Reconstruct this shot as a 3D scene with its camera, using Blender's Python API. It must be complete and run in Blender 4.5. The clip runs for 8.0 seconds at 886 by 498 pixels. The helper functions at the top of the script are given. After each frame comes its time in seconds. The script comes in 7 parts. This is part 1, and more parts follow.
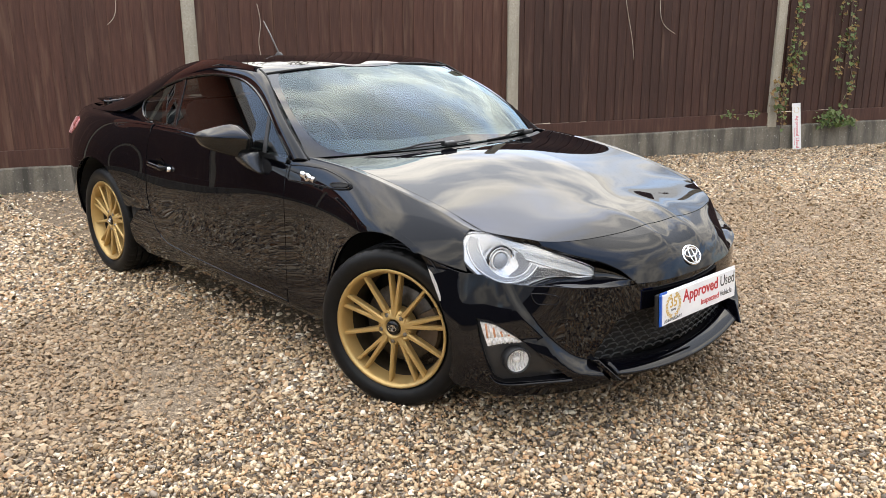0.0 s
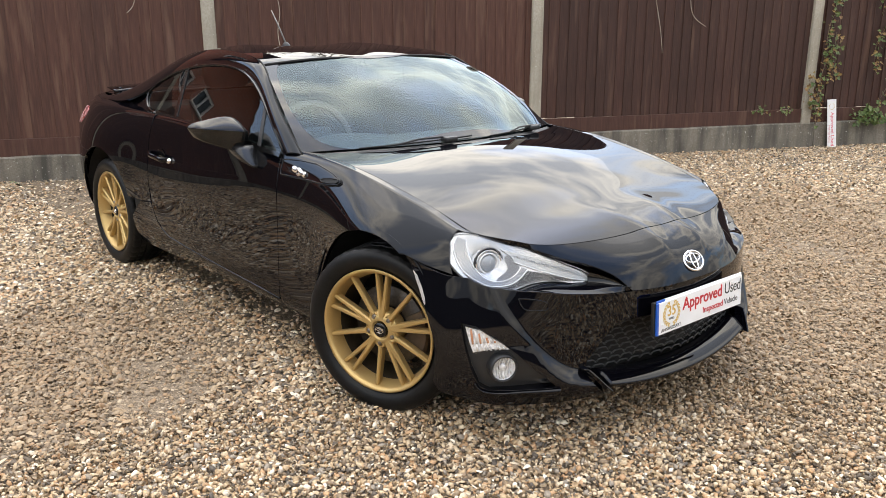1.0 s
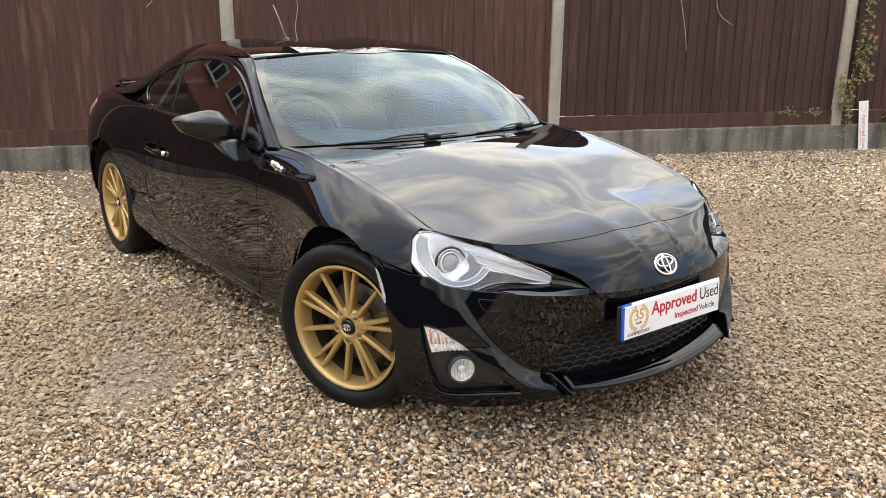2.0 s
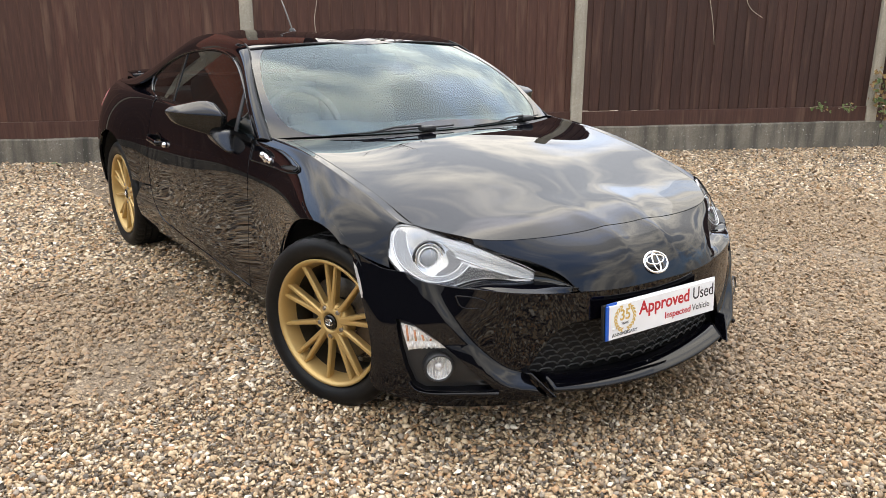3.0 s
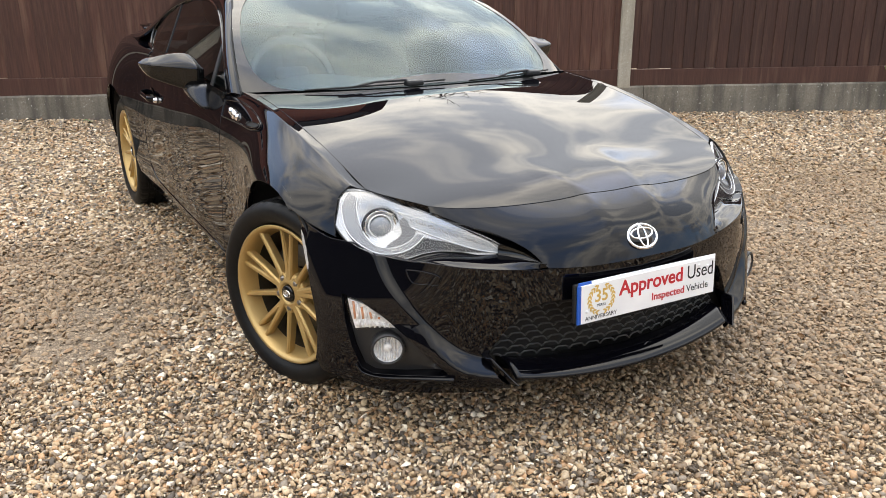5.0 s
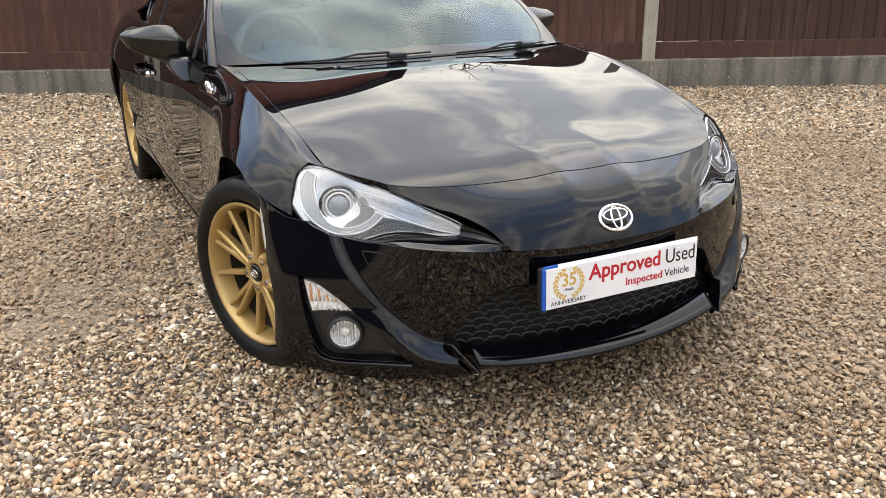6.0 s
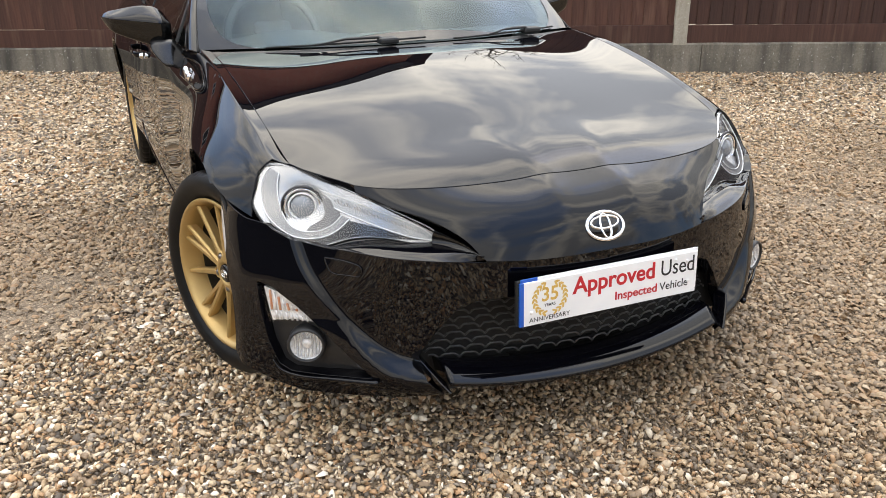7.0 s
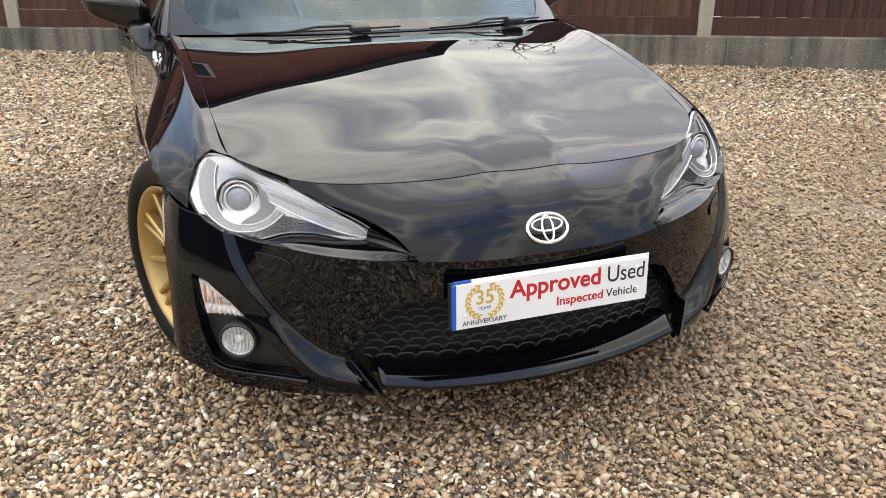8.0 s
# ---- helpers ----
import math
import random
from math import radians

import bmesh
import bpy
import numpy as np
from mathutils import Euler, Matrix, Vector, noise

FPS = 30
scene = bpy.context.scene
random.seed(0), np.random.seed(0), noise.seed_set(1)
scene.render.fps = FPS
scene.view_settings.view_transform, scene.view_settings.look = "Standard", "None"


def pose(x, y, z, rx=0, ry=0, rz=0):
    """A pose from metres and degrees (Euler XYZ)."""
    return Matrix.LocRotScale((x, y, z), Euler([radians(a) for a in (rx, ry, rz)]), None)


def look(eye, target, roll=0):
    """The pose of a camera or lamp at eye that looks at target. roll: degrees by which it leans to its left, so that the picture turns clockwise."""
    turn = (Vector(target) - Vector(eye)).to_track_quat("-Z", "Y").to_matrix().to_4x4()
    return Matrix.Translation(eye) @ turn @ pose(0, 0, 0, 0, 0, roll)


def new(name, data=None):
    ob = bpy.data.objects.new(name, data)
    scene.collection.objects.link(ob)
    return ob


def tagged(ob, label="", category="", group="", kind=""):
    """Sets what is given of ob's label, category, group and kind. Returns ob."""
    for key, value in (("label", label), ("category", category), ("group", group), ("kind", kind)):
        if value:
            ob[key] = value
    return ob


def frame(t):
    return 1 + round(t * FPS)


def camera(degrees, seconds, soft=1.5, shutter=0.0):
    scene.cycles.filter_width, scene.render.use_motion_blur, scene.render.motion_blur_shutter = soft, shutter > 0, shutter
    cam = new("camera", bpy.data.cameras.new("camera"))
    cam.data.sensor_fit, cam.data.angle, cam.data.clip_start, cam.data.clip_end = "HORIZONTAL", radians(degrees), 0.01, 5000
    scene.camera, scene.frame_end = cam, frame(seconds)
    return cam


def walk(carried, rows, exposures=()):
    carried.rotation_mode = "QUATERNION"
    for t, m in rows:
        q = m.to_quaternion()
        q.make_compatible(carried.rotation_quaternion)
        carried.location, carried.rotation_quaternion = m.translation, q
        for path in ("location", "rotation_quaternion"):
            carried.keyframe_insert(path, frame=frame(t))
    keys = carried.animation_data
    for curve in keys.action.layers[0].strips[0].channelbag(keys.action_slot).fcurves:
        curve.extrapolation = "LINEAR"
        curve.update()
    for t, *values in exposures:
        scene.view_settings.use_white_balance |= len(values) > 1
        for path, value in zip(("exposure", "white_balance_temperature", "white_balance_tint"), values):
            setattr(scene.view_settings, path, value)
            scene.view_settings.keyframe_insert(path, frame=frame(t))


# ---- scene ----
cam = camera(55.4, 8.0, soft=0.5)
PATH = [
    (0, (3.583, -2.703, 1.384), (2.175, -1.377, 0.876), -0.3),
    (0.5, (3.575, -2.602, 1.383), (2.143, -1.306, 0.865), -0.1),
    (1, (3.604, -2.497, 1.386), (2.143, -1.238, 0.858), 0.1),
    (1.5, (3.678, -2.38, 1.389), (2.186, -1.16, 0.855), 0.4),
    (3, (3.794, -2.075, 1.361), (2.219, -0.97, 0.814), 0.5),
    (3.5, (3.748, -1.973, 1.346), (2.155, -0.902, 0.785), 0.5),
    (4, (3.723, -1.876, 1.318), (2.112, -0.842, 0.739), 0.4),
    (4.5, (3.733, -1.755, 1.309), (2.105, -0.764, 0.704), 0.3),
    (6, (3.758, -1.385, 1.281), (2.082, -0.539, 0.592), -0.4),
    (6.5, (3.705, -1.264, 1.273), (2.017, -0.462, 0.561), -0.4),
    (7, (3.648, -1.147, 1.28), (1.949, -0.389, 0.546), -0.2),
    (7.5, (3.655, -1.013, 1.286), (1.943, -0.302, 0.535), 0.1),
    (8, (3.682, -0.887, 1.286), (1.957, -0.225, 0.522), 0.5),
]
walk(cam, [(t, look(eye, target, roll)) for t, eye, target, roll in PATH], [(0.0, 0.03), (3.0, 0.0), (4.5, -0.02), (6.0, -0.06), (8.0, -0.05)])

# ---- daylight: bright broken cloud, soft shadows ----
SUN_UP, SUN_TURN = 46.0, 300.0
world = bpy.data.worlds.new("sky")
scene.world = world
world.use_nodes = True


def wire(tree, a, out, b, inp):
    tree.links.new(a.outputs[out], b.inputs[inp])


def build_sky():
    t = world.node_tree
    t.nodes.clear()
    N = t.nodes.new
    sky = N("ShaderNodeTexSky")
    sky.sky_type, sky.sun_disc = "NISHITA", False
    sky.sun_elevation, sky.sun_rotation = radians(SUN_UP), radians(SUN_TURN)
    dim = N("ShaderNodeVectorMath"); dim.operation = "SCALE"; dim.inputs["Scale"].default_value = 0.36
    wire(t, sky, 0, dim, 0)
    co = N("ShaderNodeTexCoord")
    sep = N("ShaderNodeSeparateXYZ"); wire(t, co, "Generated", sep, 0)
    up = N("ShaderNodeMath"); up.operation = "MAXIMUM"; up.inputs[1].default_value = 0.0; wire(t, sep, "Z", up, 0)
    lift = N("ShaderNodeMath"); lift.operation = "ADD"; lift.inputs[1].default_value = 0.22; wire(t, up, 0, lift, 0)
    px = N("ShaderNodeMath"); px.operation = "DIVIDE"; wire(t, sep, "X", px, 0); wire(t, lift, 0, px, 1)
    py = N("ShaderNodeMath"); py.operation = "DIVIDE"; wire(t, sep, "Y", py, 0); wire(t, lift, 0, py, 1)
    flat = N("ShaderNodeCombineXYZ"); wire(t, px, 0, flat, 0); wire(t, py, 0, flat, 1)
    cover = N("ShaderNodeTexNoise"); cover.inputs["Scale"].default_value = 0.95
    cover.inputs["Detail"].default_value, cover.inputs["Roughness"].default_value = 7.0, 0.55
    cover.inputs["Distortion"].default_value = 0.5
    wire(t, flat, 0, cover, "Vector")
    edge = N("ShaderNodeValToRGB")
    edge.color_ramp.elements[0].color = (0.20, 0.20, 0.20, 1)
    edge.color_ramp.elements[0].position, edge.color_ramp.elements[1].position = 0.39, 0.48
    wire(t, cover, 0, edge, 0)
    thick = N("ShaderNodeTexNoise"); thick.inputs["Scale"].default_value = 1.95
    thick.inputs["Detail"].default_value = 5.0
    shift = N("ShaderNodeVectorMath"); shift.operation = "ADD"; shift.inputs[1].default_value = (5.2, 1.3, 0.7)
    wire(t, flat, 0, shift, 0); wire(t, shift, 0, thick, "Vector")
    tone = N("ShaderNodeValToRGB")
    tone.color_ramp.elements[0].position, tone.color_ramp.elements[1].position = 0.42, 0.585
    tone.color_ramp.elements[0].color = (0.72, 0.77, 0.87, 1)
    mid = tone.color_ramp.elements.new(0.50); mid.color = (1.06, 1.08, 1.10, 1)
    tone.color_ramp.elements[1].color = (1.90, 1.79, 1.60, 1)
    wire(t, thick, 0, tone, 0)
    mix = N("ShaderNodeMix"); mix.data_type = "RGBA"
    wire(t, edge, 0, mix, 0)
    # clouds shine brighter round the hidden sun
    s_dir = N("ShaderNodeVectorMath"); s_dir.operation = "DOT_PRODUCT"
    az, el = radians(SUN_TURN), radians(SUN_UP - 8)
    s_dir.inputs[1].default_value = (math.sin(az) * math.cos(el), math.cos(az) * math.cos(el), math.sin(el))
    wire(t, co, "Generated", s_dir, 0)
    pos = N("ShaderNodeMath"); pos.operation = "MAXIMUM"; pos.inputs[1].default_value = 0.0; wire(t, s_dir, "Value", pos, 0)
    pw = N("ShaderNodeMath"); pw.operation = "POWER"; pw.inputs[1].default_value = 3.0; wire(t, pos, 0, pw, 0)
    glow = N("ShaderNodeMath"); glow.operation = "MULTIPLY_ADD"; glow.inputs[1].default_value = 0.45; glow.inputs[2].default_value = 0.96
    wire(t, pw, 0, glow, 0)
    lit = N("ShaderNodeVectorMath"); lit.operation = "SCALE"
    wire(t, tone, 0, lit, 0); wire(t, glow, 0, lit, "Scale")
    t.links.new(dim.outputs[0], mix.inputs[6]); t.links.new(lit.outputs[0], mix.inputs[7])
    # an overcast sky is brighter overhead than near the horizon
    high = N("ShaderNodeMath"); high.operation = "MULTIPLY_ADD"; high.inputs[1].default_value = 1.06; high.inputs[2].default_value = 0.31
    wire(t, up, 0, high, 0)
    grad = N("ShaderNodeVectorMath"); grad.operation = "SCALE"
    t.links.new(mix.outputs[2], grad.inputs[0]); wire(t, high, 0, grad, "Scale")
    bg = N("ShaderNodeBackground"); bg.inputs[1].default_value = 1.95
    t.links.new(grad.outputs[0], bg.inputs[0])
    out = N("ShaderNodeOutputWorld"); wire(t, bg, 0, out, 0)


build_sky()
sun_data = bpy.data.lights.new("sun", "SUN")
sun_data.energy, sun_data.angle, sun_data.color = 0.8, radians(70), (1.0, 0.96, 0.90)
sun = new("sun", sun_data)
a, e = radians(SUN_TURN), radians(SUN_UP)
sun.matrix_world = look((0, 0, 12), (-math.sin(a) * math.cos(e) * 5, -math.cos(a) * math.cos(e) * 5, 12 - math.sin(e) * 5))

# ---- materials ----
def surf(name, c1, c2, rough=0.5, metal=0.0, grain=40.0, broad=3.0, bump=0.0, bump_scale=120.0, coat=0.0, spec=0.5, rough2=None, stretch=(1, 1, 1)):
    m = bpy.data.materials.new(name)
    m.use_nodes = True
    t = m.node_tree
    p = t.nodes["Principled BSDF"]
    co = t.nodes.new("ShaderNodeTexCoord")
    mp = t.nodes.new("ShaderNodeMapping"); mp.inputs["Scale"].default_value = stretch
    wire(t, co, "Object", mp, 0)
    n1 = t.nodes.new("ShaderNodeTexNoise"); n1.inputs["Scale"].default_value, n1.inputs["Detail"].default_value = grain, 4
    n2 = t.nodes.new("ShaderNodeTexNoise"); n2.inputs["Scale"].default_value, n2.inputs["Detail"].default_value = broad, 3
    wire(t, mp, 0, n1, 0); wire(t, mp, 0, n2, 0)
    s = t.nodes.new("ShaderNodeMath"); s.operation = "ADD"; wire(t, n1, 0, s, 0); wire(t, n2, 0, s, 1)
    r = t.nodes.new("ShaderNodeMapRange"); r.inputs[1].default_value, r.inputs[2].default_value = 0.75, 1.25
    wire(t, s, 0, r, 0)
    mix = t.nodes.new("ShaderNodeMix"); mix.data_type = "RGBA"
    mix.inputs[6].default_value, mix.inputs[7].default_value = (*c1, 1), (*c2, 1)
    wire(t, r, 0, mix, 0)
    t.links.new(mix.outputs[2], p.inputs["Base Color"])
    p.inputs["Roughness"].default_value, p.inputs["Metallic"].default_value = rough, metal
    p.inputs["Coat IOR"].default_value = 1.40
    p.inputs["Coat Weight"].default_value, p.inputs["Coat Roughness"].default_value = coat, 0.015
    p.inputs["Specular IOR Level"].default_value = spec
    if rough2 is not None:
        rr = t.nodes.new("ShaderNodeMapRange"); rr.inputs[3].default_value, rr.inputs[4].default_value = rough, rough2
        wire(t, r, 0, rr, 0); wire(t, rr, 0, p, "Roughness")
    if bump:
        n3 = t.nodes.new("ShaderNodeTexNoise"); n3.inputs["Scale"].default_value, n3.inputs["Detail"].default_value = bump_scale, 5
        wire(t, mp, 0, n3, 0)
        b = t.nodes.new("ShaderNodeBump"); b.inputs["Strength"].default_value, b.inputs["Distance"].default_value = bump, 0.004
        wire(t, n3, 0, b, "Height"); wire(t, b, 0, p, "Normal")
    return m


def glass(name, tint, ior=1.5, gloss=1.0, sheen=(1, 1, 1)):
    """Thin sheet glass: a clear tinted pane with a mirror-like surface."""
    m = bpy.data.materials.new(name)
    m.use_nodes = True
    t = m.node_tree
    t.nodes.clear()
    # the same gloss from both sides of the sheet: faint when seen square on, strong at a slant
    f0 = ((ior - 1) / (ior + 1)) ** 2
    f = t.nodes.new("ShaderNodeLayerWeight"); f.inputs["Blend"].default_value = 0.5
    p5 = t.nodes.new("ShaderNodeMath"); p5.operation = "POWER"; p5.inputs[1].default_value = 5.0
    wire(t, f, "Facing", p5, 0)
    k = t.nodes.new("ShaderNodeMath"); k.operation = "MULTIPLY_ADD"; k.use_clamp = True
    k.inputs[1].default_value, k.inputs[2].default_value = (1 - f0) * gloss, f0 * gloss
    wire(t, p5, 0, k, 0)
    tr = t.nodes.new("ShaderNodeBsdfTransparent"); tr.inputs[0].default_value = (*tint, 1)
    gl = t.nodes.new("ShaderNodeBsdfGlossy"); gl.inputs["Roughness"].default_value = 0.0
    gl.inputs["Color"].default_value = (*sheen, 1)
    mx = t.nodes.new("ShaderNodeMixShader"); wire(t, k, 0, mx, 0); wire(t, tr, 0, mx, 1); wire(t, gl, 0, mx, 2)
    o = t.nodes.new("ShaderNodeOutputMaterial"); wire(t, mx, 0, o, 0)
    return m


PAINT = surf("black_paint", (0.0015, 0.0015, 0.0026), (0.0025, 0.0025, 0.004), 0.3, coat=1.0, grain=900, broad=2, spec=0.0)
GLOSS = surf("gloss_black_trim", (0.004, 0.004, 0.004), (0.006, 0.006, 0.006), 0.10, grain=200)
SATIN = surf("satin_black_plastic", (0.012, 0.012, 0.013), (0.02, 0.02, 0.021), 0.42, grain=300, bump=0.15, bump_scale=900)
MATT = surf("matt_black_plastic", (0.006, 0.006, 0.006), (0.012, 0.012, 0.012), 0.7, grain=200)
RUBBER = surf("tyre_rubber", (0.0035, 0.0035, 0.004), (0.007, 0.007, 0.007), 0.45, grain=60, broad=8, bump=0.08, bump_scale=300, spec=0.25)
GOLD = surf("gold_wheel_paint", (0.50, 0.345, 0.135), (0.56, 0.395, 0.165), 0.36, metal=0.6, grain=700, broad=6, rough2=0.42)
CHROME = surf("chrome", (0.75, 0.75, 0.76), (0.85, 0.85, 0.86), 0.06, metal=1.0)
SILVER = surf("silver_reflector", (0.78, 0.79, 0.80), (0.88, 0.89, 0.90), 0.2, metal=0.2, grain=90)
STEEL = surf("brake_steel", (0.22, 0.21, 0.2), (0.34, 0.32, 0.3), 0.38, metal=1.0, grain=80)
DISC = surf("brake_disc", (0.07, 0.062, 0.055), (0.13, 0.115, 0.10), 0.42, metal=0.8, grain=80)
CLEAR = glass("clear_lens", (0.97, 0.97, 0.97), 1.45)
SCREEN = glass("windscreen_glass", (0.55, 0.64, 0.65), 1.60, 1.0, (0.82, 0.96, 1.0))
TINTED = glass("side_glass", (0.30, 0.33, 0.32), 1.55)
FRIT = surf("ceramic_band", (0.008, 0.008, 0.010), (0.012, 0.012, 0.014), 0.03, grain=300)
AMBER = surf("amber_bulb_shine", (0.55, 0.22, 0.10), (0.66, 0.40, 0.26), 0.25, grain=60)
WHITE = surf("white_plate", (0.78, 0.78, 0.79), (0.84, 0.84, 0.84), 0.35, grain=15, broad=9)
BLUE = surf("blue_band", (0.01, 0.08, 0.42), (0.015, 0.10, 0.48), 0.35)
RED = surf("red_print", (0.45, 0.012, 0.02), (0.52, 0.018, 0.025), 0.45)
INK = surf("black_print", (0.012, 0.012, 0.014), (0.02, 0.02, 0.02), 0.45)
PINK = surf("faded_red_print", (0.62, 0.12, 0.16), (0.70, 0.2, 0.24), 0.5)
GILT = surf("gold_print", (0.52, 0.32, 0.06), (0.70, 0.48, 0.13), 0.45, grain=150)
CABIN = surf("cabin_trim", (0.05, 0.052, 0.055), (0.075, 0.077, 0.08), 0.7, grain=200)
CLOTH = surf("seat_cloth", (0.03, 0.03, 0.033), (0.06, 0.06, 0.065), 0.9, grain=400, bump=0.4, bump_scale=700)
TAILRED = surf("tail_lamp", (0.5, 0.05, 0.05), (0.8, 0.6, 0.6), 0.15, grain=30)
LEAF = surf("ivy_leaf", (0.055, 0.10, 0.025), (0.16, 0.20, 0.06), 0.5, grain=25, broad=12)
DRYLEAF = surf("autumn_ivy_leaf", (0.16, 0.07, 0.03), (0.28, 0.2, 0.06), 0.6, grain=25, broad=12)
STEM = surf("ivy_stem", (0.18, 0.13, 0.09), (0.34, 0.27, 0.2), 0.8, grain=60)


def concrete(name, c1, c2, stain, moss):
    m = surf(name, c1, c2, 0.85, grain=70, broad=4, bump=0.6, bump_scale=140)
    t = m.node_tree
    p = t.nodes["Principled BSDF"]
    src = p.inputs["Base Color"].links[0].from_socket
    co = t.nodes.new("ShaderNodeTexCoord")
    mp = t.nodes.new("ShaderNodeMapping"); mp.inputs["Scale"].default_value = (9, 9, 1.1)
    wire(t, co, "Object", mp, 0)
    n = t.nodes.new("ShaderNodeTexNoise"); n.inputs["Scale"].default_value, n.inputs["Detail"].default_value = 1.0, 6
    wire(t, mp, 0, n, 0)
    r = t.nodes.new("ShaderNodeMapRange"); r.inputs[1].default_value, r.inputs[2].default_value = 0.42, 0.68
    wire(t, n, 0, r, 0)
    mx = t.nodes.new("ShaderNodeMix"); mx.data_type = "RGBA"; mx.inputs[7].default_value = (*stain, 1)
    wire(t, r, 0, mx, 0); t.links.new(src, mx.inputs[6])
    v = t.nodes.new("ShaderNodeTexNoise"); v.inputs["Scale"].default_value, v.inputs["Detail"].default_value = 55, 2
    wire(t, co, "Object", v, 0)
    r2 = t.nodes.new("ShaderNodeMapRange"); r2.inputs[1].default_value, r2.inputs[2].default_value = 0.68, 0.74
    wire(t, v, 0, r2, 0)
    mx2 = t.nodes.new("ShaderNodeMix"); mx2.data_type = "RGBA"; mx2.inputs[7].default_value = (*moss, 1)
    wire(t, r2, 0, mx2, 0); t.links.new(mx.outputs[2], mx2.inputs[6])
    t.links.new(mx2.outputs[2], p.inputs["Base Color"])
    return m


WALL = concrete("weathered_concrete", (0.145, 0.128, 0.10), (0.24, 0.215, 0.175), (0.065, 0.06, 0.05), (0.5, 0.49, 0.44))
POST = concrete("concrete_post", (0.34, 0.31, 0.25), (0.46, 0.42, 0.35), (0.24, 0.22, 0.17), (0.55, 0.53, 0.46))


def stained_timber(name, c1, c2, weather):
    """Brown stained boards: long grain, a tone for each board, pale weathered streaks."""
    m = surf(name, c1, c2, 0.72, grain=9, broad=1.2, bump=0.5, bump_scale=14, stretch=(6, 6, 0.5))
    t = m.node_tree
    p = t.nodes["Principled BSDF"]
    src = p.inputs["Base Color"].links[0].from_socket
    oi = t.nodes.new("ShaderNodeObjectInfo")
    rr = t.nodes.new("ShaderNodeMapRange"); rr.inputs[3].default_value, rr.inputs[4].default_value = 0.84, 1.14
    wire(t, oi, "Random", rr, 0)
    sc = t.nodes.new("ShaderNodeVectorMath"); sc.operation = "SCALE"
    t.links.new(src, sc.inputs[0]); wire(t, rr, 0, sc, "Scale")
    co = t.nodes.new("ShaderNodeTexCoord")
    ad = t.nodes.new("ShaderNodeVectorMath"); ad.operation = "ADD"
    wire(t, co, "Object", ad, 0); wire(t, oi, "Location", ad, 1)
    mp = t.nodes.new("ShaderNodeMapping"); mp.inputs["Scale"].default_value = (14, 14, 1.3)
    wire(t, ad, 0, mp, 0)
    n = t.nodes.new("ShaderNodeTexNoise"); n.inputs["Scale"].default_value, n.inputs["Detail"].default_value = 1.0, 6
    wire(t, mp, 0, n, 0)
    r = t.nodes.new("ShaderNodeMapRange"); r.inputs[1].default_value, r.inputs[2].default_value = 0.56, 0.80
    wire(t, n, 0, r, 0)
    mx = t.nodes.new("ShaderNodeMix"); mx.data_type = "RGBA"; mx.inputs[7].default_value = (*weather, 1)
    wire(t, r, 0, mx, 0); t.links.new(sc.outputs[0], mx.inputs[6])
    t.links.new(mx.outputs[2], p.inputs["Base Color"])
    return m


TIMBER = stained_timber("stained_boards", (0.053, 0.0205, 0.0131), (0.096, 0.0405, 0.0268), (0.16, 0.090, 0.060))
FRESH = stained_timber("fresh_stained_boards", (0.034, 0.0125, 0.0080), (0.058, 0.0235, 0.0155), (0.105, 0.056, 0.038))
RAILWOOD = stained_timber("stained_gravel_board", (0.056, 0.021, 0.0135), (0.086, 0.0365, 0.0245), (0.13, 0.075, 0.052))


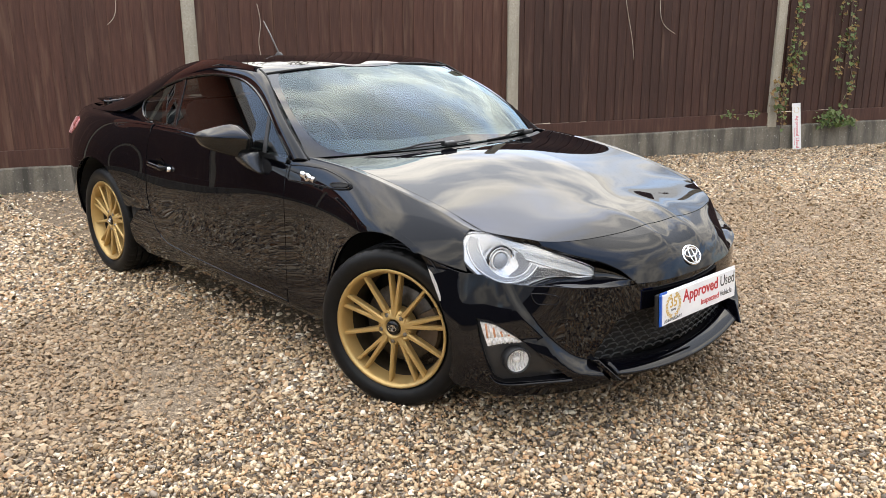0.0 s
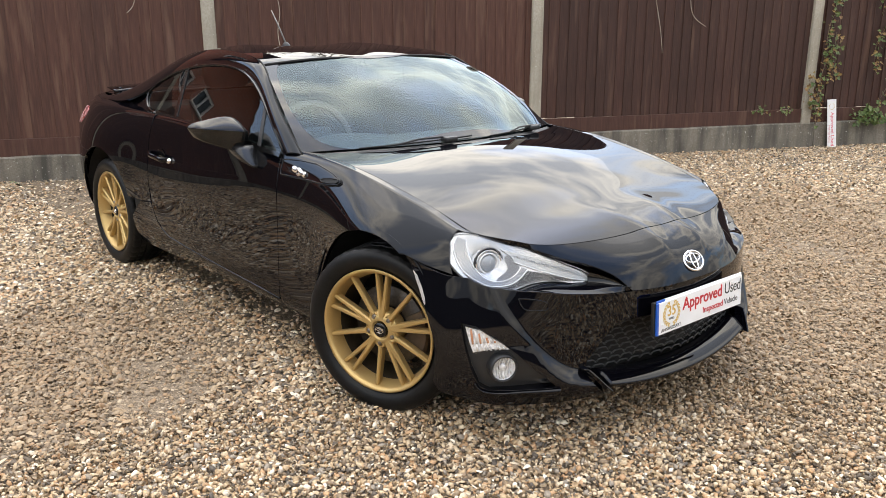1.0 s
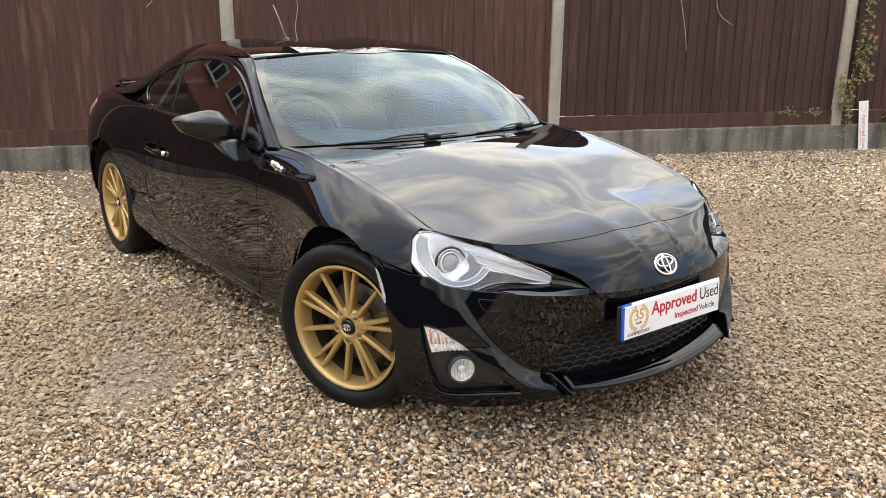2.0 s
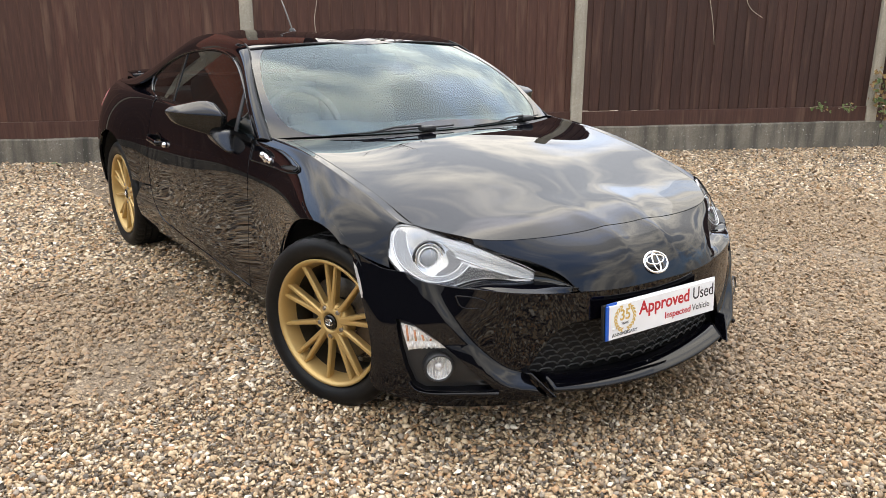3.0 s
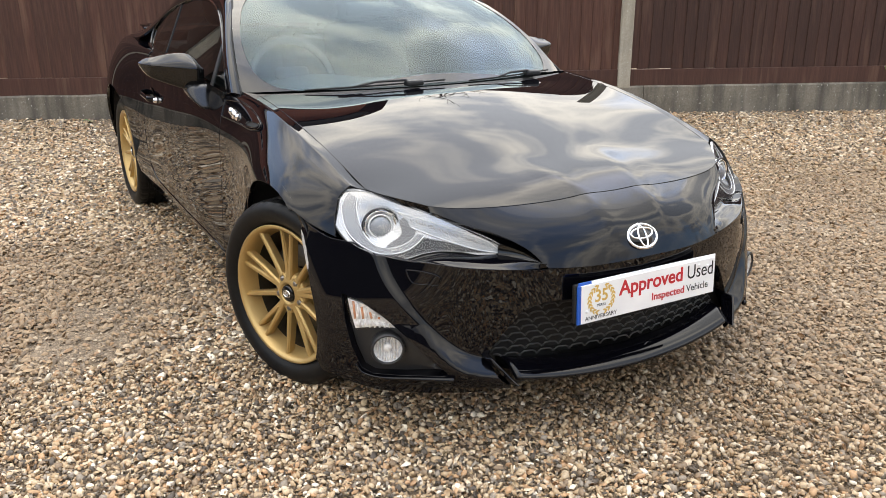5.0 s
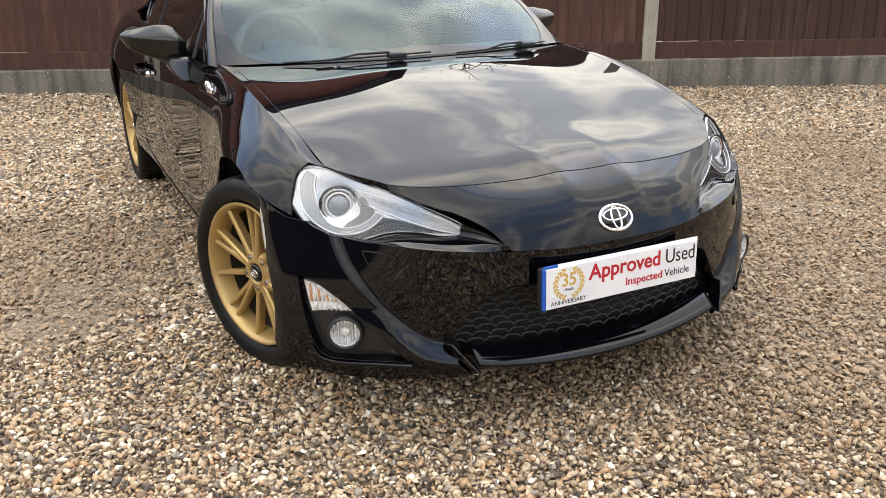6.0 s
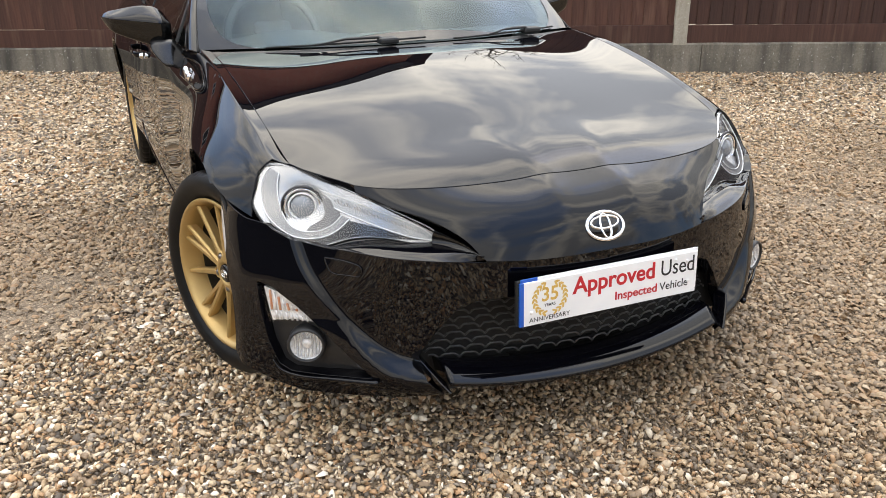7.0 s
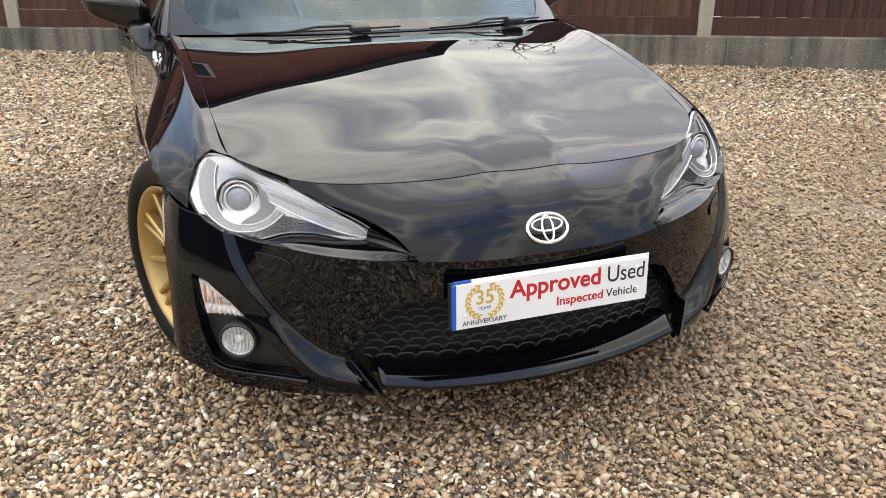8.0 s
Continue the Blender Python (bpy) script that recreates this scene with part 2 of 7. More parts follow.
def pebble_material():
    m = bpy.data.materials.new("river_gravel")
    m.use_nodes = True
    t = m.node_tree
    p = t.nodes["Principled BSDF"]
    g = t.nodes.new("ShaderNodeNewGeometry")
    ramp = t.nodes.new("ShaderNodeValToRGB")
    tones = ((0.0, (0.085, 0.070, 0.056)), (0.11, (0.22, 0.163, 0.108)), (0.25, (0.40, 0.300, 0.19)), (0.45, (0.48, 0.385, 0.265)),
             (0.60, (0.25, 0.218, 0.18)), (0.72, (0.58, 0.490, 0.37)), (0.83, (0.41, 0.265, 0.15)), (0.945, (0.74, 0.69, 0.59)))
    el = ramp.color_ramp.elements
    el[0].position, el[0].color = tones[0][0], (*tones[0][1], 1)
    el[1].position, el[1].color = tones[1][0], (*tones[1][1], 1)
    for at, c in tones[2:]:
        q = el.new(at); q.color = (*c, 1)
    ramp.color_ramp.interpolation = "CONSTANT"
    wire(t, g, "Random Per Island", ramp, 0)
    co = t.nodes.new("ShaderNodeTexCoord")
    n = t.nodes.new("ShaderNodeTexNoise"); n.inputs["Scale"].default_value, n.inputs["Detail"].default_value = 90, 5
    wire(t, co, "Object", n, 0)
    r = t.nodes.new("ShaderNodeMapRange"); r.inputs[3].default_value, r.inputs[4].default_value = 0.55, 1.65
    wire(t, n, 0, r, 0)
    sc = t.nodes.new("ShaderNodeVectorMath"); sc.operation = "SCALE"
    wire(t, ramp, 0, sc, 0); wire(t, r, 0, sc, "Scale")
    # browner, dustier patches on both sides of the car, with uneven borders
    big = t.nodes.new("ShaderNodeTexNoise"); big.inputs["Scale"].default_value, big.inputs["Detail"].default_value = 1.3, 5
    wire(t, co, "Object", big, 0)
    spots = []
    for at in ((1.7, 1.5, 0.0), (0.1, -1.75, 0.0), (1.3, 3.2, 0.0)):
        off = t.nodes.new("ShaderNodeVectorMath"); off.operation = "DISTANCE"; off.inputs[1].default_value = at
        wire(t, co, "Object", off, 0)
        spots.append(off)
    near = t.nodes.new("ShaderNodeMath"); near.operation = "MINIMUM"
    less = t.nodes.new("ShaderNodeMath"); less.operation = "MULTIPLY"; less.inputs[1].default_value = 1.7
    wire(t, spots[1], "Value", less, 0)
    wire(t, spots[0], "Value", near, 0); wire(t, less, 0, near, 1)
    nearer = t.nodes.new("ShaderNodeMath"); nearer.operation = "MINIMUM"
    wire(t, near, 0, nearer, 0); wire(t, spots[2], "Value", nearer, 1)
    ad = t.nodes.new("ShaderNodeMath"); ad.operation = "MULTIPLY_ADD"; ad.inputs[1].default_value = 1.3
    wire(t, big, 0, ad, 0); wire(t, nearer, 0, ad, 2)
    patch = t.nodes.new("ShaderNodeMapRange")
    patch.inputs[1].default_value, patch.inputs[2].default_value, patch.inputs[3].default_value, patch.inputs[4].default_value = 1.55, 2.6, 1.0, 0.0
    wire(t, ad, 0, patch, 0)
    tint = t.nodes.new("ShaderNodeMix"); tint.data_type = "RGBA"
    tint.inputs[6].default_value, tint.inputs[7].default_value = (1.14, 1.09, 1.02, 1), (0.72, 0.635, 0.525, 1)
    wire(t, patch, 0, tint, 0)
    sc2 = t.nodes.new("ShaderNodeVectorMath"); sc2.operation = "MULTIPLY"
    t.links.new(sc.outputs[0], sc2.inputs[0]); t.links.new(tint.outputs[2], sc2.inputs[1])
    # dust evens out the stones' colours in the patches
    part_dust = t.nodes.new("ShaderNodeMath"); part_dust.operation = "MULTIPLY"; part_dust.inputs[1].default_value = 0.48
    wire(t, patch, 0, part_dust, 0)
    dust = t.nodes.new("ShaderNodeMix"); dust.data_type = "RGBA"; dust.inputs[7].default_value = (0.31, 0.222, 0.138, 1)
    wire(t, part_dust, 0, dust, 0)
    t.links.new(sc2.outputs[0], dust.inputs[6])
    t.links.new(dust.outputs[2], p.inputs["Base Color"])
    p.inputs["Roughness"].default_value = 0.62
    b = t.nodes.new("ShaderNodeBump"); b.inputs["Strength"].default_value, b.inputs["Distance"].default_value = 0.35, 0.003
    wire(t, n, 0, b, "Height"); wire(t, b, 0, p, "Normal")
    return m


def ground_material():
    """Sandy fines between the stones, and small stones too far off to be single."""
    m = bpy.data.materials.new("gravel_ground")
    m.use_nodes = True
    t = m.node_tree
    p = t.nodes["Principled BSDF"]
    co = t.nodes.new("ShaderNodeTexCoord")
    v = t.nodes.new("ShaderNodeTexVoronoi"); v.inputs["Scale"].default_value = 110
    wire(t, co, "Object", v, "Vector")
    ramp = t.nodes.new("ShaderNodeValToRGB")
    el = ramp.color_ramp.elements
    el[0].position, el[0].color = 0.0, (0.17, 0.122, 0.078, 1)
    el[1].position, el[1].color = 1.0, (0.40, 0.305, 0.205, 1)
    q = el.new(0.45); q.color = (0.29, 0.217, 0.142, 1)
    sep = t.nodes.new("ShaderNodeSeparateColor"); wire(t, v, "Color", sep, 0); wire(t, sep, 0, ramp, 0)
    n = t.nodes.new("ShaderNodeTexNoise"); n.inputs["Scale"].default_value, n.inputs["Detail"].default_value = 260, 4
    wire(t, co, "Object", n, 0)
    r = t.nodes.new("ShaderNodeMapRange"); r.inputs[3].default_value, r.inputs[4].default_value = 0.6, 1.3
    wire(t, n, 0, r, 0)
    sc = t.nodes.new("ShaderNodeVectorMath"); sc.operation = "SCALE"
    wire(t, ramp, 0, sc, 0); wire(t, r, 0, sc, "Scale")
    t.links.new(sc.outputs[0], p.inputs["Base Color"])
    p.inputs["Roughness"].default_value = 0.8
    # shade in the gaps between small stones, put into the colour at cell edges
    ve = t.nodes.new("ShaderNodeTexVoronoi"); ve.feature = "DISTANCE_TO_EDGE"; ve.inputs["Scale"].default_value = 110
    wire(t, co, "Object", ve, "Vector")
    gap_shade = t.nodes.new("ShaderNodeMapRange"); gap_shade.inputs[1].default_value, gap_shade.inputs[2].default_value, gap_shade.inputs[3].default_value, gap_shade.inputs[4].default_value = 0.0, 0.16, 0.45, 1.0
    wire(t, ve, "Distance", gap_shade, 0)
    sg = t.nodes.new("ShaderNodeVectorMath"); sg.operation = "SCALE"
    t.links.new(sc.outputs[0], sg.inputs[0]); wire(t, gap_shade, 0, sg, "Scale")
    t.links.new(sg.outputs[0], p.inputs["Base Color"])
    h = t.nodes.new("ShaderNodeMath"); h.operation = "SUBTRACT"; h.inputs[0].default_value = 1.0
    wire(t, v, "Distance", h, 1)
    b = t.nodes.new("ShaderNodeBump"); b.inputs["Strength"].default_value, b.inputs["Distance"].default_value = 0.6, 0.005
    wire(t, h, 0, b, "Height"); wire(t, b, 0, p, "Normal")
    return m


PEBBLE, GROUND = pebble_material(), ground_material()


def brick_material():
    m = surf("red_brick", (0.30, 0.105, 0.07), (0.42, 0.16, 0.105), 0.85, grain=30, broad=3)
    t = m.node_tree
    p = t.nodes["Principled BSDF"]
    src = p.inputs["Base Color"].links[0].from_socket
    co = t.nodes.new("ShaderNodeTexCoord")
    br = t.nodes.new("ShaderNodeTexBrick")
    br.inputs["Scale"].default_value, br.inputs["Mortar Size"].default_value = 4.4, 0.012
    br.inputs["Mortar"].default_value = (0.32, 0.28, 0.24, 1)
    br.inputs["Brick Width"].default_value, br.inputs["Row Height"].default_value = 1.0, 0.33
    sp = t.nodes.new("ShaderNodeSeparateXYZ"); cb = t.nodes.new("ShaderNodeCombineXYZ")
    wire(t, co, "Object", sp, 0); wire(t, sp, "X", cb, 0); wire(t, sp, "Z", cb, 1); wire(t, cb, 0, br, "Vector")
    t.links.new(src, br.inputs["Color1"]); t.links.new(src, br.inputs["Color2"])
    t.links.new(br.outputs[0], p.inputs["Base Color"])
    return m


BRICK = brick_material()
ROOFTILE = surf("roof_tile", (0.06, 0.04, 0.035), (0.11, 0.07, 0.055), 0.8, grain=12, broad=2)
UPVC = surf("white_upvc", (0.74, 0.74, 0.73), (0.8, 0.8, 0.79), 0.35)
PANE = glass("house_pane", (0.25, 0.27, 0.28), 1.5)
ADDED_WALL = surf("dark_added_wall", (0.030, 0.033, 0.040), (0.055, 0.058, 0.066), 0.85, grain=30, broad=2)
BARK = surf("bark", (0.05, 0.04, 0.032), (0.10, 0.08, 0.065), 0.9, grain=40)

# ---- shape tools ----
from mathutils.geometry import delaunay_2d_cdt


def natural(xs, ys):
    """Natural cubic spline through (xs, ys); straight beyond the ends."""
    xs, ys = np.asarray(xs, float), np.asarray(ys, float)
    n = len(xs)
    h = np.diff(xs)
    A, b = np.eye(n), np.zeros(n)
    for i in range(1, n - 1):
        A[i, i - 1 : i + 2] = h[i - 1], 2 * (h[i - 1] + h[i]), h[i]
        b[i] = 6 * ((ys[i + 1] - ys[i]) / h[i] - (ys[i] - ys[i - 1]) / h[i - 1])
    M = np.linalg.solve(A, b)

    def f(x):
        x = np.asarray(x, float)
        xc = np.clip(x, xs[0], xs[-1])
        i = np.clip(np.searchsorted(xs, xc) - 1, 0, n - 2)
        d, e = xc - xs[i], xs[i + 1] - xc
        y = (M[i] * e**3 + M[i + 1] * d**3) / (6 * h[i]) + (ys[i] / h[i] - M[i] * h[i] / 6) * e + (ys[i + 1] / h[i] - M[i + 1] * h[i] / 6) * d
        s0 = (ys[1] - ys[0]) / h[0] - h[0] * M[1] / 6
        s1 = (ys[-1] - ys[-2]) / h[-1] + h[-1] * M[-2] / 6
        return y + np.minimum(x - xs[0], 0) * s0 + np.maximum(x - xs[-1], 0) * s1
    return f


def space_curve(points):
    """A smooth curve through points; parameter 0..1 by length."""
    P = np.asarray(points, float)
    t = np.r_[0, np.cumsum(np.linalg.norm(np.diff(P, axis=0), axis=1))]
    t /= t[-1]
    fs = [natural(t, P[:, k]) for k in range(P.shape[1])]
    return lambda u: np.stack([f(u) for f in fs], -1)


def seg(*points, n=24):
    """Points of a smooth open curve, for outlines."""
    return [tuple(p) for p in space_curve(points)(np.linspace(0, 1, n))]


def ring(*points, n=72):
    """A smooth closed outline."""
    P = np.asarray(points, float)
    k = len(P)
    Q = np.concatenate([P[-3:], P, P[:4]])
    t = np.r_[0, np.cumsum(np.linalg.norm(np.diff(Q, axis=0), axis=1))]
    fs = [natural(t, Q[:, j]) for j in range(P.shape[1])]
    u = np.linspace(t[3], t[3 + k], n, endpoint=False)
    return [tuple(p) for p in np.stack([f(u) for f in fs], -1)]


def inside(poly, pts):
    poly, pts = np.asarray(poly), np.asarray(pts)
    x, y = pts[:, 0], pts[:, 1]
    hit = np.zeros(len(pts), bool)
    a, b = poly, np.roll(poly, -1, 0)
    for (x0, y0), (x1, y1) in zip(a, b):
        if y0 != y1:
            hit ^= ((y0 > y) != (y1 > y)) & (x < (x1 - x0) * (y - y0) / (y1 - y0) + x0)
    return hit


def far_from(poly, pts, d):
    poly = np.asarray(poly)
    a, b = poly, np.roll(poly, -1, 0)
    ok = np.ones(len(pts), bool)
    for p, q in zip(a, b):
        v = q - p
        u = np.clip(((pts - p) @ v) / max(v @ v, 1e-12), 0, 1)
        ok &= np.linalg.norm(pts - p - u[:, None] * v, axis=1) > d
    return ok


def even(poly, cell):
    out = []
    P = [np.asarray(p, float) for p in poly]
    for p, q in zip(P, P[1:] + P[:1]):
        k = max(1, int(round(np.linalg.norm(q - p) / cell)))
        out += [p + (q - p) * i / k for i in range(k)]
    keep = [out[0]]
    for p in out[1:]:
        if np.linalg.norm(p - keep[-1]) > 0.25 * cell:
            keep.append(p)
    return np.array(keep)


def inset(poly, d):
    P = np.asarray(poly, float)
    area = 0.5 * np.sum(P[:, 0] * np.roll(P[:, 1], -1) - np.roll(P[:, 0], -1) * P[:, 1])
    e = np.roll(P, -1, 0) - np.roll(P, 1, 0)
    n = np.stack([-e[:, 1], e[:, 0]], -1) / np.maximum(np.linalg.norm(e, axis=1), 1e-9)[:, None]
    return P + n * d * (1 if area > 0 else -1)


def put_mesh(name, verts, faces, material, parent=None, label="", normals=None, smooth=True):
    """One mesh object; normals, where given, are one for each face corner."""
    me = bpy.data.meshes.new(name)
    me.from_pydata([tuple(v) for v in verts], [], [tuple(f) for f in faces])
    me.polygons.foreach_set("use_smooth", [smooth] * len(me.polygons))
    for m in material if isinstance(material, (list, tuple)) else [material]:
        me.materials.append(m)
    if normals is not None:
        me.normals_split_custom_set([tuple(v) for v in normals])
    ob = new(name, me)
    ob.parent = parent
    if label:
        tagged(ob, label)
    return ob


def part(name, bm, material, parent=None, label="", smooth=False):
    me = bpy.data.meshes.new(name)
    bm.to_mesh(me)
    bm.free()
    me.polygons.foreach_set("use_smooth", [smooth] * len(me.polygons))
    for m in material if isinstance(material, (list, tuple)) else [material]:
        me.materials.append(m)
    ob = new(name, me)
    ob.parent = parent
    if label:
        tagged(ob, label)
    return ob


MIDST = np.array([0.3, 0.0, 0.35])


def sheet(name, fmap, outer, material, parent, holes=(), cell=0.02, gap=0.0018, rim=0.014, label="", mirror=False, out=None, finer=None):
    """A curved panel: the flat outline outer (with holes), filled with an even net and laid on the surface fmap, its edges turned in by rim."""
    loops = [inset(even(outer, cell), gap)] + [inset(even(h, cell), -gap) for h in holes]
    lo, hi = loops[0].min(0), loops[0].max(0)
    gx, gy = np.meshgrid(np.arange(lo[0], hi[0], cell), np.arange(lo[1], hi[1], cell * 0.866))
    gx = gx + (np.arange(gx.shape[0]) % 2)[:, None] * cell * 0.5
    grid = np.stack([gx.ravel(), gy.ravel()], -1)
    ok = inside(loops[0], grid)
    for h in loops[1:]:
        ok &= ~inside(h, grid)
    grid = grid[ok]
    if finer is not None:
        # closer net along a fold: finer is a polyline, rows lie beside it
        fine = np.asarray(finer, float)
        t = np.gradient(fine, axis=0)
        side_way = np.stack([-t[:, 1], t[:, 0]], -1) / np.linalg.norm(t, axis=1)[:, None]
        close = np.concatenate([fine + side_way * k for k in (-0.022, -0.016, -0.010, -0.005, 0.0, 0.005, 0.010, 0.015, 0.020, 0.026)])
        far = np.ones(len(grid), bool)
        for p in np.concatenate([fine - side_way * 0.01, fine, fine + side_way * 0.01, fine + side_way * 0.02]):
            far &= np.hypot(*(grid - p).T) > 0.009
        ok2 = inside(loops[0], close)
        for h in loops[1:]:
            ok2 &= ~inside(h, close)
        grid = np.concatenate([grid[far], close[ok2]])
    for h in loops:
        grid = grid[far_from(h, grid, cell * 0.55)]
    pts, edges, at = [], [], 0
    for h in loops:
        n = len(h)
        pts += [Vector(p) for p in h]
        edges += [(at + i, at + (i + 1) % n) for i in range(n)]
        at += n
    pts += [Vector(p) for p in grid]
    vs, _, tris, *_ = delaunay_2d_cdt(pts, edges, [], 0, 1e-7)
    uv = np.array([tuple(v) for v in vs])
    tris = np.array([t for t in tris if len(t) == 3])
    mid = uv[tris].mean(1)
    ok = inside(loops[0], mid)
    for h in loops[1:]:
        ok &= ~inside(h, mid)
    tris = tris[ok]
    f = lambda q: np.asarray(fmap(q[:, 0], q[:, 1]))
    d = 0.0015
    P = f(uv)
    du = f(uv + (d, 0)) - f(uv - (d, 0))
    dv = f(uv + (0, d)) - f(uv - (0, d))
    N = np.cross(du, dv)
    N /= np.maximum(np.linalg.norm(N, axis=1), 1e-12)[:, None]
    way = np.asarray(out, float) if out is not None else P.mean(0) - MIDST
    if (N @ way).mean() < 0:
        N = -N
    fn = np.cross(P[tris[:, 1]] - P[tris[:, 0]], P[tris[:, 2]] - P[tris[:, 0]])
    flip = (fn * N[tris].mean(1)).sum(1) < 0
    tris[flip] = tris[flip][:, ::-1]
    V, F = [P], [tuple(t) for t in tris]
    L = [N[i] for t in F for i in t]
    if rim:
        use = {}
        for t in F:
            for a, b in zip(t, t[1:] + t[:1]):
                use[(a, b)] = 1
        border = [(a, b) for a, b in use if (b, a) not in use]
        ids = sorted({i for e in border for i in e})
        new_id = {i: k for k, i in enumerate(ids)}
        side = np.zeros((len(ids), 3))
        for a, b in border:
            o = np.cross(P[b] - P[a], N[a])
            o /= max(np.linalg.norm(o), 1e-9)
            side[new_id[a]] += o
            side[new_id[b]] += o
        side /= np.maximum(np.linalg.norm(side, axis=1), 1e-9)[:, None]
        base, n1 = len(P), len(ids)
        Pi, Ni = P[ids], N[ids]
        V += [Pi - Ni * 0.0016 + side * 0.0007, Pi - Ni * rim + side * 0.0007]
        tilt = Ni * 0.5 + side
        tilt /= np.linalg.norm(tilt, axis=1)[:, None]
        for a, b in border:
            i, j = new_id[a], new_id[b]
            F += [(b, a, base + i, base + j), (base + j, base + i, base + n1 + i, base + n1 + j)]
            L += [N[b], N[a], tilt[i], tilt[j], side[j], side[i], side[i], side[j]]
    V, L = np.concatenate(V), np.array(L)
    ob = put_mesh(name, V, F, material, parent, label, L)
    if mirror:
        m = np.array([1, -1, 1])
        k, L2 = 0, []
        for t in F:
            L2 += [L[k + i] * m for i in reversed(range(len(t)))]
            k += len(t)
        put_mesh(name, V * m, [t[::-1] for t in F], material, parent, label, L2)
    return ob


def lathe(profile, steps, axis="y", turn=0.0):
    """Turns a profile of (radius, along) round an axis through the origin. Returns verts, faces."""
    V, F, n = [], [], len(profile)
    for i in range(steps):
        a = 2 * math.pi * i / steps + turn
        for r, h in profile:
            V.append((r * math.cos(a), h, r * math.sin(a)) if axis == "y" else ((h, r * math.cos(a), r * math.sin(a)) if axis == "x" else (r * math.cos(a), r * math.sin(a), h)))
    for i in range(steps):
        j = (i + 1) % steps
        for k in range(n - 1):
            F.append((i * n + k, i * n + k + 1, j * n + k + 1, j * n + k))
    return V, F


def mesh_of(V, F):
    bm = bmesh.new()
    vs = [bm.verts.new(v) for v in V]
    for f in F:
        bm.faces.new([vs[i] for i in f])
    bmesh.ops.recalc_face_normals(bm, faces=bm.faces)
    return bm


def box_bm(sx, sy, sz, at=(0, 0, 0), bevel=0.0, bm=None, turn=None):
    own = bm if bm is not None else bmesh.new()
    g = bmesh.ops.create_cube(own, size=1.0)
    vs = g["verts"]
    for v in vs:
        v.co = Vector((v.co.x * sx, v.co.y * sy, v.co.z * sz))
    if bevel:
        es = list({e for v in vs for e in v.link_edges})
        r = bmesh.ops.bevel(own, geom=es, offset=bevel, segments=2, profile=0.5, affect="EDGES")
        vs = list({v for f in r["faces"] for v in f.verts} | {v for v in vs if v.is_valid})
    for v in vs:
        if turn is not None:
            v.co = turn @ v.co
        v.co += Vector(at)
    return own


def tube_bm(points, radius, sides=8, bm=None, taper=1.0):
    """A round bar along points."""
    own = bm if bm is not None else bmesh.new()
    P = [Vector(p) for p in points]
    rings = []
    for i, p in enumerate(P):
        d = (P[min(i + 1, len(P) - 1)] - P[max(i - 1, 0)]).normalized()
        u = d.orthogonal().normalized() if i == 0 else (u - d * u.dot(d)).normalized()
        w = d.cross(u)
        r = radius * (1 + (taper - 1) * i / max(1, len(P) - 1))
        rings.append([own.verts.new(p + (u * math.cos(2 * math.pi * k / sides) + w * math.sin(2 * math.pi * k / sides)) * r) for k in range(sides)])
    for a, b in zip(rings, rings[1:]):
        for k in range(sides):
            own.faces.new((a[k], a[(k + 1) % sides], b[(k + 1) % sides], b[k]))
    own.faces.new(rings[0][::-1])
    own.faces.new(rings[-1])
    return own


def words(text, size, material, parent, m, name="lettering", align="LEFT", depth=0.0004, label="", bold=0.0, width=0.0):
    """Lettering in the built-in font, laid flat in the x-y plane of m."""
    cu = bpy.data.curves.new(name, "FONT")
    cu.body, cu.size, cu.align_x, cu.extrude, cu.offset = text, size, align, depth, bold
    tmp = bpy.data.objects.new(name, cu)
    me = bpy.data.meshes.new_from_object(tmp)
    bpy.data.objects.remove(tmp)
    bpy.data.curves.remove(cu)
    if width:
        xs = [v.co.x for v in me.vertices]
        k = width / (max(xs) - min(xs))
        for v in me.vertices:
            v.co.x *= k
    me.materials.clear()
    me.materials.append(material)
    ob = new(name, me)
    ob.parent = parent
    ob.matrix_basis = m
    if label:
        tagged(ob, label)
    return ob

# ---- the yard: ground, wall, fence, house ----
FENCE_AT, FENCE_TURN = Vector((-4.001, -0.603, 0)), radians(64.4)
ALONG = Vector((math.cos(FENCE_TURN), math.sin(FENCE_TURN), 0))
BACK = Vector((-ALONG.y, ALONG.x, 0))
TO_FENCE = Matrix.Translation(FENCE_AT) @ Matrix.Rotation(FENCE_TURN, 4, "Z")


def wall_top(s):
    return 0.266 + 0.0075 * max(-4.0, min(s, 9.0))


def rise(x, y):
    """The yard lifts a little towards the wall."""
    back = (np.asarray(x) - FENCE_AT.x) * BACK.x + (np.asarray(y) - FENCE_AT.y) * BACK.y
    u = np.clip((back + 2.4) / 2.2, 0, 1)
    return 0.066 * u * u * (3 - 2 * u)


def worn_at(x, y):
    """Where wheels have worn the loose stones away to sand."""
    w = 0.6 * noise.fractal(Vector((x * 1.15, y * 1.15, 3.1)), 1.0, 2.0, 3)
    w += 0.50 * math.exp(-(((x + 0.95) / 0.24) ** 2) - ((y + 0.86) / 0.22) ** 2) + 0.52 * math.exp(-(((x + 0.27) / 0.26) ** 2) - ((y + 0.90) / 0.20) ** 2)
    w += 0.36 * math.exp(-(((x - 1.35) / 0.50) ** 2) - ((y - 1.45) / 0.42) ** 2)
    return w


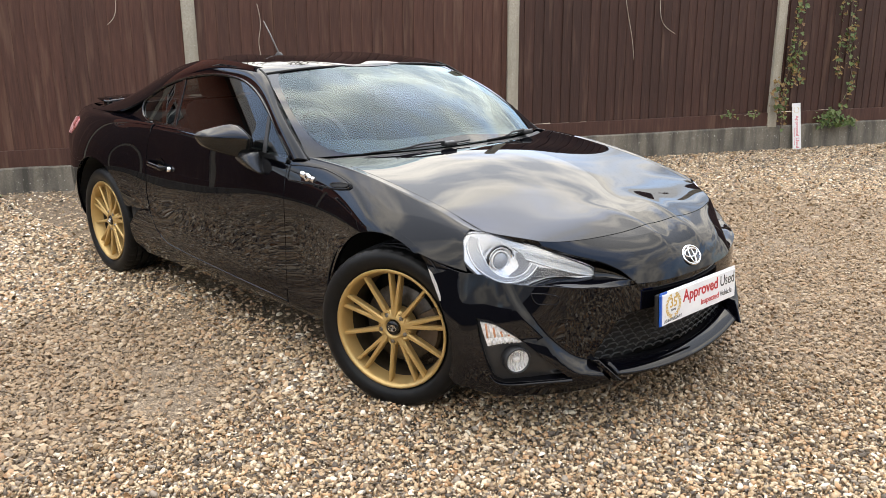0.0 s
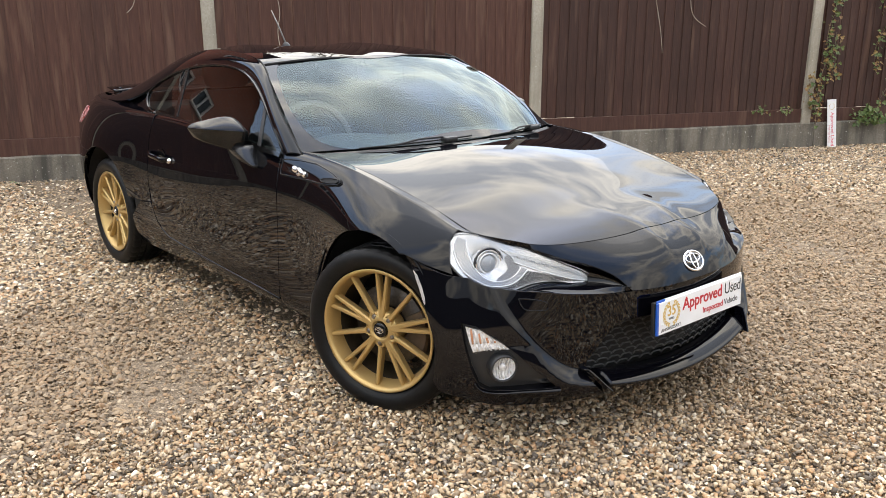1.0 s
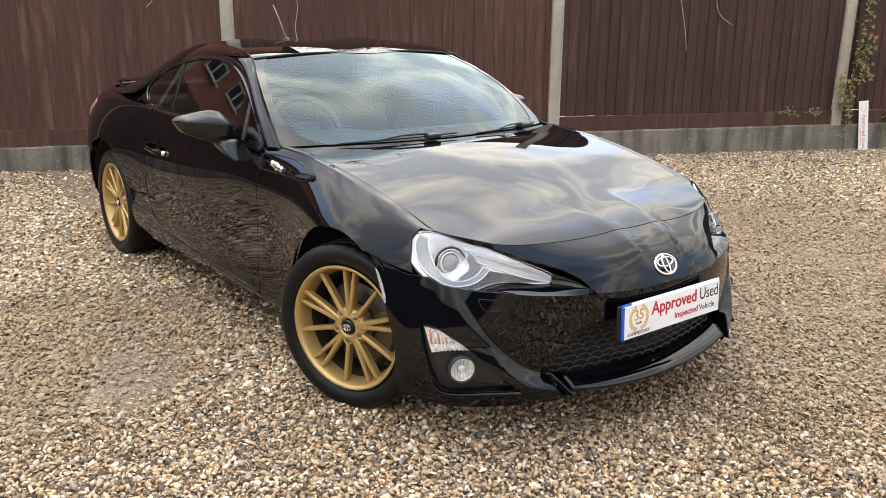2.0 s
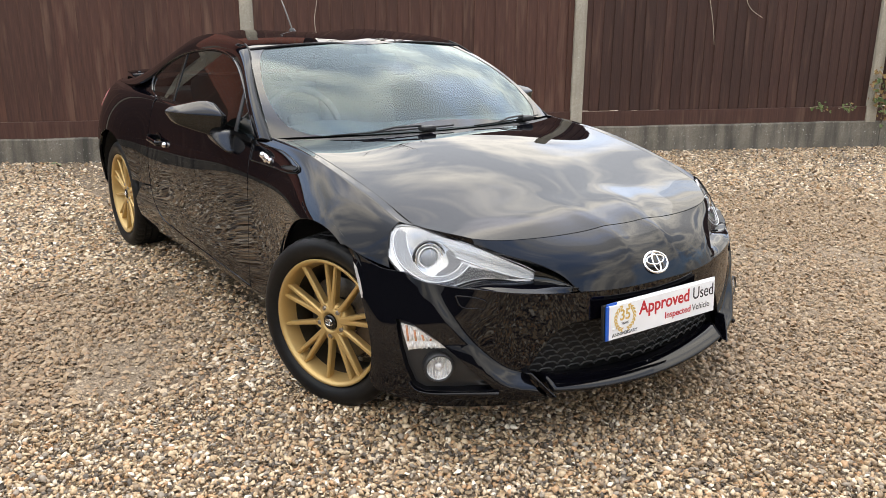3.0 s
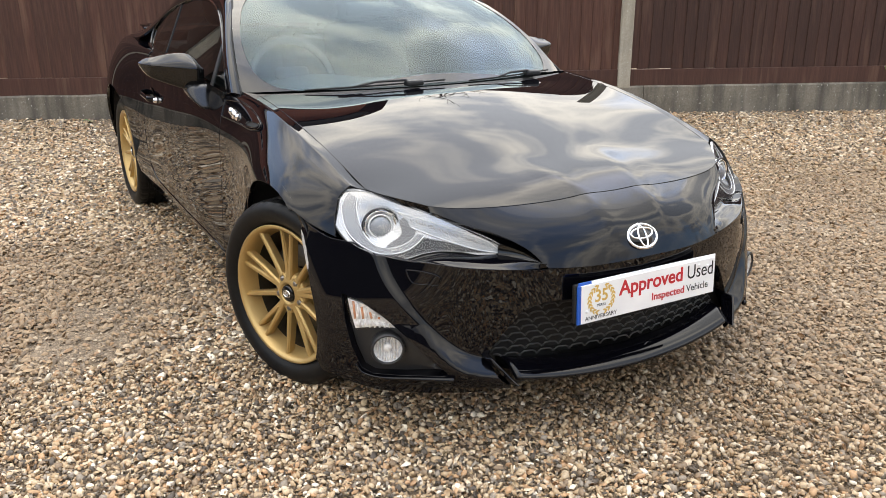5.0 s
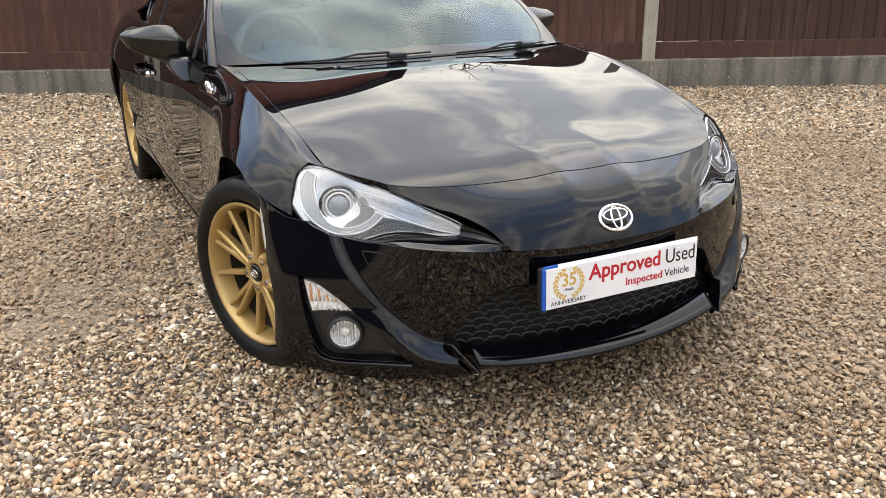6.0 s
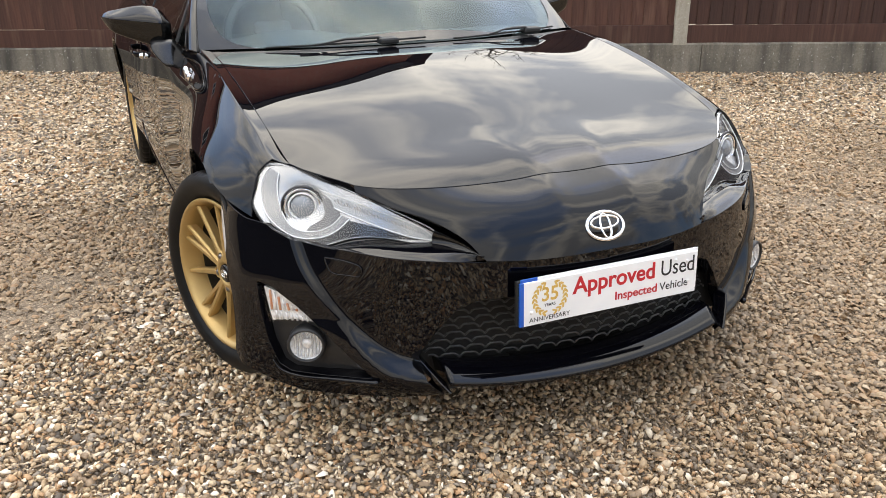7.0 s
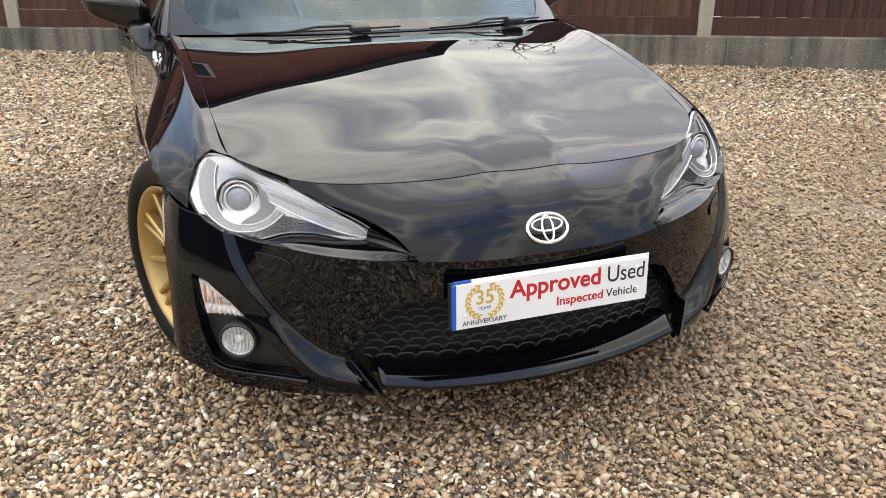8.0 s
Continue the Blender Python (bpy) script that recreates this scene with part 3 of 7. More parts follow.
def build_ground():
    n = 60
    V, F = [], []
    xs = np.concatenate([[-400, -120, -40, -18], np.linspace(-8, 9, 171), [20, 40, 120, 400]])
    for y in xs:
        for x in xs:
            V.append((x, y, float(rise(x, y)) - 0.017 + (0.009 * min(1.0, max(0.0, (worn_at(x, y) - 0.16) * 5.0)) if abs(x) < 15 and abs(y) < 15 else 0.0)))
    k = len(xs)
    F = [(j * k + i, j * k + i + 1, (j + 1) * k + i + 1, (j + 1) * k + i) for j in range(k - 1) for i in range(k - 1)]
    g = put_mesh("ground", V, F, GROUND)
    tagged(g, "sandy ground under loose gravel of the yard", "ground", kind="structure")


build_ground()


def stone_shape(fine):
    if fine == "mid":
        low = [(math.cos(a), math.sin(a), -0.3) for a in np.radians(np.arange(0, 360, 60))]
        high = [(0.6 * math.cos(a), 0.6 * math.sin(a), 0.75) for a in np.radians((60, 180, 300))]
        F = [(6, 7, 8)]
        for k in range(3):
            b0, b1, b2, b3 = 2 * k, 2 * k + 1, (2 * k + 2) % 6, (2 * k + 3) % 6
            F += [(b0, b1, 6 + k), (b1, b2, 6 + k), (b2, 6 + (k + 1) % 3, 6 + k)]
        return np.array(low + high), np.array(F)
    if not fine:
        V = np.array([(1.1, 0, -0.35), (0, 1.1, -0.35), (-1.1, 0, -0.35), (0, -1.1, -0.35), (0, 0, 0.75)], float)
        F = np.array([(0, 1, 4), (1, 2, 4), (2, 3, 4), (3, 0, 4)])
        return V, F
    bm = bmesh.new()
    bmesh.ops.create_icosphere(bm, subdivisions=1, radius=1.0)
    V = np.array([tuple(v.co) for v in bm.verts])
    F = np.array([[v.index for v in f.verts] for f in bm.faces if f.calc_center_median().z > -0.6])
    bm.free()
    return V, F


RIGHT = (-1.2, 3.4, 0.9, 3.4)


def build_gravel(fine, zones, seed, name, right=False, ahead=True):
    """Loose rounded stones: smaller and denser than a hand could count, thinner far off and in the worn sandy patches."""
    rng = np.random.default_rng(seed)
    iv, ifc = stone_shape(fine)
    jit = [iv * (1 + (0.22 if fine is True else 0.15) * rng.standard_normal((len(iv), 1))) for _ in range(24)]
    centre = np.array([3.62, -1.75])
    spots = []

    def zone(x0, x1, y0, y1, step, keep, size, ring_lo, ring_hi):
        gx, gy = np.meshgrid(np.arange(x0, x1, step), np.arange(y0, y1, step))
        p = np.stack([gx.ravel(), gy.ravel()], -1) + rng.uniform(-0.5, 0.5, (gx.size, 2)) * step
        rel = p - np.array(FENCE_AT[:2])
        behind = rel @ np.array(BACK[:2])
        d = np.linalg.norm(p - centre, axis=1)
        ok = (behind < -0.02) & (d >= ring_lo) & (d < ring_hi) & (rng.random(len(p)) < keep)
        under = (np.abs(p[:, 1]) < 0.62) & (p[:, 0] < 1.45) & (p[:, 0] > -1.8)
        ok &= ~under | (rng.random(len(p)) < 0.2)
        in_right = (p[:, 0] > RIGHT[0]) & (p[:, 0] < RIGHT[1]) & (p[:, 1] > RIGHT[2]) & (p[:, 1] < RIGHT[3])
        ok &= in_right if right else ~in_right
        if ahead:
            way = np.degrees(np.arctan2(p[:, 1] - centre[1], p[:, 0] - centre[0])) % 360
            ok &= (way > 97) & (way < 203)
        else:
            way = np.degrees(np.arctan2(p[:, 1] - centre[1], p[:, 0] - centre[0])) % 360
            ok &= (way <= 97) | (way >= 203) | (d < 1.0) | (p[:, 0] >= 2.85)
        p = p[ok]
        # fewer stones in the strip between the car's tail and the fence
        lost = (p[:, 0] < -1.7) & (p[:, 1] > -0.7) & (p[:, 1] < 2.6)
        p = p[~lost | (rng.random(len(p)) < 0.25)]
        worn = np.array([worn_at(a, b) for a, b in p])
        ok = rng.random(len(p)) > np.clip((worn - 0.20) * 3.0, 0, 0.74)
        p = p[ok]
        s = size * np.exp(0.42 * rng.standard_normal(len(p)))
        spots.append((p, np.clip(s, size * 0.45, size * 1.9)))

    for z in zones:
        zone(*z)
    P = np.concatenate([a for a, _ in spots])
    S = np.concatenate([b for _, b in spots])
    n = len(P)
    q = rng.standard_normal((n, 4))
    q[:, 1:3] *= 0.30 if fine is True else 0.16
    q /= np.linalg.norm(q, axis=1)[:, None]
    w, x, y, z = q.T
    R = np.stack([1 - 2 * (y * y + z * z), 2 * (x * y - z * w), 2 * (x * z + y * w), 2 * (x * y + z * w), 1 - 2 * (x * x + z * z), 2 * (y * z - x * w),
                  2 * (x * z - y * w), 2 * (y * z + x * w), 1 - 2 * (x * x + y * y)], -1).reshape(n, 3, 3)
    kind = rng.integers(0, len(jit), n)
    shape = np.stack(jit)[kind] * (S[:, None] * np.stack([rng.uniform(1.0, 1.65, n), rng.uniform(0.75, 1.1, n), rng.uniform(0.38, 0.68, n)], -1))[:, None, :]
    V = np.einsum("nij,nkj->nki", R, shape)
    V[:, :, :2] += P[:, None, :]
    V[:, :, 2] += (rise(P[:, 0], P[:, 1]) - 0.015 + rng.uniform(0, 0.022, n))[:, None]
    m = len(iv)
    T = (ifc[None] + (np.arange(n) * m)[:, None, None]).reshape(-1, 3)
    me = bpy.data.meshes.new(name)
    me.vertices.add(n * m)
    me.vertices.foreach_set("co", V.reshape(-1).astype(np.float32))
    me.loops.add(len(T) * 3)
    me.loops.foreach_set("vertex_index", T.reshape(-1).astype(np.int32))
    me.polygons.add(len(T))
    me.polygons.foreach_set("loop_start", (np.arange(len(T)) * 3).astype(np.int32))
    me.polygons.foreach_set("use_smooth", np.ones(len(T), bool))
    me.update(calc_edges=True)
    me.materials.append(PEBBLE)
    return new(name, me)


tagged(build_gravel(True, [(0.0, 2.85, -3.4, 2.4, 0.0106, 1.0, 0.0063, 1.0, 2.75)], 7, "gravel"), "loose tan and grey rounded gravel stones", "gravel", kind="stuff")
middle = build_gravel("mid", [(-4.0, 2.9, -4.6, 4.6, 0.0122, 1.0, 0.0069, 2.75, 5.2)], 9, "gravel")
tagged(middle, "loose tan gravel stones round the car", "gravel", kind="stuff")
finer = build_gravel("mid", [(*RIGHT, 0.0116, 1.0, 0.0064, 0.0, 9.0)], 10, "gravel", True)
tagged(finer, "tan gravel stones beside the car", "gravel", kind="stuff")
distant = build_gravel(False, [(-6.0, 5.0, -5.5, 11.0, 0.0158, 1.0, 0.0080, 5.2, 12.0)], 11, "gravel")
tagged(distant, "loose tan gravel stones along the wall", "gravel", kind="stuff")
farther = build_gravel(False, [(2.85, 8.0, -6.5, 3.5, 0.0255, 1.0, 0.0115, 0.0, 5.2), (-4.0, 2.85, -6.5, 2.4, 0.0255, 1.0, 0.0115, 0.0, 5.2)], 8, "gravel", ahead=False)
tagged(farther, "loose gravel stones farther off in the yard", "gravel", kind="stuff")


def build_wall():
    """Low cast concrete edging under the fence, in butted lengths."""
    root = tagged(new("wall_base"), "low weathered concrete edging wall under the fence", "wall", kind="structure")
    joints = [-11.2, -8.4, -5.2, -2.2, 0.78, 3.62, 4.76, 7.75, 10.8, 14.0]
    for a, b in zip(joints, joints[1:]):
        bm = bmesh.new()
        k = 24
        rows = []
        for i in range(k + 1):
            s = a + 0.003 + (b - a - 0.006) * i / k
            top = wall_top(s) + 0.006 * noise.noise(Vector((s * 3, 0, 0)))
            wob = 0.006 * noise.noise(Vector((s * 2, 5, 0)))
            prof = [(-0.02 + wob, -0.05), (-0.012 + wob, top * 0.5), (-0.008 + wob, top - 0.014), (0.004 + wob, top), (0.15, top), (0.15, -0.05)]
            rows.append([bm.verts.new((s, y, z)) for y, z in prof])
        for r, q in zip(rows, rows[1:]):
            for i in range(len(r) - 1):
                bm.faces.new((r[i], q[i], q[i + 1], r[i + 1]))
        bm.faces.new(rows[0]); bm.faces.new(rows[-1][::-1])
        bmesh.ops.recalc_face_normals(bm, faces=bm.faces)
        o = part("wall_length", bm, WALL, root, smooth=False)
    root.matrix_world = TO_FENCE


build_wall()
POSTS = [-10.1, -7.1, -4.15, -1.195, 1.60, 4.576, 7.64, 10.65, 13.65]


def build_fence():
    root = tagged(new("fence"), "tall brown stained feather-edge board fence with concrete posts", "fence", kind="structure")
    rnd = random.Random(4)
    # posts
    pb = bmesh.new()
    box_bm(0.113, 0.10, 2.2, (0, 0.045, 1.1), 0.008, pb)
    post_mesh = bpy.data.meshes.new("post"); pb.to_mesh(post_mesh); pb.free(); post_mesh.materials.append(POST)
    for s in POSTS:
        o = new("post", post_mesh); o.parent = root
        o.matrix_basis = pose(s, 0, wall_top(s) - 0.02, 0, rnd.uniform(-0.5, 0.7), 0)
    # boards: feather edge, one thick and one thin edge, each lapping the next
    meshes = []
    for v in range(5):
        bm = bmesh.new()
        k = 10
        rows = []
        r2 = random.Random(v)
        for i in range(k + 1):
            z = 1.78 * i / k
            wx = 0.0025 * noise.noise(Vector((v * 7.0, z * 1.3, 0)))
            wy = 0.004 * noise.noise(Vector((v * 3.0, z * 0.9, 4)))
            rows.append([bm.verts.new((x + wx, y + wy, z)) for x, y in ((-0.062, -0.0165), (-0.059, -0.0195), (0.060, -0.010), (0.062, -0.006), (0.062, 0.0), (-0.062, 0.0))])
        for r, q in zip(rows, rows[1:]):
            for i in range(6):
                bm.faces.new((r[i], r[(i + 1) % 6], q[(i + 1) % 6], q[i]))
        bm.faces.new(rows[0][::-1]); bm.faces.new(rows[-1])
        bmesh.ops.recalc_face_normals(bm, faces=bm.faces)
        me = bpy.data.meshes.new("board"); bm.to_mesh(me); bm.free(); me.materials.append(TIMBER)
        meshes.append(me)
    fresh = [me.copy() for me in meshes]
    for me in fresh:
        me.materials[0] = FRESH
    for a, b in zip(POSTS, POSTS[1:]):
        s = a + 0.085
        pitch = (b - a - 0.135) / 29
        base = wall_top((a + b) / 2) + 0.137
        while s < b - 0.045:
            o = new("board", rnd.choice(fresh if a > 4 else meshes)); o.parent = root
            o.matrix_basis = pose(s, 0.045 + rnd.uniform(-0.002, 0.002), base + rnd.uniform(-0.004, 0.004), rnd.uniform(-0.15, 0.15), rnd.uniform(-0.25, 0.25), rnd.uniform(-1.0, 1.0))
            s += pitch
        # gravel board and rails
        g = box_bm(b - a - 0.108, 0.026, 0.15, (0, 0, 0), 0.004)
        o = part("gravel_board", g, RAILWOOD, root)
        o.matrix_basis = Matrix.Translation(((a + b) / 2, 0.024, base - 0.070)) @ Matrix.Rotation(-0.0078, 4, "Y")
        for z in (0.25, 0.95, 1.6):
            o = part("rail", box_bm(b - a - 0.11, 0.04, 0.08, (0, 0, 0), 0.004), RAILWOOD, root)
            o.matrix_basis = Matrix.Translation(((a + b) / 2, 0.068, base + z))
    root.matrix_world = TO_FENCE


build_fence()


def build_house(at):
    """Brick house beyond the fence, a long range with a gabled wing; it shows in the car's paint and glass."""
    root = tagged(new("house"), "red brick house with white framed windows and dark tiled roof", "house")
    D, H = 7.0, 6.3

    def hole(x, z, w=0.75, h=0.55):
        return [(x - w, z - h), (x + w, z - h), (x + w, z + h), (x - w, z + h)]

    def window(x, y, z, w=0.75, h=0.55):
        bm = bmesh.new()
        f = min(0.07, 0.16 * w)
        for sx, sz, ax, az in ((2 * w, f, 0, h - f / 2), (2 * w, f, 0, f / 2 - h), (f, 2 * h - 2 * f, f / 2 - w, 0), (f, 2 * h - 2 * f, w - f / 2, 0), (0.8 * f, 2 * h - 2 * f, 0, 0)):
            box_bm(sx, 0.07, sz, (ax, 0, az), 0, bm)
        o = part("window", bm, UPVC, root)
        o.matrix_basis = pose(x, y, z)
        part("pane", box_bm(2 * w - 1.6 * f, 0.012, 2 * h - 1.6 * f), PANE, o)
        # white board added to stand for the sky mirrored in the pane
        part("sky_backing", box_bm(2 * w - 1.4 * f, 0.01, 2 * h - 1.4 * f, (0, 0.06, 0)), UPVC, o)
        part("sill", box_bm(2 * w + f, 0.10, 0.7 * f, (0, -0.08, -h - 0.02)), UPVC, o)

    def roof(x0, x1, y0, y1, z, h, along_x):
        o = 0.35
        bm = bmesh.new()
        c = [(x0 - o, y0 - o, z), (x1 + o, y0 - o, z), (x1 + o, y1 + o, z), (x0 - o, y1 + o, z)]
        top = [(x0 - o, (y0 + y1) / 2, z + h), (x1 + o, (y0 + y1) / 2, z + h)] if along_x else [((x0 + x1) / 2, y0 - o, z + h), ((x0 + x1) / 2, y1, z + h)]
        v = [bm.verts.new(p) for p in c + top]
        faces = ((0, 1, 5, 4), (2, 3, 4, 5), (1, 2, 5), (3, 0, 4), (3, 2, 1, 0)) if along_x else ((0, 4, 5, 3), (1, 2, 5, 4))
        for f in faces:
            bm.faces.new([v[i] for i in f])
        bmesh.ops.recalc_face_normals(bm, faces=bm.faces)
        part("roof", bm, ROOFTILE, root)

    # the long range
    x0, x1, y0 = -15.0, -4.4, 5.6
    wins = [(-13.0, 4.9), (-9.9, 4.9), (-6.55, 4.80, 0.27, 0.20), (-7.42, 4.90, 0.27, 0.20), (-12.2, 1.6), (-7.2, 1.6)]
    front = lambda y: (lambda x, z: np.stack([x, np.full_like(x, y), z], -1))
    sheet("wall", front(y0), [(x0, 0), (x1, 0), (x1, H), (x0, H)], BRICK, root, [hole(*w) for w in wins], cell=0.5, gap=0, rim=0.1, out=(0, -1, 0))
    bm = box_bm(x1 - x0, 0.2, H, ((x0 + x1) / 2, y0 + D, H / 2))
    box_bm(0.2, D - 0.2, H, (x0 + 0.1, y0 + D / 2, H / 2), 0, bm)
    part("wall", bm, BRICK, root)
    roof(x0, x1, y0, y0 + D, H, 2.3, True)
    part("fascia", box_bm(x1 - x0 + 0.7, 0.03, 0.2, ((x0 + x1) / 2, y0 - 0.37, H - 0.02)), UPVC, root)
    for x, z, *size in wins:
        window(x, y0 + 0.06, z, *size)
    # the gabled wing
    g0, g1, gy, eave, peak = -4.4, 2.2, 4.2, 4.9, 8.1
    gm = (g0 + g1) / 2
    wins = [(-1.7, 6.0, 0.62, 0.50)]
    sheet("wall", front(gy), [(g0, 0), (g1, 0), (g1, eave), (gm, peak), (g0, eave)], BRICK, root, [hole(*w) for w in wins], cell=0.5, gap=0, rim=0.1, out=(0, -1, 0))
    bm = box_bm(0.2, 8.0, eave, (g0 + 0.1, gy + 4.2, eave / 2))
    box_bm(0.2, 8.0, eave, (g1 - 0.1, gy + 4.2, eave / 2), 0, bm)
    part("wall", bm, BRICK, root)
    roof(g0, g1, gy, gy + 8.2, eave, peak - eave + 0.1, False)
    for k in (-1, 1):
        run = Vector((k * (g1 - g0) / 2, 0, eave - peak))
        o = part("bargeboard", box_bm(run.length + 0.3, 0.04, 0.22), surf("dark_bargeboard", (0.02, 0.018, 0.016), (0.035, 0.03, 0.028), 0.6), root)
        o.matrix_basis = Matrix.Translation(Vector((gm, gy - 0.37, peak)) + run / 2 + Vector((0, 0, 0.05))) @ Matrix.Rotation(math.atan2(-run.z, run.x), 4, "Y")
    for x, z, w, h in wins:
        window(x, gy + 0.06, z, w, h)
    root.matrix_world = at


build_house(TO_FENCE)


def build_tree(at, height, seed):
    """A bare winter tree beyond the fence."""
    rnd = random.Random(seed)
    root = tagged(new("tree"), "bare leafless tree behind the fence", "tree")
    limbs = bmesh.new()

    def grow(p, d, length, r, level):
        pts, q, w = [p], p, d
        for _ in range(4):
            w = (w + Vector((rnd.gauss(0, 0.13), rnd.gauss(0, 0.13), rnd.gauss(0.04, 0.08)))).normalized()
            q = q + w * length / 4
            pts.append(q)
        tube_bm(pts, r, 6 if level < 2 else 4, limbs, 0.5)
        if level < 4:
            for _ in range(3 if level else 6):
                k = rnd.randrange(2, 5)
                side_way = Vector((rnd.gauss(0, 1), rnd.gauss(0, 1), rnd.gauss(0.25, 0.5))).normalized()
                grow(pts[k], (w * 0.65 + side_way * 0.8).normalized(), length * rnd.uniform(0.5, 0.72), r * 0.48, level + 1)

    trunk = bmesh.new()
    top = Vector((rnd.gauss(0, 0.1), rnd.gauss(0, 0.1), height * 0.35))
    tube_bm([(0, 0, -0.1), (0.02, 0.01, height * 0.15), top], 0.16, 10, trunk, 0.7)
    grow(top, Vector((0, 0, 1)), height * 0.34, 0.10, 0)
    part("trunk", trunk, BARK, root, smooth=True)
    part("limbs", limbs, BARK, root)
    root.location = at


build_tree((-9.6, 6.6, 0), 6.6, 5)


def added_wall(name, a, b, h):
    """A plain wall added out of view, to close the yard and darken reflections."""
    d = Vector(b) - Vector(a)
    o = part(name, box_bm(d.length, 0.22, h, (0, 0, h / 2), 0.01), ADDED_WALL, None)
    o.matrix_world = Matrix.Translation((Vector(a) + Vector(b)) / 2) @ Matrix.Rotation(math.atan2(d.y, d.x), 4, "Z")
    tagged(o, "plain dark wall added out of view for reflections", "wall", kind="structure")


added_wall("wall_south", (-7.0, -9.0, 0), (12.0, -9.0, 0), 1.9)
added_wall("wall_east", (12.0, -9.0, 0), (12.0, 14.0, 0), 1.7)

# ---- the car: nose towards +x, its right-hand side towards -y ----
car = tagged(new("car"), "glossy black two-door sports coupe with gold alloy wheels", "car")
car.matrix_basis = Matrix.Translation((0, 0.010, 0)) @ Matrix.Diagonal((1, 1.012, 1, 1))
XK = [-2.06, -1.70, -1.285, -0.80, -0.30, 0.25, 0.60, 0.90, 1.285, 1.50, 1.64, 1.80, 1.95]


def rib(w, z):
    """One long line of the body: half width and height along x, its side eased so that the sheet metal runs fair."""
    raw = natural(XK, w)
    xs = np.linspace(-2.3, 2.2, 451)
    k = np.exp(-0.5 * (np.arange(-36, 37) * 0.01 / 0.12) ** 2)
    wide = raw(np.linspace(-2.66, 2.56, 523))
    soft = np.convolve(wide, k / k.sum(), mode="valid")
    part_of = np.clip((1.45 - xs) / 0.25, 0, 1) * np.clip((xs + 1.7) / 0.3, 0, 1)
    mixed = raw(xs) + (soft - raw(xs)) * part_of * part_of * (3 - 2 * part_of)
    return natural(xs[::5], mixed[::5]), natural(XK, z)


RIBS = []
RIBS.append(rib([.66, .76, .80, .80, .79, .785, .785, .80, .83, .82, .79, .70, .55], [.22, .21, .205, .195, .195, .20, .205, .21, .21, .21, .21, .21, .21]))
RIBS.append(rib([.70, .81, .86, .838, .828, .817, .809, .818, .855, .845, .81, .72, .56], [.31, .31, .31, .31, .295, .27, .255, .27, .30, .30, .30, .30, .30]))
RIBS.append(rib([.72, .835, .882, .836, .823, .811, .803, .814, .866, .855, .815, .72, .56], [.46, .46, .46, .45, .44, .42, .42, .43, .45, .45, .45, .44, .42]))
RIBS.append(rib([.72, .835, .885, .828, .813, .801, .794, .805, .868, .848, .80, .70, .55], [.62, .61, .60, .59, .585, .58, .58, .585, .60, .575, .55, .52, .48]))
RIBS.append(rib([.70, .80, .862, .812, .797, .787, .784, .792, .848, .812, .765, .66, .53], [.76, .755, .755, .745, .73, .725, .72, .715, .678, .645, .625, .59, .53]))
RIBS.append(rib([.62, .735, .79, .778, .770, .760, .749, .750, .775, .752, .725, .63, .52], [.87, .875, .885, .885, .875, .85, .83, .81, .750, .712, .68, .63, .55]))
RIBS.append(rib([.58, .69, .73, .735, .735, .734, .722, .718, .722, .710, .69, .60, .51], [.90, .905, .91, .905, .895, .875, .861, .848, .789, .739, .70, .645, .565]))
RIBS.append(rib([.53, .62, .65, .67, .68, .69, .69, .688, .682, .676, .66, .57, .505], [.915, .92, .925, .91, .90, .885, .872, .852, .792, .741, .698, .657, .58]))
RIBS.append(rib([.42, .47, .5, .5, .5, .5, .5, .5, .5, .5, .5, .5, .5], [.925, .935, .935, .92, .91, .893, .879, .853, .799, .749, .714, .671, .605]))
RIBS.append(rib([.22, .24, .25, .25, .25, .25, .25, .25, .25, .25, .25, .25, .25], [.935, .945, .945, .93, .92, .903, .889, .866, .809, .763, .731, .697, .635]))
RIBS.append(rib([0, 0, 0, 0, 0, 0, 0, 0, 0, 0, 0, 0, 0], [.938, .95, .95, .935, .925, .908, .895, .871, .814, .770, .741, .708, .652]))
NR = len(RIBS)
V_STEP = 0.11


def _bend():
    A = np.eye(NR); B = np.zeros((NR, NR))
    for i in range(1, NR - 1):
        A[i, i - 1 : i + 2] = 1, 4, 1
        B[i, i - 1 : i + 2] = 6, -12, 6
    return np.linalg.solve(A, B)


BEND = _bend()


def flank(x, v):
    """The body skin, right side: x along the car, v from the sill (0) over the shoulder to the middle line."""
    x, v = np.atleast_1d(np.asarray(x, float)), np.atleast_1d(np.asarray(v, float)) / V_STEP
    W = np.stack([r[0](x) for r in RIBS], -1)
    Z = np.stack([r[1](x) for r in RIBS], -1)
    i = np.clip(v.astype(int), 0, NR - 2)
    d = v - i
    e = 1 - d
    k = np.arange(len(x))
    out = []
    for Y in (W, Z):
        M = Y @ BEND.T
        out.append(e * Y[k, i] + d * Y[k, i + 1] + ((e**3 - e) * M[k, i] + (d**3 - d) * M[k, i + 1]) / 6)
    return np.stack([x, -out[0], out[1]], -1)


def v_at(x, z, top=6.0):
    """The v at which the flank reaches height z."""
    vs = np.linspace(-0.6, top, 220) * V_STEP
    h = flank(np.full(220, float(x)), vs)[:, 2]
    return float(np.interp(z, h, vs))


def side(points):
    """Outline points given as (x, z) on the flank."""
    return [(x, v_at(x, z)) for x, z in points]


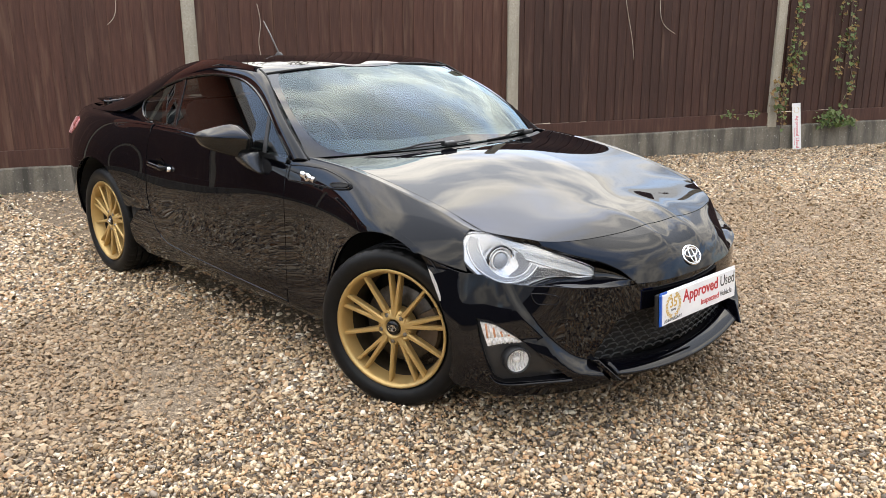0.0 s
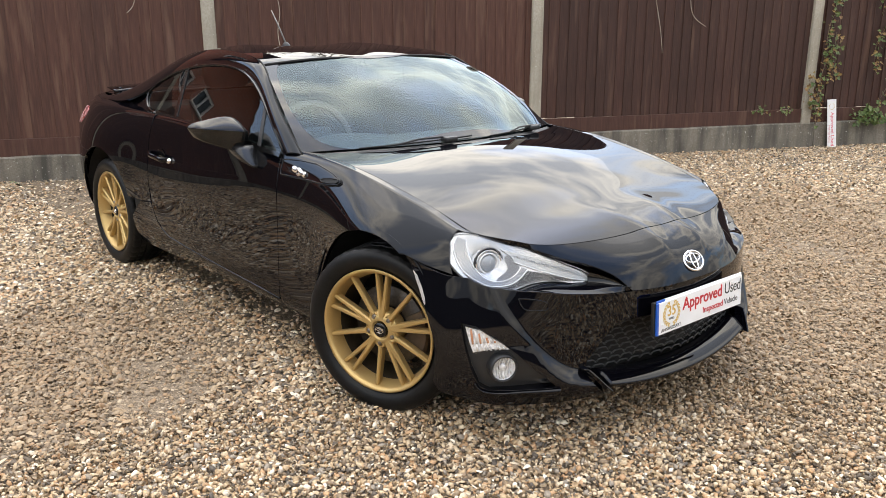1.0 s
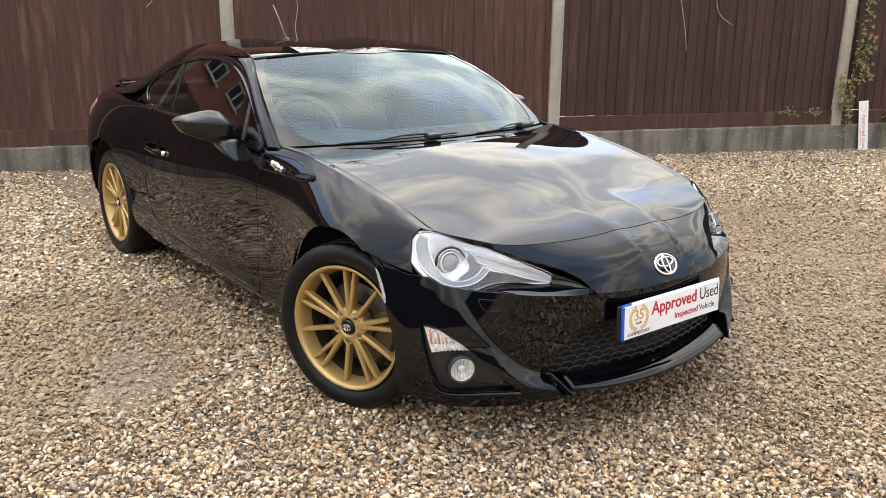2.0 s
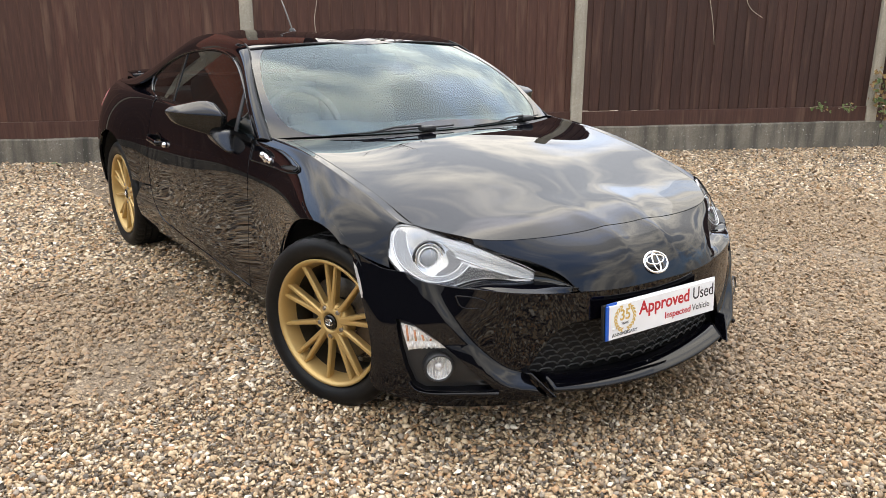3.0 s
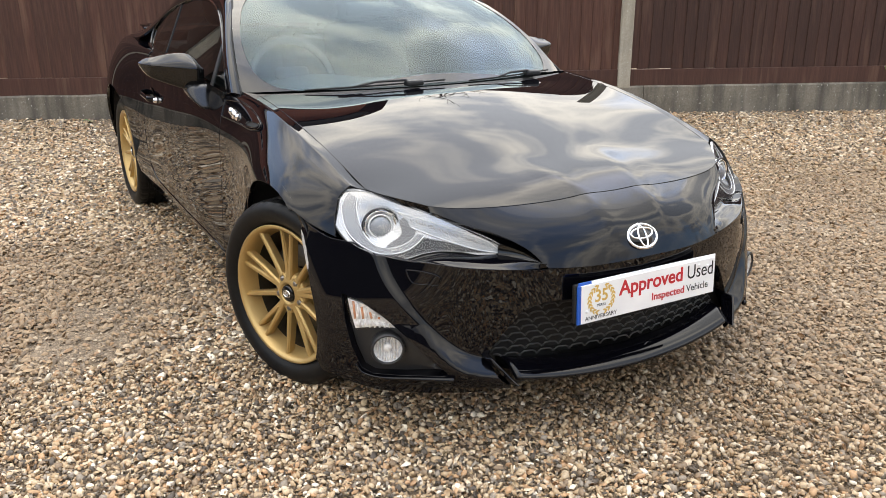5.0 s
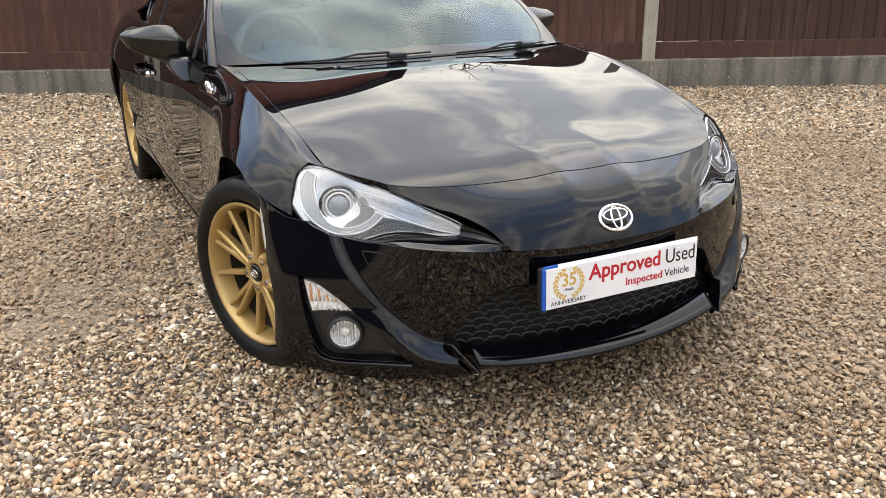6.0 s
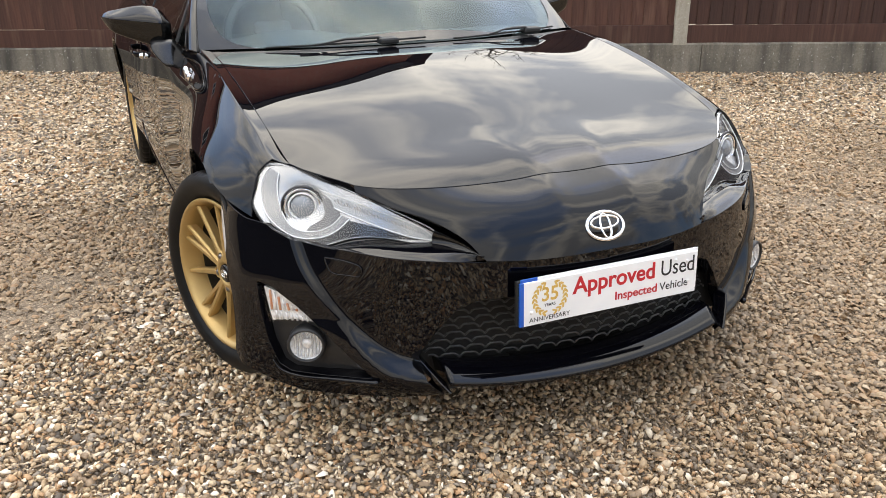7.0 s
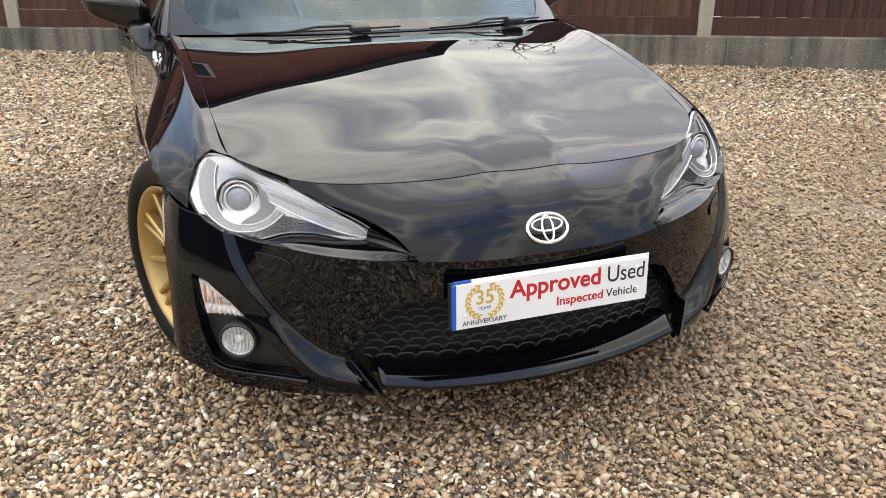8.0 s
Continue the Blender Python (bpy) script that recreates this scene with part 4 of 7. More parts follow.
def deck_z(x, y):
    """Height of the bonnet and nose over the plan."""
    x, w = np.atleast_1d(np.asarray(x, float)), np.abs(np.atleast_1d(np.asarray(y, float)))
    k = np.array([0.0, 0.25, 0.5, 0.685])
    Z = np.stack([RIBS[10][1](x), RIBS[9][1](x), RIBS[8][1](x), RIBS[7][1](x)], -1)
    # even in y: mirrored knots give a flat middle
    kk = np.r_[-k[:0:-1], k]
    ZZ = np.concatenate([Z[:, :0:-1], Z], 1)
    h = np.diff(kk)
    n = len(kk)
    A = np.eye(n); B = np.zeros((n, n))
    for i in range(1, n - 1):
        A[i, i - 1 : i + 2] = h[i - 1], 2 * (h[i - 1] + h[i]), h[i]
        B[i, i - 1 : i + 2] = 6 / h[i - 1], -6 / h[i] - 6 / h[i - 1], 6 / h[i]
    M = ZZ @ np.linalg.solve(A, B).T
    i = np.clip(np.searchsorted(kk, w) - 1, 0, n - 2)
    r = np.arange(len(x))
    d, e = w - kk[i], kk[i + 1] - w
    z = (M[r, i] * e**3 + M[r, i + 1] * d**3) / (6 * h[i]) + (ZZ[r, i] / h[i] - M[r, i] * h[i] / 6) * e + (ZZ[r, i + 1] / h[i] - M[r, i + 1] * h[i] / 6) * d
    # two soft ridges run together towards the badge
    ridge = 0.085 + 0.10 * np.clip((1.95 - x) / 0.5, 0, 1.2)
    fade = np.clip((x - 1.60) / 0.25, 0, 1)
    # the rear edge flattens out under the screen, most of all beside the wings
    flat = np.clip(1.10 - x, 0, 0.22)
    z = z - 0.12 * flat ** 2 * np.clip((0.69 - w) / 0.30, 0, 1)
    return z + 0.0042 * fade * np.exp(-(((w - ridge) / 0.052) ** 2))


def deck(x, y):
    x = np.atleast_1d(np.asarray(x, float))
    return np.stack([x, y, deck_z(x, y)], -1)


ARCH_F, ARCH_R, AX, AZ = 0.366, 0.372, 1.285, 0.305


def arch(cx, r, a0, a1, n=30):
    return [(cx + r * math.cos(radians(a)), AZ + r * math.sin(radians(a))) for a in np.linspace(a0, a1, n)]


H_V = 7 * V_STEP
# front wing
wing = side([(0.598, 0.215), (0.75, 0.213), (0.935, 0.213)])
wing += side(arch(AX, ARCH_F, 194, 62))
wing += side([(1.47, 0.630), (1.56, 0.607), (1.655, 0.588)])
wing += side([(1.635, 0.62), (1.618, 0.655), (1.60, 0.685)]) + [(1.594, 6.15 * V_STEP), (1.60, 6.6 * V_STEP), (1.622, H_V)]
wing += [(x, H_V) for x in np.linspace(1.60, 0.74, 40)]
wing += [(0.70, 6.75 * V_STEP), (0.66, 6.6 * V_STEP), (0.60, 6.35 * V_STEP), (0.553, 5.9 * V_STEP)]
wing += side([(0.562, 0.80), (0.570, 0.70), (0.578, 0.55), (0.586, 0.40), (0.595, 0.28)])
sheet("front_wing", flank, wing, PAINT, car, cell=0.016, mirror=True)
# door
SKIRT = [(0.588, 0.243), (0.3, 0.258), (0.0, 0.274), (-0.3, 0.292), (-0.47, 0.306)]
door = side(SKIRT[::-1]) + side([(0.592, 0.30), (0.584, 0.40), (0.576, 0.55), (0.568, 0.70), (0.560, 0.80)])
door += [(0.548, 5.75 * V_STEP)] + [(x, 5.55 * V_STEP) for x in np.linspace(0.5, -0.65, 30)]
door += side([(-0.682, 0.86), (-0.698, 0.78), (-0.705, 0.67), (-0.70, 0.55), (-0.66, 0.43), (-0.60, 0.365), (-0.53, 0.325)])
sheet("door", flank, door, PAINT, car, cell=0.02, mirror=True)
# side skirt
sill = side([(-0.915, 0.192), (-0.5, 0.192), (0.0, 0.195), (0.5, 0.203), (0.594, 0.205)]) + side([(0.594, 0.236)]) + side([(0.588, 0.238), (0.3, 0.253), (0.0, 0.269), (-0.3, 0.287), (-0.47, 0.301), (-0.53, 0.318), (-0.60, 0.357), (-0.68, 0.45)])
sill += side([(-0.80, 0.44), (-0.905, 0.345)]) + side([(-0.908, 0.26)])
sheet("side_skirt", flank, sill, PAINT, car, cell=0.02, gap=0.0008, mirror=True)
# rounded upper edge of the skirt, under the door
for m in (1, -1):
    E = flank(*zip(*side([(0.585, 0.2405), (0.45, 0.248), (0.3, 0.2555), (0.15, 0.263), (0.0, 0.2715), (-0.15, 0.280), (-0.3, 0.2895), (-0.47, 0.3035), (-0.53, 0.3215), (-0.60, 0.361)])))
    part("skirt_edge", tube_bm([(x, m * (y + 0.0005), z) for x, y, z in E], 0.0042, 8), PAINT, car, smooth=True)
# rear quarter
quarter = side([(-0.676, 0.456), (-0.80, 0.445)]) + side(arch(-AX, ARCH_R, 22, 180 + 12))[0:] + side([(-1.655, 0.24)])
quarter += side([(-1.85, 0.23), (-2.05, 0.24)]) + side([(-2.05, 0.5), (-2.05, 0.75)]) + [(-2.05, 7 * V_STEP)]
quarter += [(x, 7 * V_STEP) for x in np.linspace(-2.0, -1.05, 20)] + [(-0.95, 6.2 * V_STEP), (-0.80, 5.6 * V_STEP), (-0.69, 5.55 * V_STEP)]
quarter += side([(-0.685, 0.86), (-0.701, 0.78), (-0.708, 0.67), (-0.703, 0.55), (-0.690, 0.50)])
sheet("rear_quarter", flank, quarter, PAINT, car, cell=0.022, mirror=True)
# bonnet
EDGE = natural([-0.6, -0.559, -0.43, -0.25, 0, 0.25, 0.43, 0.559, 0.6], [1.735, 1.769, 1.832, 1.876, 1.892, 1.876, 1.832, 1.769, 1.735])
hb = natural([0.70, 0.90, 1.285, 1.50, 1.622], [0.690, 0.688, 0.682, 0.676, 0.668])
right = [(x, -float(hb(x))) for x in np.linspace(0.748, 1.622, 40)] + [(1.66, -0.645), (1.715, -0.603), (1.762, -0.562)]
front = [(float(EDGE(y)), y) for y in np.linspace(-0.55, 0.55, 50)]
back = [(0.900 - 0.160 * (y / 0.69) ** 2, y) for y in np.linspace(0.67, -0.67, 30)]
sheet("bonnet", deck, right + front + [(x, -y) for x, y in right[::-1]] + back, PAINT, car, cell=0.018, gap=0.002)
# nose panel from the bonnet edge down to the crease over the plate
NOSE_W = [0, 0.1, 0.2, 0.3, 0.35, 0.39, 0.423, 0.487, 0.545, 0.60]
CREASE = [natural(NOSE_W, [2.059, 2.057, 2.046, 2.021, 2.000, 1.977, 1.955, 1.906, 1.858, 1.808]), natural(NOSE_W, [0.518, 0.518, 0.519, 0.5235, 0.526, 0.5275, 0.529, 0.537, 0.553, 0.575])]


def nose(y, q):
    y, q = np.atleast_1d(np.asarray(y, float)), np.atleast_1d(np.asarray(q, float)) / 0.2
    w = np.abs(y)
    ex = EDGE(y)
    ez = deck_z(ex, y)
    cx, cz = CREASE[0](w), CREASE[1](w)
    fall = np.clip((w - 0.10) / 0.46, 0, 1)
    bow = 0.030 * np.sin(np.pi * np.clip(q, -0.1, 1.1)) * (1 - 0.76 * fall * fall * (3 - 2 * fall))
    x = ex + (cx - ex) * q + bow * 0.72
    z = ez + (cz - ez) * q + bow * 0.69
    ridge = 0.085 + 0.02 * (1 - q)
    z += 0.0044 * np.exp(-(((w - ridge) / 0.034) ** 2)) * np.clip(q * 4, 0, 1) * np.clip(1 - q * 1.15, 0, 1)
    return np.stack([x, y, z], -1)


# its lower edge follows the crease, then climbs along the lamps
def nose_end(y):
    w = abs(y)
    if w < 0.306:
        return 0.2
    x = float(np.interp(w, [0.306, 0.318, 0.35, 0.39, 0.423, 0.487, 0.556], [2.030, 2.012, 1.972, 1.930, 1.898, 1.846, 1.783]))
    qs = np.linspace(0, 0.2, 60)
    return float(np.clip(np.interp(x, nose(np.full(60, w), qs)[:, 0], qs), 0.004, 0.2))


nose_out = [(y, nose_end(y)) for y in np.linspace(-0.552, 0.552, 130)] + [(y, 0.0) for y in np.linspace(0.552, -0.552, 60)]
sheet("nose_panel", nose, nose_out, PAINT, car, cell=0.013, gap=0.0016, out=(1, 0, 0.6))

# ---- front bumper ----
PLAN = np.array([(2.054, 0), (2.038, 0.2), (1.997, 0.36), (1.960, 0.45), (1.885, 0.588), (1.805, 0.677), (1.705, 0.768), (1.60, 0.834), (1.47, 0.860), (1.34, 0.871), (1.2, 0.875)])
PLAN_S = np.r_[0, np.cumsum(np.linalg.norm(np.diff(PLAN, axis=0), axis=1))]
plan_x, plan_w = natural(PLAN_S, PLAN[:, 0]), natural(PLAN_S, PLAN[:, 1])
_s = np.linspace(0, PLAN_S[-1], 400)
_w, _x = plan_w(_s), plan_x(_s)


def s_w(w):
    return float(np.interp(w, _w, _s))


def s_x(x):
    return float(np.interp(-x, -_x, _s))


RIDGE = [(0.705, 0.56), (0.685, 0.50), (0.640, 0.42), (0.575, 0.33), (0.505, 0.275), (0.46, 0.262), (0.40, 0.255)]
RIDGE = space_curve([(s_w(w), z) for w, z in RIDGE])(np.linspace(0, 1, 70))


def ridge_side(s, z):
    """Distance from the corner ridge: positive towards the outside."""
    best, sign = np.full(len(s), 9.0), np.ones(len(s))
    p = np.stack([s, z], -1)
    for a, b in zip(RIDGE, RIDGE[1:]):
        v = b - a
        u = np.clip(((p - a) @ v) / (v @ v), 0, 1)
        off = p - a - u[:, None] * v
        d = np.linalg.norm(off, axis=1)
        sg = np.sign(v[0] * (p[:, 1] - a[1]) - v[1] * (p[:, 0] - a[0]))
        new_best = d < best
        sign = np.where(new_best, sg, sign)
        best = np.minimum(best, d)
    return best * sign


def skin(s, z):
    s, z = np.atleast_1d(np.asarray(s, float)), np.atleast_1d(np.asarray(z, float))
    a = np.abs(s)
    x, w = plan_x(a), plan_w(a)
    dx, dw = plan_x(a + 0.002) - plan_x(a - 0.002), plan_w(a + 0.002) - plan_w(a - 0.002)
    ln = np.hypot(dx, dw)
    nx, nw = dw / ln, -dx / ln
    d = ridge_side(a, z)
    deep = np.clip((0.37 - z) / 0.13, 0, 1)
    u = np.clip((d + 0.008) / (0.028 + 0.022 * deep), 0, 1)
    step = u * u * (3 - 2 * u)
    lift = (0.0065 + 0.034 * deep) * np.exp(-(np.maximum(d - 0.02, 0) / 0.10) ** 2) * step * np.clip((z - 0.12) / 0.07, 0, 1)
    lower = -0.007 * np.clip((0.22 - z) / 0.06, 0, 1.5) ** 2
    inner = (1 - step) * -0.004 - 0.004 * np.clip((z - 0.41) / 0.11, 0, 1.2) * np.clip((0.40 - a) / 0.10, 0, 1)
    corner = np.clip((a - 0.50) / 0.22, 0, 1)
    corner = corner * corner * (3 - 2 * corner)
    top = -(0.016 + 0.010 * np.clip((a - 0.95) / 0.15, 0, 1)) * np.clip((z - 0.42) / 0.14, 0, 1.25) ** 1.6 * corner
    o = lift + lower + inner + top
    # the lower corner swells round the fog lamp
    swell = np.clip((w - 0.56) / 0.19, 0, 1) * np.clip((0.865 - w) / 0.06, 0, 1)
    down = np.clip((0.60 - z) / 0.34, 0, 1)
    swell = 0.038 * swell * swell * (3 - 2 * swell) * down * down * (3 - 2 * down)
    return np.stack([x + nx * o + 0.78 * swell, -(w + nw * o + 0.62 * swell) * np.sign(np.where(s == 0, 1, s)), z], -1)


top_edge = [(s_w(w), z) for w, z in ((0.0, 0.515), (0.1, 0.515), (0.2, 0.516), (0.319, 0.519), (0.42, 0.525), (0.52, 0.533), (0.60, 0.542), (0.66, 0.546), (0.71, 0.554), (0.752, 0.573), (0.765, 0.583))]
top_edge += [(s_x(1.655), 0.586), (s_x(1.56), 0.605), (s_x(1.475), 0.627)]
arch_edge = []
for g in np.linspace(60, -8, 22):
    r = float(np.interp(g, [-8, 20, 45, 60], [0.337, 0.339, 0.353, 0.368]))
    arch_edge.append((s_x(AX + r * math.cos(radians(g))), AZ + r * math.sin(radians(g))))
low = [(s_x(1.613), 0.225), (s_x(1.635), 0.200), (s_w(0.790), 0.192), (s_w(0.755), 0.180), (s_w(0.70), 0.163), (s_w(0.6), 0.158), (s_w(0.5), 0.165), (s_w(0.43), 0.180)]
centre_cut = [(s_w(0.405), 0.185), (s_w(0.44), 0.225), (s_w(0.462), 0.262), (s_w(0.455), 0.29), (s_w(0.415), 0.35), (s_w(0.375), 0.40), (s_w(0.335), 0.418), (s_w(0.29), 0.424)]
half = top_edge + arch_edge + low + centre_cut
outer = half + [(-s, z) for s, z in half[::-1]]
outer = [p for i, p in enumerate(outer) if i == 0 or np.hypot(p[0] - outer[i - 1][0], p[1] - outer[i - 1][1]) > 1e-4][:-1]
FOG = [(0.777, 0.440), (0.745, 0.432), (0.70, 0.395), (0.65, 0.34), (0.60, 0.28), (0.563, 0.240), (0.556, 0.229), (0.575, 0.226), (0.65, 0.219), (0.715, 0.219), (0.738, 0.235), (0.755, 0.29), (0.768, 0.36)]
FOG = [(s_w(w), z) for w, z in FOG]
FOLDS = np.concatenate([RIDGE, (RIDGE * np.array([-1, 1]))[::-1]])
sheet("front_bumper", skin, outer, PAINT, car, [FOG, [(-s, z) for s, z in FOG]], cell=0.0105, gap=0.0012, rim=0.03, out=(1, 0, 0), finer=FOLDS)


def skin_in(depth):
    def f(s, z):
        e = 0.002
        p = skin(s, z)
        n = np.cross(skin(np.asarray(s) + e, z) - skin(np.asarray(s) - e, z), skin(s, np.asarray(z) + e) - skin(s, np.asarray(z) - e))
        n /= np.maximum(np.linalg.norm(n, axis=1), 1e-9)[:, None]
        n = np.where((n[:, :1] < 0), -n, n)
        return p - n * depth
    return f


# fog lamp pockets
FLUTE = surf("fluted_reflector", (0.62, 0.61, 0.60), (0.90, 0.89, 0.88), 0.14, metal=0.25, grain=120, broad=60)
FACET = surf("facetted_reflector", (0.62, 0.60, 0.58), (0.95, 0.95, 0.95), 0.12, metal=0.2, grain=90, broad=45, bump=0.9, bump_scale=60)
for m in (1, -1):
    flip = [(m * s, z) for s, z in FOG]
    sheet("fog_pocket", skin_in(0.029), flip, SATIN, car, cell=0.013, gap=0.0, rim=0.0, label="satin black plastic lamp pocket", out=(1, -m, 0))
    ind = [(m * s_w(w), z) for w, z in ((0.770, 0.428), (0.735, 0.418), (0.70, 0.388), (0.668, 0.358), (0.71, 0.357), (0.753, 0.343), (0.762, 0.38))]
    lamp = sheet("indicator", skin_in(0.001), ind, CLEAR, car, cell=0.012, gap=0.0, rim=0.0, label="clear front indicator lens", out=(1, -m, 0))
    sheet("reflector", skin_in(0.013), [tuple(p) for p in inset(ind, 0.002)], FACET, lamp, cell=0.012, gap=0, rim=0.014, out=(1, -m, 0))
    # the bulb's amber shine, put into the colour of every other upright flute
    for k in range(7):
        w, z0, z1 = 0.757 - 0.0085 * k, 0.372 + 0.0015 * k, 0.421 - 0.0065 * k + (0.004 if k % 2 else 0.0)
        P = skin_in(0.0115)([m * s_w(w), m * s_w(w - 0.002), m * s_w(w - 0.004)], [z1, (z0 + z1) / 2, z0])
        part("amber_flute" if k % 2 == 0 else "clear_flute", tube_bm([tuple(p) for p in P], 0.0034, 6), AMBER if k % 2 == 0 else FLUTE, lamp, smooth=True)
    for k in range(7):
        w = 0.745 - 0.010 * k
        P = skin_in(0.0118)([m * s_w(w), m * s_w(w - 0.003)], [0.374 - 0.001 * k, 0.351 + 0.0012 * k])
        part("clear_flute", tube_bm([tuple(p) for p in P], 0.0036, 6), FLUTE, lamp, smooth=True)
    # fog lamp: bowl, bezel, lens
    c = Vector(skin_in(0.004)([m * s_w(0.684)], [0.297])[0])
    aim = Matrix.Translation(c) @ Matrix.Rotation(radians(-m * 24), 4, "Z")
    fl = put_mesh("fog_lamp", *lathe([(0.046, -0.03), (0.047, 0.004), (0.044, 0.010), (0.040, 0.008), (0.039, 0.0)], 40, "x"), SATIN, car, "round fog lamp with clear lens")
    fl.matrix_basis = aim
    o = put_mesh("bowl", *lathe([(0.039, 0.003), (0.036, -0.006), (0.026, -0.014), (0.012, -0.0175), (0.0005, -0.018)], 40, "x"), surf("fog_bowl", (0.66, 0.67, 0.68), (0.95, 0.95, 0.95), 0.22, metal=0.15, grain=80, broad=40, bump=0.5, bump_scale=50), fl)
    for k in range(-3, 4):
        y = 0.0092 * k
        h = 0.036 * math.sqrt(1 - (abs(y) / 0.038) ** 2)
        back = lambda z: -0.0165 + 0.017 * ((y * y + z * z) / 0.038 ** 2)
        part("flute", tube_bm([(back(z), y, z) for z in np.linspace(-h, h, 7)], 0.0030, 6), FLUTE, fl, smooth=True)
    o = put_mesh("lens", *lathe([(0.039, 0.004), (0.030, 0.009), (0.016, 0.012), (0.0005, 0.013)], 40, "x"), CLEAR, fl)
    o = put_mesh("bulb_shield", *lathe([(0.013, -0.018), (0.013, -0.006), (0.010, -0.002), (0.0005, -0.001)], 20, "x"), FLUTE, fl)
    # bright lower lip of the pocket
    path = space_curve([(w, z) for w, z in ((0.545, 0.222), (0.58, 0.219), (0.65, 0.213), (0.71, 0.212), (0.735, 0.222), (0.747, 0.245))])(np.linspace(0, 1, 40))
    P = skin_in(-0.006)([m * s_w(w) for w, z in path], [z for w, z in path])
    part("pocket_lip", tube_bm([tuple(p) for p in P], 0.0085, 10, taper=0.35), PAINT, car, smooth=True)

# lower grille: dark cave, mesh, splitter, fins
cave = bmesh.new()
box_bm(0.02, 0.96, 0.30, (1.86, 0, 0.32), 0, cave)
box_bm(0.12, 0.80, 0.02, (1.92, 0, 0.19), 0, cave)
part("grille_cave", cave, MATT, car)


def build_grille():
    """Curved mesh of fine arched wires, in rows."""
    bm = bmesh.new()
    rows, cell = 9, 0.050
    gx = lambda y: 2.000 - 0.22 * abs(y) ** 2 - 0.10 * abs(y)
    for r in range(rows + 1):
        z = 0.250 + 0.0190 * r
        half_w = np.interp(z, [0.25, 0.29, 0.34, 0.40, 0.43], [0.425, 0.445, 0.415, 0.37, 0.33])
        y0 = -half_w + (cell / 2 if r % 2 else 0)
        k = int((half_w - y0) / cell)
        for i in range(k + 1):
            c = y0 + cell * i
            pts = []
            for a in np.linspace(-0.5, 0.5, 9):
                y = c + a * cell
                if abs(y) > half_w:
                    continue
                pts.append((gx(y) - 0.010 * (z - 0.34) / 0.1, y, z + 0.0115 * min(1.0, 1.5 * math.cos(math.pi * a)) - 0.004))
            if len(pts) > 2:
                tube_bm(pts, 0.0026, 5, bm)
    part("grille_mesh", bm, surf("grille_plastic", (0.022, 0.022, 0.024), (0.034, 0.034, 0.036), 0.3, grain=200), car, "fine black arched grille mesh", smooth=True)
    # backing plate of the mesh
    V, F = [], []
    ys = np.linspace(-0.45, 0.45, 31)
    for y in ys:
        for z in (0.242, 0.34, 0.43):
            V.append((gx(y) - 0.035, y, z))
    F = [(i * 3 + j, i * 3 + j + 1, i * 3 + j + 4, i * 3 + j + 3) for i in range(30) for j in range(2)]
    put_mesh("grille_back", V, F, MATT, car)


build_grille()


def build_splitter():
    lip_x = lambda y: 2.064 - 0.22 * y * y - 0.02 * abs(y)
    V, F = [], []
    ys = np.linspace(-0.405, 0.405, 61)
    for y in ys:
        z0 = 0.178 + 0.030 * (abs(y) / 0.405) ** 2.5
        x = lip_x(y)
        prof = [(-0.075, 0.047), (-0.040, 0.044), (-0.005, 0.016), (0.0, 0.011), (-0.003, 0.004), (-0.014, 0.0), (-0.10, 0.002), (-0.12, 0.03)]
        V += [(x + a, y, z0 + b) for a, b in prof]
    n = 8
    for i in range(60):
        for j in range(n):
            F.append((i * n + j, i * n + (j + 1) % n, (i + 1) * n + (j + 1) % n, (i + 1) * n + j))
    F += [tuple(range(n)), tuple(range(60 * n + n - 1, 60 * n - 1, -1))]
    bm = mesh_of(V, F)
    part("splitter", bm, PAINT, car, smooth=True)
    for m in (1, -1):
        # upright fin at each end of the splitter
        bm = bmesh.new()
        crest = [(1.975, 0.468, 0.278), (1.998, 0.450, 0.252), (2.020, 0.430, 0.224), (2.036, 0.414, 0.205)]
        rows = []
        for x, y, z in crest:
            rows.append([bm.verts.new((x + dx, -m * (y + dy), z + dz)) for dx, dy, dz in ((0.003, -0.004, 0.0), (0.004, 0.002, -0.001), (-0.012, 0.010, -0.003), (-0.05, 0.012, 0.002), (-0.045, -0.008, 0.004))])
        for a, b in zip(rows, rows[1:]):
            for j in range(5):
                bm.faces.new((a[j], a[(j + 1) % 5], b[(j + 1) % 5], b[j]))
        bm.faces.new(rows[0]); bm.faces.new(rows[-1])
        bmesh.ops.recalc_face_normals(bm, faces=bm.faces)
        bmesh.ops.bevel(bm, geom=[e for e in bm.edges], offset=0.0015, segments=1, affect="EDGES")
        part("splitter_fin", bm, PAINT, car)


build_splitter()


